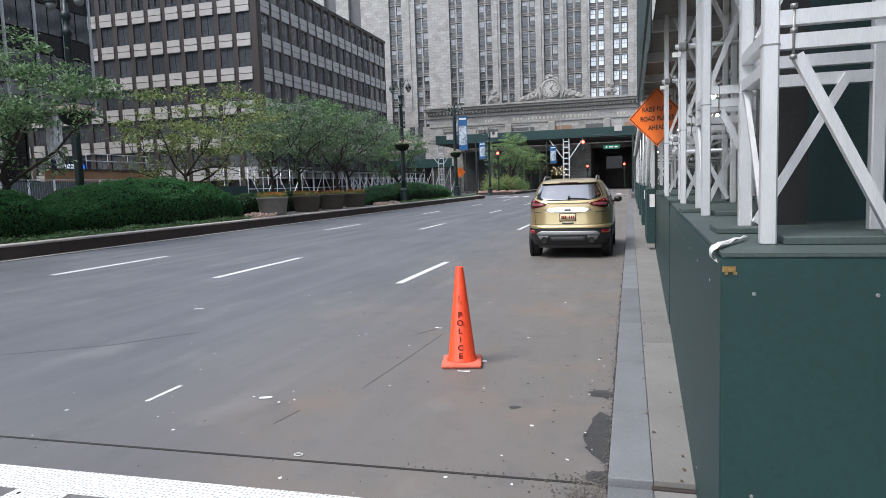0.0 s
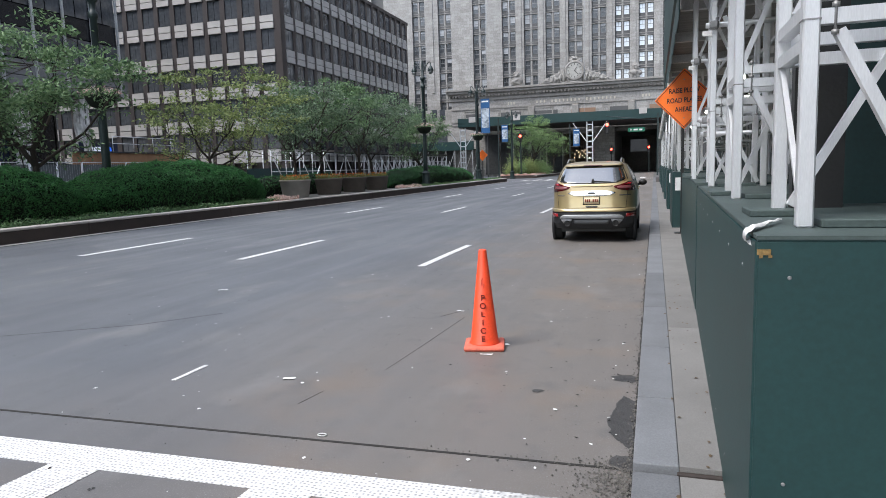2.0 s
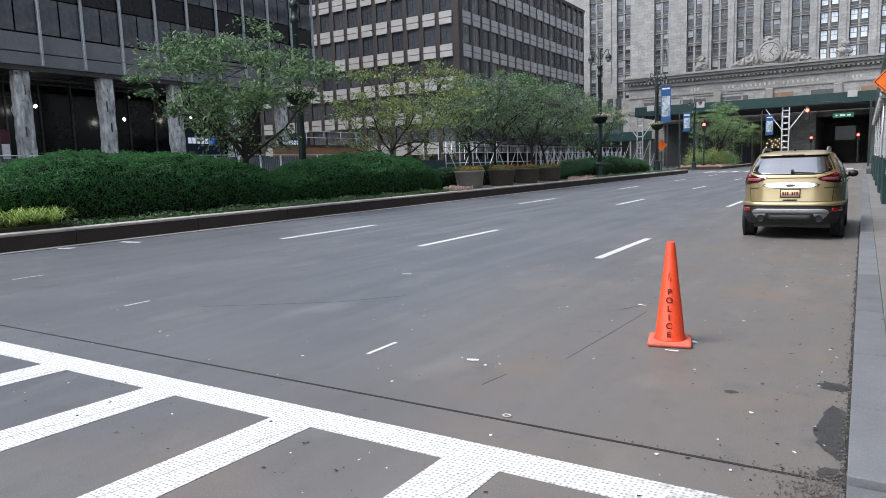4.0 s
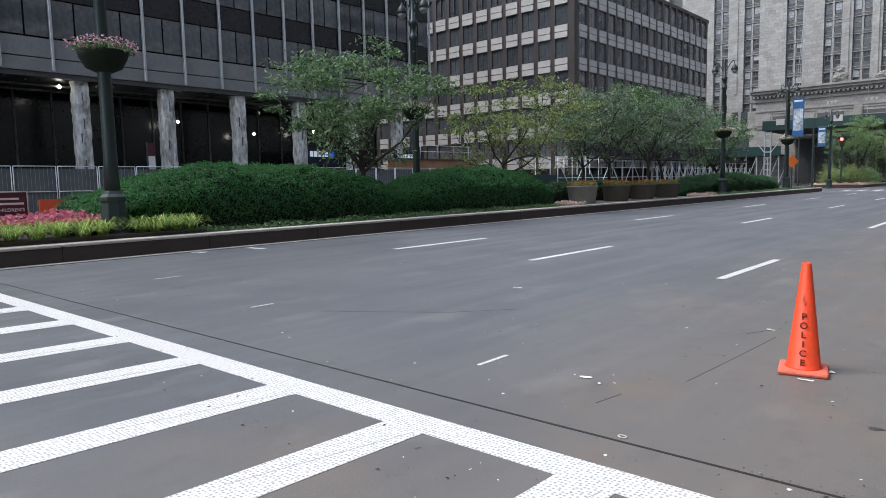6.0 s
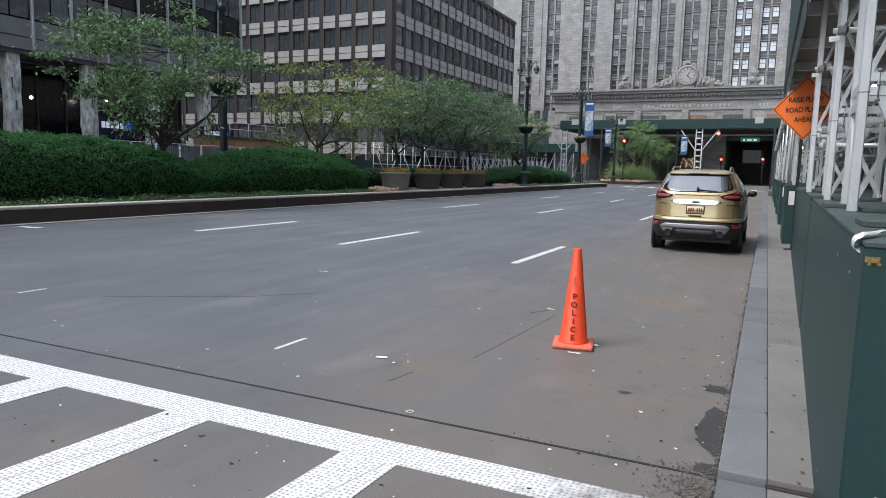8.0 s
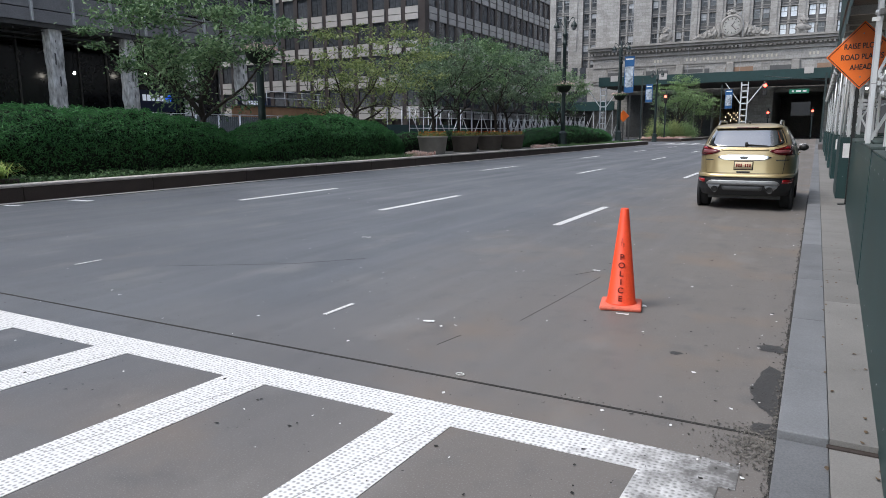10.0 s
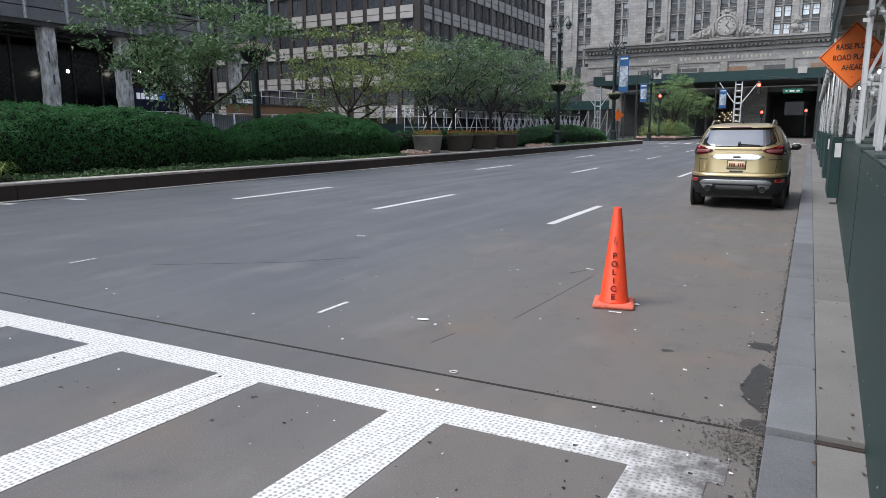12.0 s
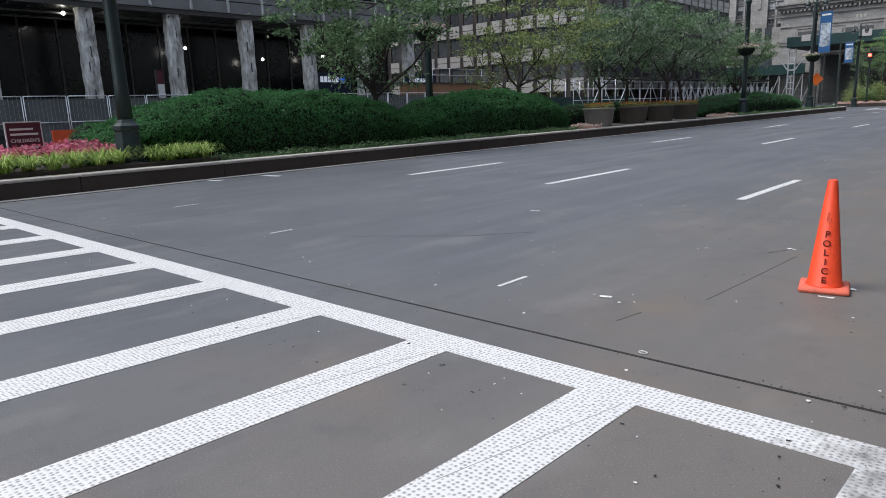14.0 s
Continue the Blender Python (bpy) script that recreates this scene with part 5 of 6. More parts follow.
tagged(new("flower_leaves", me), "green leaves under the pink flowers", "flowers", "", "stuff")


def grass_clump(x, y, seed):
    r = np.random.default_rng(seed)
    v, f = [], []
    for k in range(130):
        a = r.uniform(0, 6.28)
        ln = r.uniform(0.62, 1.0)
        w = 0.015
        lift = r.uniform(0.55, 1.15)
        ox, oy = r.normal(0, 0.05, 2)
        pts = []
        for s in range(5):
            t = s / 4
            pts.append((ox + math.cos(a) * ln * 0.72 * t ** 1.3, oy + math.sin(a) * ln * 0.72 * t ** 1.3, ln * (1.55 * t - 1.25 * t * t) * lift))
        b = len(v)
        for s, p in enumerate(pts):
            ww = w * (1 - s / 4.6)
            v += [(p[0] - math.sin(a) * ww, p[1] + math.cos(a) * ww, p[2]), (p[0] + math.sin(a) * ww, p[1] - math.cos(a) * ww, p[2])]
        for s in range(4):
            f.append((b + 2 * s, b + 2 * s + 1, b + 2 * s + 3, b + 2 * s + 2))
    me = from_arrays("grass_clump", v, f, M_LIRIOPE)
    ob = tagged(new("grass_clump", me), "arching yellow-green striped grass clump", "plant", "grass clumps by the lamp post")
    ob.matrix_basis = pose(x, y, 0.5, 0, 0, seed * 40)
    return ob


for k in range(9):
    grass_clump(-16.9 + 0.08 * math.sin(k * 3), 2.4 + 0.5 * k, k + 1)
for k in range(5):
    grass_clump(-17.0 + 0.1 * math.sin(k * 2), 7.35 + 0.32 * k, k + 21)


def limb_path(p, d, ln, r, rng, steps=5, droop=0.0):
    pts = [(Vector(p), r)]
    d = Vector(d).normalized()
    for s in range(steps):
        d = (d + Vector(rng.normal(0, 0.16, 3)) + Vector((0, 0, -droop))).normalized()
        pts.append((pts[-1][0] + d * ln / steps, r * (1 - 0.75 * (s + 1) / steps)))
    return pts, d


def tree(x, y, h, crown, seed, leaf, n=6500, trunk=0.11, size=0.082, stems=1, z0=0.4, fork=0.36, label="small street tree with airy green crown and dark trunk", flat=0.55):
    ob = thing("tree", label, "tree", (x, y, z0), group="trees on the median")
    r = np.random.default_rng(seed)
    bm = bmesh.new()
    tips = []

    def run(pts):
        for (a, ra), (b, rb) in zip(pts, pts[1:]):
            tube(bm, a, b, max(ra, 0.006), max(rb, 0.005), 7 if ra > 0.03 else 5, caps=False)

    for s in range(stems):
        base = Vector(((s - (stems - 1) / 2) * 0.3, (s - (stems - 1) / 2) * 0.25, -0.05))
        lean = Vector((r.normal(0, 0.05), r.normal(0, 0.07), 1))
        pts, d = limb_path(base, lean, h * fork, trunk, r, 4)
        pts = [(p, trunk * (1.25 - 0.5 * i / 4)) for i, (p, _) in enumerate(pts)]
        run(pts)
        top = pts[-1][0]
        nl = 7 if stems == 1 else 5
        for k in range(nl):
            az = math.tau * (k + r.random() * 0.6) / nl
            up = r.uniform(0.45, 1.3)
            ln = h * r.uniform(0.38, 0.6)
            dirv = Vector((math.cos(az) * crown / h * 1.4, math.sin(az) * crown / h * 1.4, up * flat * 1.5))
            start = pts[-1 - (k % 2)][0]
            lp, ld = limb_path(start, dirv, ln, trunk * 0.55, r, 6, -0.03)
            run(lp)
            for q in range(2, 7):
                for m in range(2):
                    dd = (ld * 0.5 + Vector(r.normal(0, 0.7, 3)) + Vector((0, 0, 0.15))).normalized()
                    sp, sd = limb_path(lp[q][0], dd, h * r.uniform(0.1, 0.22), max(0.012, lp[q][1] * 0.6), r, 4, 0.04)
                    run(sp)
                    tips += [p for p, _ in sp[1:]]
                    for w in range(2):
                        tw, _ = limb_path(sp[2 + w][0], Vector(r.normal(0, 1, 3)), h * 0.07, 0.008, r, 3, 0.05)
                        run(tw)
                        tips += [p for p, _ in tw[1:]]
    tips = np.array([tuple(t) for t in tips])
    keep = (np.hypot(tips[:, 0], tips[:, 1]) < crown * 1.15) & (tips[:, 2] < h * 1.02) & (tips[:, 2] > h * 0.25)
    tips = tips[keep]
    clumps = []
    zc, hz = h * 0.73, h * 0.27
    while len(clumps) < 84:
        q = r.uniform(-1, 1, 3)
        d = np.linalg.norm(q)
        if d < 1 and d > 0.35 - 0.2 * r.random() and noise.noise((q[0] * 1.6 + seed, q[1] * 1.6, q[2] * 1.6)) > 0.0:
            clumps.append((q[0] * crown, q[1] * crown, zc + q[2] * hz * (1 - 0.25 * abs(q[1]))))
    clumps = np.array(clumps)
    for q in clumps:
        near = tips[np.argmin(np.linalg.norm(tips - q, axis=1))]
        mid = (near + q) / 2 + r.normal(0, 0.12, 3)
        tube(bm, near, mid, 0.014, 0.01, 5, caps=False)
        tube(bm, mid, q, 0.01, 0.004, 5, caps=False)
    part("trunk", bm, M_BARK, ob, "dark branching trunk with fine twigs")
    n = int(n * 1.3)
    pick = r.integers(0, len(clumps), n)
    c = clumps[pick] + r.normal(0, 1, (n, 3)) * np.array([0.34, 0.34, 0.12]) * (0.6 + 0.6 * (pick % 5) / 5)[:, None]
    few = tips[r.integers(0, len(tips), n // 4)] + r.normal(0, 0.12, (n // 4, 3))
    c = np.concatenate([c, few])
    n = len(c)
    part("crown", sprigs("crown", c, np.tile([0.2, -0.1, 0.9], (n, 1)), size, leaf, r, 0.8, 0.42), leaf, ob, "airy crown of small leaves")
    return ob


tree(-19.3, 17.1, 6.6, 3.9, 5, M_LEAF, 6200, 0.12, size=0.086, fork=0.36)
tree(-19.4, 27.6, 6.5, 4.7, 8, M_LEAFY, 4600, 0.1, label="thin street tree with yellowing leaves and bare twigs")
tree(-19.2, 33.6, 6.6, 3.4, 12, M_LEAF2, 4400, 0.09, fork=0.42)
tree(-19.6, 37.8, 7.2, 3.6, 15, M_LEAF, 5000, 0.1, fork=0.43)
tree(-19.2, 42.6, 7.3, 3.7, 19, M_LEAF2, 5400, 0.1, fork=0.43)
tree(-19.7, 46.5, 7.0, 3.5, 23, M_LEAF2, 4800, 0.1, fork=0.42)
tree(-19.3, 55.0, 6.6, 3.2, 27, M_LEAF, 6000, 0.11)
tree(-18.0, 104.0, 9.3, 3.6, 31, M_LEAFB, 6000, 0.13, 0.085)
tree(-20.5, 112.0, 8.0, 3.4, 33, M_LEAF2, 4500, 0.13, 0.085)
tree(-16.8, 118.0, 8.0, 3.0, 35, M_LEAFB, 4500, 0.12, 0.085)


def shrub(x, y, h, w, seed, leaf, n=1800):
    ob = thing("shrub", "loose green shrub on the far median", "shrub", (x, y, 0.4), group="shrubs on the far median")
    r = np.random.default_rng(seed)
    bm = bmesh.new()
    ends = []
    for k in range(12):
        p, _ = limb_path((0, 0, 0), (r.normal(0, 0.5), r.normal(0, 0.5), 1), h * r.uniform(0.5, 0.95), 0.03, r, 5)
        for (a, ra), (b, rb) in zip(p, p[1:]):
            tube(bm, a, b, ra, max(rb, 0.006), 5, caps=False)
        ends += [q for q, _ in p[1:]]
    part("stems", bm, M_BARK, ob)
    e = np.array([tuple(q) for q in ends])
    c = e[r.integers(0, len(e), n)] + r.normal(0, w * 0.25, (n, 3))
    c[:, 2] = np.abs(c[:, 2])
    part("foliage", sprigs("foliage", c, np.tile([0, -0.3, 0.9], (n, 1)), 0.09, leaf, r), leaf, ob)


for k, (x, y, h, w) in enumerate(((-20.6, 100, 2.2, 1.5), (-19.2, 101, 2.4, 1.6), (-17.6, 101.5, 2.3, 1.4), (-17.0, 105, 2.8, 1.5), (-20.5, 105, 3.2, 1.6), (-16.9, 109, 2.5, 1.5), (-18.5, 103, 3.0, 1.6))):
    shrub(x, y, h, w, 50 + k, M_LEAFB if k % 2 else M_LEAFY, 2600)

# ---- planters ----
for k, (y, m, col) in enumerate(((31.1, M_POT, "grey"), (34.9, M_POTB, "brown"), (38.3, M_POTB, "brown"), (41.9, M_POTB, "brown"))):
    ob = thing("planter", col + " concrete tub planter with red and yellow flowers", "planter", (-17.75, y, 0.43), group="tub planters on the median")
    bm = bmesh.new()
    lathe(bm, [(0.66, 0.0), (0.68, 0.04), (0.80, 0.84), (0.84, 0.86), (0.84, 0.93), (0.77, 0.93), (0.75, 0.84)], 36)
    part("tub", bm, m, ob)
    r = np.random.default_rng(90 + k)
    q = 700
    rad = 0.78 * np.sqrt(r.random(q))
    an = r.uniform(0, 6.28, q)
    c = np.stack([rad * np.cos(an), rad * np.sin(an), 0.9 + 0.22 * r.random(q)], 1)
    part("leaves", sprigs("leaves", c, np.tile([0, 0, 1.0], (q, 1)), 0.05, M_LEAFY, r), M_LEAFY, ob)
    c = c[:260] + np.array([0, 0, 0.08])
    tagged(part("flowers", sprigs("flowers", c, np.tile([0, 0, 1.0], (260, 1)), 0.045, M_RED, r), M_RED, ob), kind="stuff")


# ---- lamp posts ----
def lamp_post(x, y, z0=0.42, basket=True, h=9.9):
    ob = thing("street_lamp", "dark green cast iron twin lamp post with hanging flower basket", "street lamp", (x, y, z0), group="lamp posts on the median")
    bm = bmesh.new()
    lathe(bm, [(0.43, 0), (0.43, 0.1), (0.36, 0.16), (0.29, 0.9), (0.33, 0.95), (0.33, 1.04), (0.24, 1.12), (0.2, 1.2)], 8, smooth=False)
    part("plinth", bm, M_TEALPOST, ob, "eight-sided cast base")
    bm = bmesh.new()
    lathe(bm, [(0.19, 1.15), (0.165, 2.0), (0.15, 5.0), (0.13, h - 2.2), (0.19, h - 2.15), (0.19, h - 1.95), (0.13, h - 1.9), (0.13, h - 1.55), (0.2, h - 1.5), (0.2, h - 1.3), (0.11, h - 1.25), (0.09, h - 0.3), (0.05, h)], 16)
    part("shaft", bm, M_TEALPOST, ob)
    for s in (-1, 1):
        bm = bmesh.new()
        pts = [Vector((s * (0.08 + 0.62 * math.sin(t * 1.7)), 0, h - 0.9 + 0.75 * math.sin(t * 2.6))) for t in (k / 8 for k in range(9))]
        for a, b in zip(pts, pts[1:]):
            tube(bm, a, b, 0.035, n=6)
        e = pts[-1]
        arm = part("arm", bm, M_TEALPOST, ob)
        bm = bmesh.new()
        lathe(bm, [(0.03, 0.12), (0.06, 0.05), (0.19, -0.12), (0.24, -0.28), (0.23, -0.34), (0.1, -0.34)], 14, tuple(e))
        part("hood", bm, M_TEALPOST, arm)
        bm = bmesh.new()
        lathe(bm, [(0.2, -0.34), (0.19, -0.44), (0.12, -0.56), (0.04, -0.6)], 14, tuple(e))
        part("globe", bm, M_SILVER, arm, "milky glass globe")
    if basket:
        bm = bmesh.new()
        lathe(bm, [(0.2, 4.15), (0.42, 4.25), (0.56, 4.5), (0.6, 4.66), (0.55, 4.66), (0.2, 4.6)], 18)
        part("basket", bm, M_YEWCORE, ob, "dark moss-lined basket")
        r = np.random.default_rng(int(y * 10) % 1000)
        q = 420
        an = r.uniform(0, 6.28, q)
        rad = 0.72 * np.sqrt(r.random(q))
        c = np.stack([rad * np.cos(an), rad * np.sin(an), 4.62 + 0.38 * r.random(q) * (1 - rad / 1.2)], 1)
        part("basket_leaves", sprigs("basket_leaves", c, np.tile([0, 0, 1.0], (q, 1)), 0.06, M_IVY, r), M_IVY, ob)
        c = c + np.stack([0.12 * np.cos(an), 0.12 * np.sin(an), 0.1 + 0 * an], 1)
        tagged(part("basket_bloom", sprigs("basket_bloom", c, np.tile([0, 0, 1.0], (q, 1)), 0.042, M_PALE if y > 10 else M_PINKP, r), M_PALE, ob), kind="stuff")
    return ob


M_PINKP = leafy("mauve_petal", (0.5, 0.22, 0.32), (0.8, 0.55, 0.6))
lamp_post(-17.25, 6.8)
lamp_post(-21.2, 22.0)
lamp_post(-17.25, 50.8)
lamp_post(-17.25, 67.8)
lamp_post(-19.5, 96.0, 0.0, False)


# ---- parked car ----
SLICES = [(0.22, 0.80, 0.30, 4.20), (0.30, 0.87, 0.12, 4.42), (0.42, 0.91, 0.03, 4.50), (0.55, 0.92, 0.0, 4.52), (0.655, 0.92, 0.01, 4.52), (0.69, 0.915, 0.055, 4.50), (0.78, 0.915, 0.075, 4.46), (0.90, 0.912, 0.085, 4.36),
          (1.00, 0.908, 0.09, 4.20), (1.10, 0.90, 0.10, 3.92), (1.18, 0.882, 0.12, 3.66), (1.25, 0.86, 0.145, 3.48), (1.30, 0.84, 0.19, 3.36), (1.40, 0.80, 0.28, 3.12), (1.50, 0.757, 0.37, 2.88), (1.60, 0.705, 0.455, 2.62),
          (1.655, 0.655, 0.52, 2.44), (1.70, 0.57, 0.66, 2.22), (1.725, 0.46, 0.86, 2.02), (1.735, 0.32, 1.1, 1.8)]


def car_row(z):
    for a, b in zip(SLICES, SLICES[1:]):
        if z <= b[0] or b is SLICES[-1]:
            t = max(0, min(1, (z - a[0]) / (b[0] - a[0])))
            return [a[i] + (b[i] - a[i]) * t for i in (1, 2, 3)]


def car_at(z, a, grow=0.0):
    """Point of the skin at height z, at the angle a round the plan outline (0: right, -90: rear)."""
    w, r, f = car_row(z)
    c, s = math.cos(a), math.sin(a)
    e = 2 / 5.5
    return Vector(((w + grow) * math.copysign(abs(c) ** e, c), (r + f) / 2 + ((f - r) / 2 + grow) * math.copysign(abs(s) ** e, s), z))


def rear(x, z, grow=0.0):
    w, r, f = car_row(z)
    k = min(0.9999, abs(x) / (w + grow))
    return Vector((x, (r + f) / 2 - ((f - r) / 2 + grow) * (1 - k ** 5.5) ** (1 / 5.5), z))


def rear_patch(rows, grow=0.006, n=14, thick=0.02):
    """A piece laid on the tail: rows of (z, x from, x to)."""
    bm = bmesh.new()
    g = [[[bm.verts.new(rear(xa + (xb - xa) * k / n, z, d)) for k in range(n + 1)] for z, xa, xb in rows] for d in (grow, grow - thick)]
    m = len(rows)
    for i in range(m - 1):
        for k in range(n):
            f = bm.faces.new((g[0][i][k], g[0][i][k + 1], g[0][i + 1][k + 1], g[0][i + 1][k]))
            f.smooth = True
    ring = [(0, k) for k in range(n)] + [(i, n) for i in range(m - 1)] + [(m - 1, k) for k in range(n, 0, -1)] + [(i, 0) for i in range(m - 1, 0, -1)]
    for (i, k), (j, l) in zip(ring, ring[1:] + ring[:1]):
        bm.faces.new((g[0][i][k], g[1][i][k], g[1][j][l], g[0][j][l]))
    return bm


def side_patch(za, zb, y0a, y1a, y0b, y1b, side, grow=0.006, n=10):
    """A piece laid on the flank between two heights; y from and to at the lower and the upper edge."""
    bm = bmesh.new()
    rows = []
    for i in range(5):
        t = i / 4
        z = za + (zb - za) * t
        w, r, f = car_row(z)
        row = []
        for k in range(n + 1):
            y = (y0a + (y0b - y0a) * t) * (1 - k / n) + (y1a + (y1b - y1a) * t) * k / n
            q = min(0.9999, abs(y - (r + f) / 2) / ((f - r) / 2))
            row.append(bm.verts.new((side * ((w + grow) * (1 - q ** 5.5) ** (1 / 5.5)), y, z)))
        rows.append(row)
    for a, b in zip(rows, rows[1:]):
        for k in range(n):
            f = bm.faces.new((a[k], a[k + 1], b[k + 1], b[k]))
            f.smooth = True
    return bm


car = thing("parked_suv", "champagne gold compact SUV parked at the kerb", "car", (-0.875, 14.3, 0.0))


def car_shell(z0, z1, grow=0.0, cap=True):
    bm = bmesh.new()
    zs = sorted({z0, z1, *[s[0] for s in SLICES if z0 < s[0] < z1], *[z0 + (z1 - z0) * k / 14 for k in range(15)]})
    n = 120
    rings = [[bm.verts.new(car_at(z, math.tau * k / n, grow)) for k in range(n)] for z in zs]
    for a, b in zip(rings, rings[1:]):
        for k in range(n):
            f = bm.faces.new((a[k], a[(k + 1) % n], b[(k + 1) % n], b[k]))
            f.smooth = True
    if cap:
        bm.faces.new(rings[0][::-1])
        f = bm.faces.new(rings[-1])
        f.smooth = True
    return bm


body = part("body", car_shell(0.655, 1.735), M_GOLD, car)
clad = part("cladding", car_shell(0.30, 0.663, 0.004), M_CLAD, car, "dark grey plastic lower cladding")


def both(rows, s):
    """Rows of a piece on one side of the tail, mirrored for the other."""
    return [(z, min(s * a, s * b), max(s * a, s * b)) for z, a, b in rows]


part("glass_frame", rear_patch([(1.255, -0.40, 0.40), (1.27, -0.585, 0.585), (1.30, -0.685, 0.685), (1.345, -0.735, 0.735), (1.45, -0.70, 0.70), (1.58, -0.64, 0.64), (1.635, -0.605, 0.605)], 0.005), M_BLACK, car, "black surround of the rear glass")
part("rear_window", rear_patch([(1.27, -0.36, 0.36), (1.285, -0.555, 0.555), (1.315, -0.65, 0.65), (1.35, -0.69, 0.69), (1.45, -0.66, 0.66), (1.58, -0.605, 0.605), (1.62, -0.58, 0.58)], 0.010), M_CARGLASS, car, "dark rear glass mirroring the street")
spoiler = part("spoiler", rear_patch([(1.63, -0.61, 0.61), (1.645, -0.63, 0.63), (1.675, -0.60, 0.60), (1.70, -0.54, 0.54)], 0.055, thick=0.09), M_GOLD, car)
part("brake_light", rear_patch([(1.632, -0.2, 0.2), (1.648, -0.2, 0.2)], 0.06), M_TAIL, spoiler)
part("shoulder_crease", rear_patch([(1.195, -0.42, 0.42), (1.21, -0.44, 0.44), (1.225, -0.42, 0.42)], 0.014, 20, 0.02), M_GOLD, body)
part("bumper_step", rear_patch([(0.665, -0.90, 0.90), (0.70, -0.905, 0.905), (0.735, -0.90, 0.90)], 0.028, 28, 0.04), M_GOLD, body)
for s in (-1, 1):
    t = part("tail_light", rear_patch(both([(1.095, 0.74, 0.888), (1.12, 0.60, 0.884), (1.15, 0.50, 0.876), (1.18, 0.45, 0.867), (1.205, 0.47, 0.857), (1.235, 0.60, 0.847), (1.265, 0.69, 0.835), (1.295, 0.745, 0.82)], s), 0.014, 18), M_TAIL, car, "dark red wraparound tail light")
    part("reversing_lens", rear_patch(both([(1.145, 0.57, 0.80), (1.165, 0.52, 0.81), (1.185, 0.52, 0.81), (1.205, 0.58, 0.80)], s), 0.018, thick=0.008), M_CLEARLENS, t)
    part("lamp_core", rear_patch(both([(1.225, 0.69, 0.80), (1.25, 0.72, 0.81), (1.27, 0.74, 0.80)], s), 0.018, thick=0.008), mat("bright_red_lens", (0.35, 0.012, 0.02), 0.12, vary=0.3, scale=25, fine=60, coat=0.5), t)
    part("reflector", rear_patch(both([(0.55, 0.70, 0.885), (0.625, 0.72, 0.89)], s), 0.014), mat("red_reflector", (0.3, 0.008, 0.01), 0.2, vary=0.2, coat=0.4), clad, "red reflector")
    part("skid_end", rear_patch(both([(0.41, 0.47, 0.575), (0.47, 0.42, 0.63), (0.53, 0.40, 0.655)], s), 0.022), M_SILVER, clad, "silver end of the skid panel")
    bm = bmesh.new()
    tube(bm, (s * 0.50, -0.045, 0.425), (s * 0.50, 0.25, 0.425), 0.058, n=20, caps=False)
    tube(bm, (s * 0.50, -0.045, 0.425), (s * 0.50, -0.04, 0.425), 0.064, 0.052, n=20, caps=False)
    exhaust = part("exhaust_tip", bm, M_BLACK, clad)
    bm = bmesh.new()
    tube(bm, (s * 0.50, -0.036, 0.425), (s * 0.50, 0.2, 0.425), 0.05, n=20)
    part("bore", bm, M_TYRE, exhaust)
    part("side_glass", side_patch(1.27, 1.62, 0.62, 3.0, 0.92, 2.45, s), M_CARGLASS, car, "dark side glass")
    for yy in (1.22, 2.28):
        part("door_seam", side_patch(0.66, 1.26, yy, yy + 0.007, yy - 0.05, yy - 0.043, s, 0.003, 1), M_CLAD, car)
        bm = bmesh.new()
        soft_box(bm, s * 0.93 - 0.015, s * 0.93 + 0.015, yy + 0.05, yy + 0.24, 1.085, 1.115, 0.01)
        part("door_handle", bm, M_GOLD, car)
    bm = bmesh.new()
    pts = [Vector((s * 0.575, 0.70 + 1.6 * t, 1.69 + 0.085 * min(1, 6 * t, 6 * (1 - t)))) for t in (k / 16 for k in range(17))]
    for a, b in zip(pts, pts[1:]):
        tube(bm, a, b, 0.02, n=8)
    part("roof_rail", bm, M_SILVER, car, "silver roof rail")
    bm = bmesh.new()
    t = bmesh.new()
    bmesh.ops.create_icosphere(t, subdivisions=3, radius=1)
    for v in t.verts:
        v.co = Vector((v.co.x * 0.1 + s * 1.0, v.co.y * 0.06 + 2.75, v.co.z * 0.075 + 1.2))
    for f in t.faces:
        f.smooth = True
    merge(bm, t)
    beam(bm, (s * 0.86, 2.78, 1.14), (s * 1.0, 2.76, 1.17), 0.05)
    part("door_mirror", bm, M_BLACK, car, "black door mirror")
    for yy in (0.88, 3.57):
        bm = bmesh.new()
        t = bmesh.new()
        lathe(t, [(0.22, -0.115), (0.33, -0.115), (0.352, -0.09), (0.358, 0.0), (0.352, 0.09), (0.33, 0.115), (0.22, 0.115)], 40)
        merge(bm, t, pose(s * 0.79, yy, 0.355, 0, 90, 0))
        wh = part("wheel", bm, M_TYRE, car, "black tyre on grey rim")
        bm = bmesh.new()
        t = bmesh.new()
        lathe(t, [(0.225, -0.02), (0.225, 0.1), (0.2, 0.09), (0.06, 0.07), (0.05, 0.1)], 24)
        merge(bm, t, pose(s * 0.79, yy, 0.355, 0, 90 * s, 0))
        part("rim", bm, M_SILVER, wh)
        bm = bmesh.new()
        t = bmesh.new()
        lathe(t, [(0.37, -0.03), (0.41, -0.03), (0.41, 0.03), (0.37, 0.03)], 36)
        merge(bm, t, pose(s * 0.87, yy, 0.355, 0, 90, 0))
        part("arch_trim", bm, M_CLAD, car)
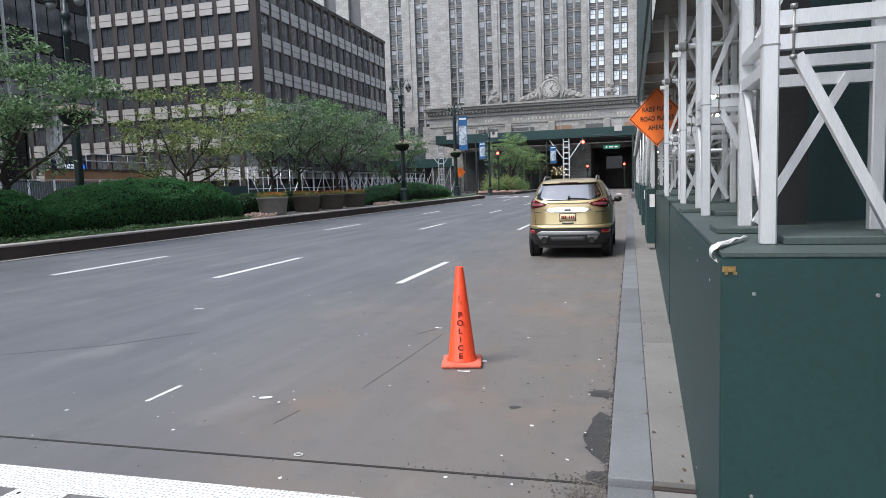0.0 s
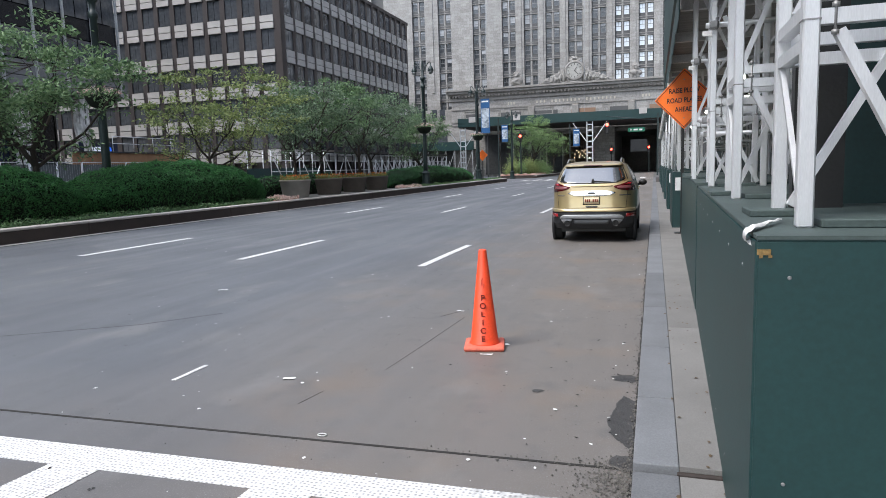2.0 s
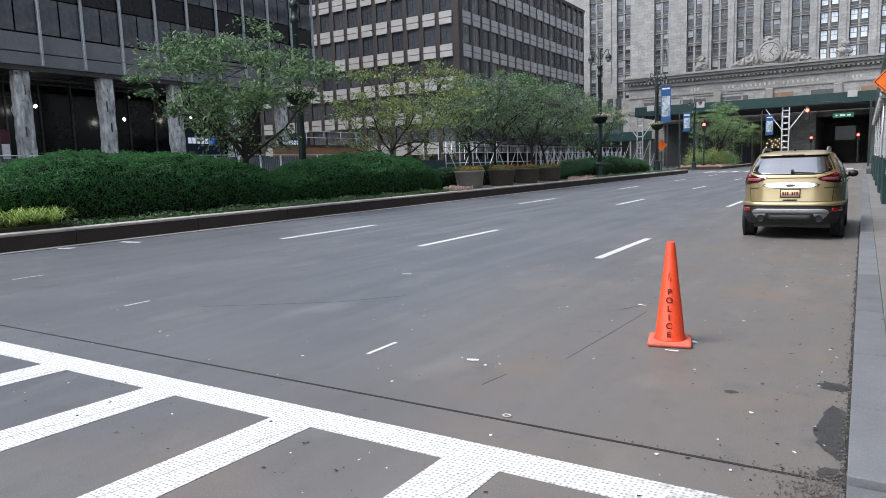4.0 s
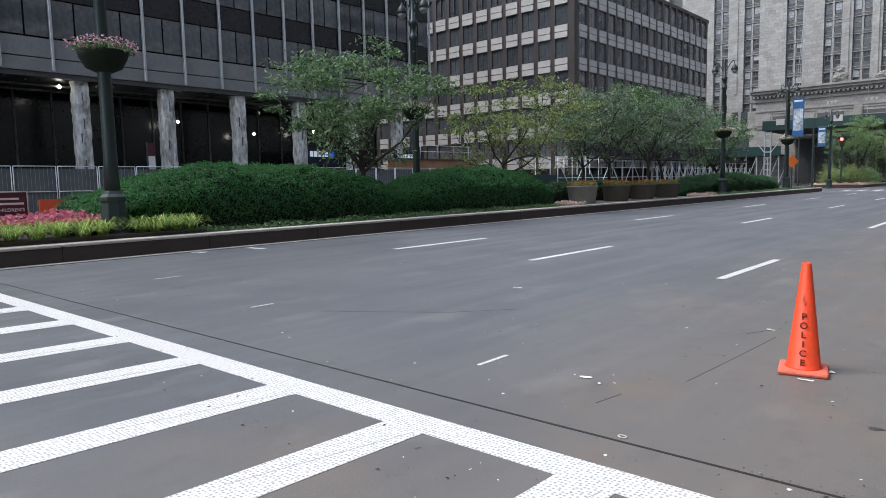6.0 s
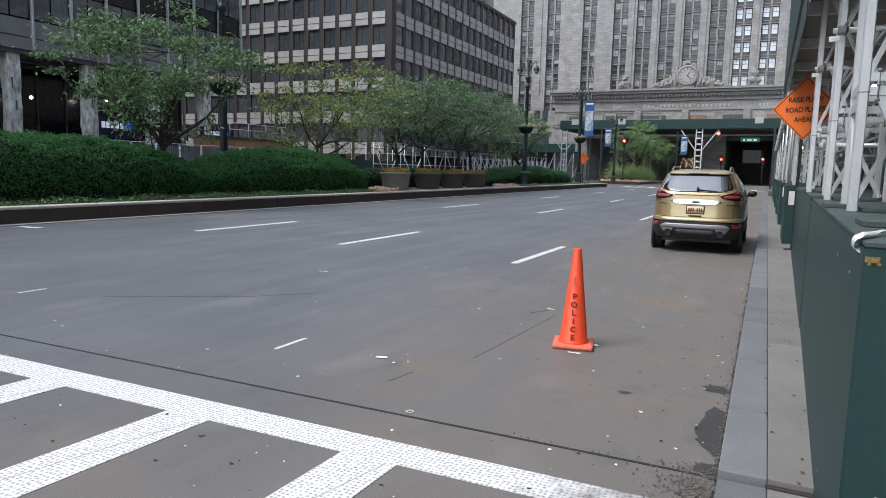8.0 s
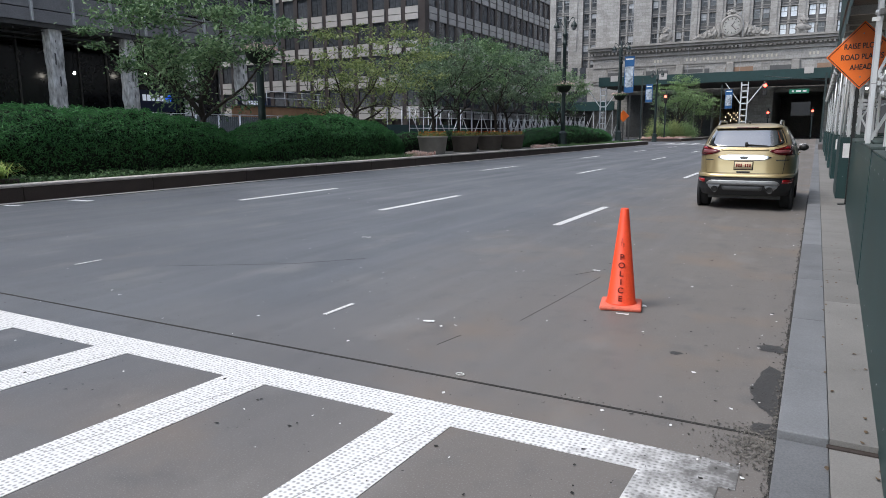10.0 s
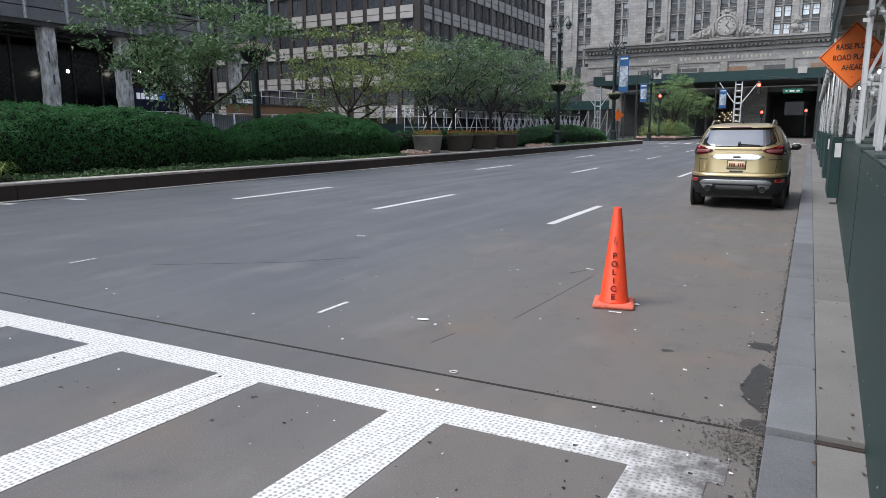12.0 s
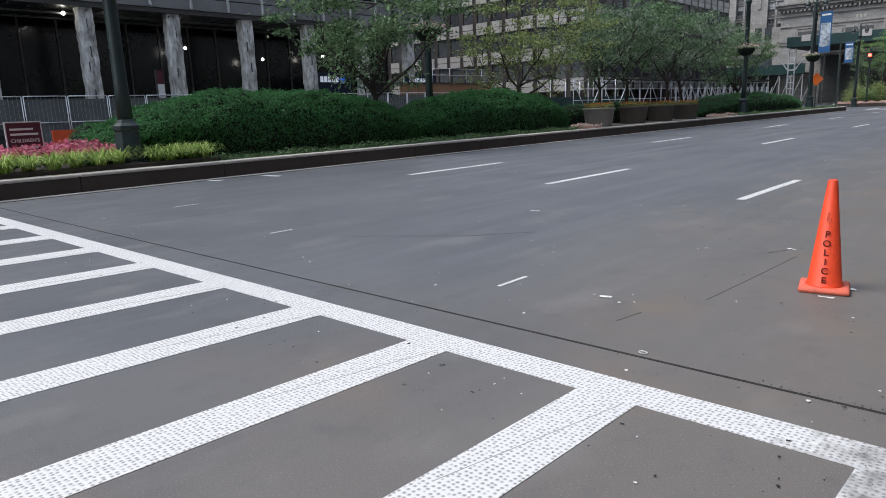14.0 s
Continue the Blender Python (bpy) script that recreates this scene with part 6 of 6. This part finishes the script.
part("bumper_skid", rear_patch([(0.515, -0.665, 0.665), (0.55, -0.67, 0.67), (0.585, -0.63, 0.63), (0.605, -0.57, 0.57)], 0.03, 24, 0.05), M_SILVER, clad, "silver skid panel")
part("skid_centre", rear_patch([(0.40, -0.33, 0.33), (0.42, -0.36, 0.36), (0.50, -0.38, 0.38)], 0.016), mat("grey_skid", (0.075, 0.077, 0.08), 0.5, 0.3, vary=0.1), clad, "darker grey middle of the skid panel")
part("chrome_strip", rear_patch([(0.995, -0.28, 0.28), (1.015, -0.40, 0.40), (1.045, -0.475, 0.475), (1.065, -0.495, 0.495), (1.09, -0.43, 0.43), (1.112, -0.28, 0.28)], 0.02, 24), M_CHROME, car, "chrome tailgate strip")
part("badge", rear_patch([(1.03, -0.05, 0.05), (1.053, -0.085, 0.085), (1.076, -0.05, 0.05)], 0.028, thick=0.012), M_STEEL, car)
pl = part("number_plate", rear_patch([(0.81, -0.178, 0.178), (0.985, -0.178, 0.178)], 0.014), M_BLACK, car, "plate in a dark frame")
part("plate_face", rear_patch([(0.825, -0.162, 0.162), (0.97, -0.162, 0.162)], 0.018, thick=0.008), M_PLATE, pl)
for k in range(7):
    if k != 3:
        part("bar", rear_patch([(0.865, -0.135 + 0.04 * k, -0.108 + 0.04 * k), (0.93, -0.135 + 0.04 * k, -0.108 + 0.04 * k)], 0.021, 2, 0.006), M_INK, pl)
part("tailgate_handle", rear_patch([(0.752, -0.11, 0.11), (0.765, -0.13, 0.13), (0.785, -0.12, 0.12)], 0.006), M_BLACK, car)
part("seam", rear_patch([(0.742, -0.70, 0.70), (0.748, -0.70, 0.70)], 0.003, 24, 0.006), M_CLAD, car)
for s in (-1, 1):
    part("seam", rear_patch(both([(0.745, 0.70, 0.707), (1.09, 0.735, 0.742)], s), 0.003, 2, 0.006), M_CLAD, car)
    part("lettering_bar", rear_patch(both([(1.0, 0.57, 0.73 if s < 0 else 0.80), (1.018, 0.57, 0.73 if s < 0 else 0.80)], s), 0.006, 6, 0.005), M_STEEL, car, "small dark model lettering as a bar")
bm = bmesh.new()
a, b = rear(0.02, 1.30, 0.03), rear(0.40, 1.285, 0.035)
for k in range(8):
    p, q = a.lerp(b, k / 8), a.lerp(b, (k + 1) / 8)
    tube(bm, p, q, 0.02 - 0.0015 * k, n=6)
tube(bm, a - Vector((0, 0, 0.03)), a + Vector((0, 0, 0.06)), 0.03, 0.02, n=8)
part("wiper", bm, M_BLACK, car)
bm = bmesh.new()
for k in range(6):
    tube(bm, (0, 0.80 + 0.02 * k, 1.71 + 0.01 * (6 - k)), (0, 0.82 + 0.02 * k, 1.71 + 0.01 * (5 - k)), 0.016, n=6)
part("roof_aerial", bm, M_BLACK, car)
part("underbody", boxes((-0.68, 0.68, 0.5, 4.2, 0.2, 0.4)), M_BLACK, car)

# ---- far side: site fence, hoarding, barriers, signs ----
fence_wire = mesh_of("wire", boxes((-0.0025, 0.0025, -0.0025, 0.0025, 0.3, 3.05)), M_ALU)
M_SCRIM = mat("grey_netting", (0.13, 0.145, 0.15), 0.8, vary=0.25, scale=1.5, fine=20)
fence_scrim = mesh_of("scrim", boxes((-0.05, -0.045, 0.03, 1.97, 0.35, 2.9)), M_SCRIM)
fence = thing("site_fence", "tall galvanised mesh site fence along the far kerb", "fence")
for k in range(24):
    y = 0 + 2.1 * k
    bm = bmesh.new()
    for p, q in (((0, 0, 0.2), (0, 0, 3.05)), ((0, 2.0, 0.2), (0, 2.0, 3.05)), ((0, 0, 3.05), (0, 2.0, 3.05)), ((0, 0, 0.3), (0, 2.0, 0.3)), ((0, 0, 1.7), (0, 2.0, 1.7))):
        tube(bm, p, q, 0.03, n=6)
    ob = part("fence_panel", bm, M_ALU, fence)
    part("scrim", fence_scrim, M_SCRIM, ob, "grey debris netting")
    ob.matrix_basis = pose(-38.95, y, -0.06)
    for j in range(1, 10):
        wire = part("wire", fence_wire, M_ALU, ob)
        wire.matrix_basis = pose(0, j * 0.2, 0)
hoard = thing("hoarding", "bare orange-brown plywood hoarding beside the arcade", "hoarding")
for k in range(8):
    bm = bmesh.new()
    soft_box(bm, -40.05, -40.0, 38.0 + 1.5 * k, 39.49 + 1.5 * k, 0.14, 3.75, 0.008)
    part("sheet", bm, M_PLY, hoard)
part("cap", boxes((-40.2, -39.9, 38, 50.0, 3.75, 3.87)), M_STEEL, hoard)
rail = thing("guard_rail", "white tube guard rail above the hoarding", "railing")
for k in range(4):
    bm = bmesh.new()
    tube(bm, (-40.1, 42 + 2.2 * k, 3.87), (-40.1, 42 + 2.2 * k, 5.1), 0.03, n=6)
    part("post", bm, M_ALU, rail)
for z in (4.5, 5.05):
    bm = bmesh.new()
    tube(bm, (-40.1, 42, z), (-40.1, 49, z), 0.03, n=6)
    part("rail", bm, M_ALU, rail)
for k, m in ((0, M_ORANGEFILL), (1, M_WHITE)):
    bm = bmesh.new()
    v = []
    for x, z in ((-0.3, 0), (0.3, 0), (0.28, 0.25), (0.12, 0.5), (0.1, 1.25), (-0.1, 1.25), (-0.12, 0.5), (-0.28, 0.25)):
        v.append((x, z))
    a = [bm.verts.new((x, 0, z)) for x, z in v]
    b = [bm.verts.new((x, 1.9, z)) for x, z in v]
    for i in range(8):
        bm.faces.new((a[i], a[(i + 1) % 8], b[(i + 1) % 8], b[i]))
    bm.faces.new(a[::-1])
    bm.faces.new(b)
    ob = solid("water_barrier", bm, m, ("orange" if k == 0 else "white") + " plastic water barrier on the far side", "barrier", "thing", "water barriers")
    ob.matrix_basis = pose(-37.0, 11.0 + 1.95 * k, 0)
suv = thing("dark_suv", "dark grey SUV beyond the flower bed", "car", (-27.5, 2.5, 0), 0)
bm = bmesh.new()
prof = [(0, 0.35), (0.05, 0.9), (0.25, 1.1), (1.0, 1.72), (1.5, 1.82), (3.4, 1.8), (4.3, 1.1), (5.0, 0.95), (5.1, 0.4)]
secs = []
for x, inset in ((-0.9, 0.0), (-0.92, 0.0), (-0.7, 0.02), (0.7, 0.02), (0.92, 0.0), (0.9, 0.0)):
    secs.append([bm.verts.new((x * (0.82 if z > 1.2 else 1), y, z - (0.06 if abs(x) > 0.8 and z > 1.2 else 0))) for y, z in prof])
for a, b in zip(secs, secs[1:]):
    for i in range(len(prof)):
        j = (i + 1) % len(prof)
        f = bm.faces.new((a[i], a[j], b[j], b[i]))
bm.faces.new(secs[0][::-1])
bm.faces.new(secs[-1])
bmesh.ops.bevel(bm, geom=bm.edges[:], offset=0.03, segments=2, affect="EDGES")
part("body", bm, M_GREYCAR, suv)
part("window", boxes((0.785, 0.80, 1.3, 3.7, 1.15, 1.62)), M_CARGLASS, suv)
for yy in (1.0, 4.1):
    for s in (-1, 1):
        bm = bmesh.new()
        t = bmesh.new()
        lathe(t, [(0.2, -0.12), (0.36, -0.12), (0.38, 0), (0.36, 0.12), (0.2, 0.12)], 28)
        merge(bm, t, pose(s * 0.82, yy, 0.38, 0, 90, 0))
        part("wheel", bm, M_TYRE, suv)
bs = thing("garden_sign", "dark red garden sign with white lettering in a white frame", "sign", (-18.3, 4.78, 0.4))
part("frame", boxes((-0.02, 0.02, -0.4, 0.4, 0.5, 1.26)), M_WHITE, bs)
for q in (-0.36, 0.33):
    part("stake", boxes((-0.02, 0.02, q, q + 0.03, 0, 0.5)), M_WHITE, bs)
board = part("board", boxes((0.02, 0.03, -0.37, 0.37, 0.53, 1.23)), M_DARKRED, bs)
word("lettering", "CHILDREN'S", 0.115, M_WHITE, board, pose(0.032, 0, 0.8, 90, 0, 90))
for k in range(2):
    part("line_bar", boxes((0.03, 0.034, -0.3, 0.3 - 0.1 * k, 0.93 + 0.12 * k, 0.98 + 0.12 * k)), M_WHITE, board)
part("line_bar", boxes((0.03, 0.034, -0.26, 0.26, 0.6, 0.66)), M_WHITE, board)
bus = thing("bus_stop_sign", "red and white bus stop sign on a dark pole", "sign", (-39.0, 17.5, 0.14))
part("pole", boxes((-0.04, 0.04, -0.04, 0.04, 0, 4.3)), M_STEEL, bus)
part("head", boxes((-0.03, 0.03, 0.04, 0.45, 3.5, 4.25)), M_DARKRED, bus)
part("timetable", boxes((-0.03, 0.03, 0.04, 0.45, 2.7, 3.48)), M_WHITE, bus)
bank = thing("bank_sign", "lit blue bank sign with white letters as plain bars", "sign", (-44.6, 33.4, 3.9))
part("panel", boxes((-0.1, 0, -0.5, 3.4, -0.6, 1.0)), mat("navy_panel", (0.008, 0.016, 0.05), 0.4), bank)
for k in range(5):
    part("letter_bar", boxes((0.0, 0.03, 0.1 + 0.39 * k, 0.4 + 0.39 * k, 0.2, 0.66)), M_SIGNWHITE, bank)
bm = bmesh.new()
lathe(bm, [(0.3, 0), (0.3, 0.04)], 8)
bmesh.ops.rotate(bm, verts=bm.verts[:], matrix=Matrix.Rotation(radians(90), 3, "Y"))
bmesh.ops.translate(bm, verts=bm.verts[:], vec=(0.0, 2.4, 0.42))
part("emblem", bm, M_BLUE, bank)
part("mount", boxes((-0.08, -0.02, 1.6, 1.72, 1.0, 4.4)), M_STEEL, bank)
bank2 = copy_thing(bank, pose(-43.3, 42.4, 3.75))
for k, (x, y, z) in enumerate(((-44.2, 14.75, 8.0), (-46, 18, 7.37), (-46, 23, 6.5), (-46, 29.2, 5.9), (-46, 35, 6.3))):
    ob = thing("work_lamp", "bright work lamp hung in the stripped arcade", "lamp", (x, y, z), group="work lamps in the arcade")
    bm = bmesh.new()
    lathe(bm, [(0.03, -0.14), (0.1, -0.08), (0.105, 0.0), (0.05, 0.08)], 12)
    part("bulb", bm, M_BULB, ob)
    part("cord", boxes((-0.015, 0.015, -0.015, 0.015, 0.07, 8.35 - z)), M_BLACK, ob)

# scaffold sheds at the foot of the far block
shed2 = thing("far_scaffold", "pale tube scaffold shed at the foot of the dark block", "scaffold")
r = np.random.default_rng(5)
for k in range(22):
    y = 62 + 3.0 * k
    for x in (-38.6, -41.5):
        bm = bmesh.new()
        tube(bm, (x, y, 0.1), (x, y, 4.3), 0.05, n=6)
        part("post", bm, M_ALU, shed2)
    if k < 21:
        for z in (2.0, 3.2, 4.1):
            bm = bmesh.new()
            tube(bm, (-38.6, y, z), (-38.6, y + 3, z), 0.04, n=6)
            part("rail", bm, M_ALU, shed2)
        bm = bmesh.new()
        tube(bm, (-38.6, y, 0.3 if k % 2 else 4.0), (-38.6, y + 3, 4.0 if k % 2 else 0.3), 0.05, n=6)
        part("brace", bm, M_ALU, shed2)
part("deck", boxes((-42.6, -38.2, 76, 125, 4.3, 4.55)), M_DECK, shed2)
for k in range(16):
    part("stack_tube", boxes((-38.1, -37.9, 86 + 2.4 * k, 86.15 + 2.4 * k, 0.2, 3.4)), M_ALU, shed2)
    bm = bmesh.new()
    beam(bm, (-37.9, 86 + 2.4 * k, 3.3), (-37.9, 89 + 2.4 * k, 0.6), 0.12)
    part("brace", bm, M_ALU, shed2)
    bm = bmesh.new()
    beam(bm, (-37.8, 86 + 2.4 * k, 0.6), (-37.8, 88.4 + 2.4 * k, 3.3), 0.09)
    part("brace", bm, M_ALU, shed2)
wallg = thing("green_hoarding", "low dark green hoarding across the side street", "hoarding")
for k in range(8):
    part("sheet", boxes((-40.3, -40.2, 60 + 2.4 * k, 62.38 + 2.4 * k, 0.1, 2.4)), M_GREEN, wallg)

# ---- canopy and street furniture before the limestone tower ----
can = thing("green_canopy", "long dark green construction canopy before the tower", "canopy")
part("fascia", boxes((-35.0, 14, 121.8, 122.0, 9.5, 11.1)), M_GREEN, can)
part("deck", boxes((-35.0, 14, 122.0, 138.2, 9.4, 9.7)), M_DECK, can)
part("return_fascia", boxes((-35.2, -35.0, 121.8, 138.2, 9.5, 11.1)), M_GREEN, can)
for x in (-34.4, -10.7):
    for s in (-0.5, 0.5):
        part("post", boxes((x + s - 0.09, x + s + 0.09, 122.2, 122.4, 0, 9.4)), M_ALU, can)
    for k in range(9):
        part("rung", boxes((x - 0.5, x + 0.5, 122.2, 122.4, 0.8 + k, 1.0 + k)), M_ALU, can)
    for s in (-1, 1):
        bm = bmesh.new()
        beam(bm, (x + s * 0.5, 122.3, 5.8), (x + s * 3.0, 122.3, 9.3), 0.14)
        part("brace", bm, M_ALU, can)
for x in (-33, -24.5, -2.2):
    part("notice", boxes((x, x + 1.3, 121.7, 121.78, 10.3, 11.3)), M_PANEL, can)
for x in (-30, -25, -20, 2.4):
    part("post", boxes((x - 0.12, x + 0.12, 124, 124.24, 0, 9.4)), M_STEEL, can)

low = thing("low_shed", "low dark green construction shed beside the canopy", "shed")
part("fascia", boxes((-54, -35.6, 134.6, 134.8, 5.6, 7.4)), M_GREEN, low)
part("deck", boxes((-54, -35.6, 134.8, 139.4, 5.6, 5.8)), M_DECK, low)
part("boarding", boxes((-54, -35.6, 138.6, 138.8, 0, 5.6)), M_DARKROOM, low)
for k in range(10):
    part("post", boxes((-53.6 + 1.95 * k, -53.45 + 1.95 * k, 134.9, 135.05, 0, 5.6)), M_ALU, low)
    bm = bmesh.new()
    beam(bm, (-53.5 + 1.95 * k, 134.95, 0.4), (-51.7 + 1.95 * k, 134.95, 5.3), 0.1)
    part("brace", bm, M_ALU, low)


def signal(x, y, z, h, lit=True):
    ob = thing("traffic_signal", "traffic signal showing red on a dark pole", "traffic light", (x, y, 0), group="traffic signals")
    part("pole", boxes((-0.08, 0.08, 0.1, 0.26, 0, z + 0.7)), M_TEALPOST, ob)
    bm = bmesh.new()
    soft_box(bm, -0.2, 0.2, -0.14, 0.1, z - 0.95, z + 0.25, 0.04)
    head = part("head", bm, M_BLACK, ob)
    bm = bmesh.new()
    t = bmesh.new()
    lathe(t, [(0.19, 0), (0.19, 0.04), (0.1, 0.09)], 20)
    merge(bm, t, pose(0, -0.14, z, 90, 0, 0))
    part("red_lamp", bm, M_REDLAMP, head)
    return ob


signal(-18.8, 99.0, 6.3, 0)
signal(-7.4, 130.0, 4.5, 0)
signal(-0.6, 128.0, 4.6, 0)
arm = thing("signal_arm", "red signal on a long mast arm", "traffic light", (0.8, 95.0, 0))
part("pole", boxes((-0.12, 0.12, -0.12, 0.12, 0, 8.4)), M_TEALPOST, arm)
bm = bmesh.new()
tube(bm, (0, 0, 7.4), (-6.9, 0, 8.3), 0.07, 0.05, 8)
part("mast_arm", bm, M_TEALPOST, arm)
bm = bmesh.new()
soft_box(bm, -6.9, -6.4, -0.3, -0.05, 5.9, 7.5, 0.05)
part("head", bm, M_BLACK, arm)
bm = bmesh.new()
t = bmesh.new()
lathe(t, [(0.21, 0), (0.21, 0.04), (0.1, 0.09)], 20)
merge(bm, t, pose(-6.65, -0.3, 7.1, 90, 0, 0))
part("red_lamp", bm, M_REDLAMP, arm)
part("street_sign", boxes((-3.9, -1.7, -0.12, -0.06, 6.0, 6.55)), M_STREETSIGN, arm, "green street sign, writing as bars")
part("sign_bar", boxes((-3.6, -3.4, -0.14, -0.121, 6.17, 6.37), (-3.15, -2.6, -0.14, -0.121, 6.17, 6.37), (-2.4, -2.0, -0.14, -0.121, 6.17, 6.37)), M_WHITE, arm)
M_BANNERPIC = mat("banner_picture", (0.1, 0.2, 0.32), 0.8, vary=0.8, scale=1.2, fine=4, bump=0, second=(0.4, 0.45, 0.5))
for x, y, z0, z1, w in ((-16.35, 67.6, 5.3, 8.8, 0.95), (-19.2, 90, 5.2, 7.5, 0.9), (-12.6, 118, 5.0, 8.0, 1.1)):
    ob = thing("banner", "blue vertical street banner with a pale picture field", "banner", (x, y, 0), group="street banners")
    bm = bmesh.new()
    soft_box(bm, -w / 2, w / 2, -0.02, 0.02, z0, z1, 0.01)
    part("cloth", bm, M_BANNER, ob)
    part("picture", boxes((-w * 0.42, w * 0.42, -0.026, -0.021, z0 + 0.15 * (z1 - z0), z0 + 0.72 * (z1 - z0))), M_BANNERPIC, ob, "pale blue picture field")
    part("title_bar", boxes((-w * 0.38, w * 0.38, -0.026, -0.021, z1 - 0.35, z1 - 0.2)), M_WHITE, ob)
    part("bracket", boxes((-w, w / 2, -0.03, 0.03, z1, z1 + 0.06)), M_STEEL, ob)
    part("bracket", boxes((-w, w / 2, -0.03, 0.03, z0 - 0.06, z0)), M_STEEL, ob)
    part("pole", boxes((-w - 0.1, -w + 0.06, -0.08, 0.08, 0.0, z1 + 0.8)), M_TEALPOST, ob)
osn = thing("road_work_sign", "small orange diamond sign on the median end", "sign", (-17.0, 68.6, 0.4))
part("post", boxes((-0.05, 0.05, -0.05, 0.05, 0, 3.1)), M_STEEL, osn)
bm = bmesh.new()
soft_box(bm, -0.42, 0.42, -0.01, 0.01, -0.42, 0.42, 0.004, pose(0, -0.07, 2.65) @ Matrix.Rotation(radians(45), 4, "Y"))
part("plate", bm, M_SIGN, osn)
for k in range(16):
    ob = thing("passage_lamp", "warm lamp inside the passage", "lamp", (-16.6 + 0.2 * k + 0.2 * math.sin(k * 5), 150 + 1.3 * (k % 4), 3.4 + 0.4 * ((k * 7) % 5)), group="lamps in the passage")
    bm = bmesh.new()
    lathe(bm, [(0.03, -0.1), (0.07, -0.06), (0.07, 0.06), (0.03, 0.1)], 10)
    part("bulb", bm, M_WARM, ob)
    part("cord", boxes((-0.02, 0.02, -0.02, 0.02, 0.2, 8.4 - (3.4 + 0.4 * ((k * 7) % 5)))), M_BLACK, ob)
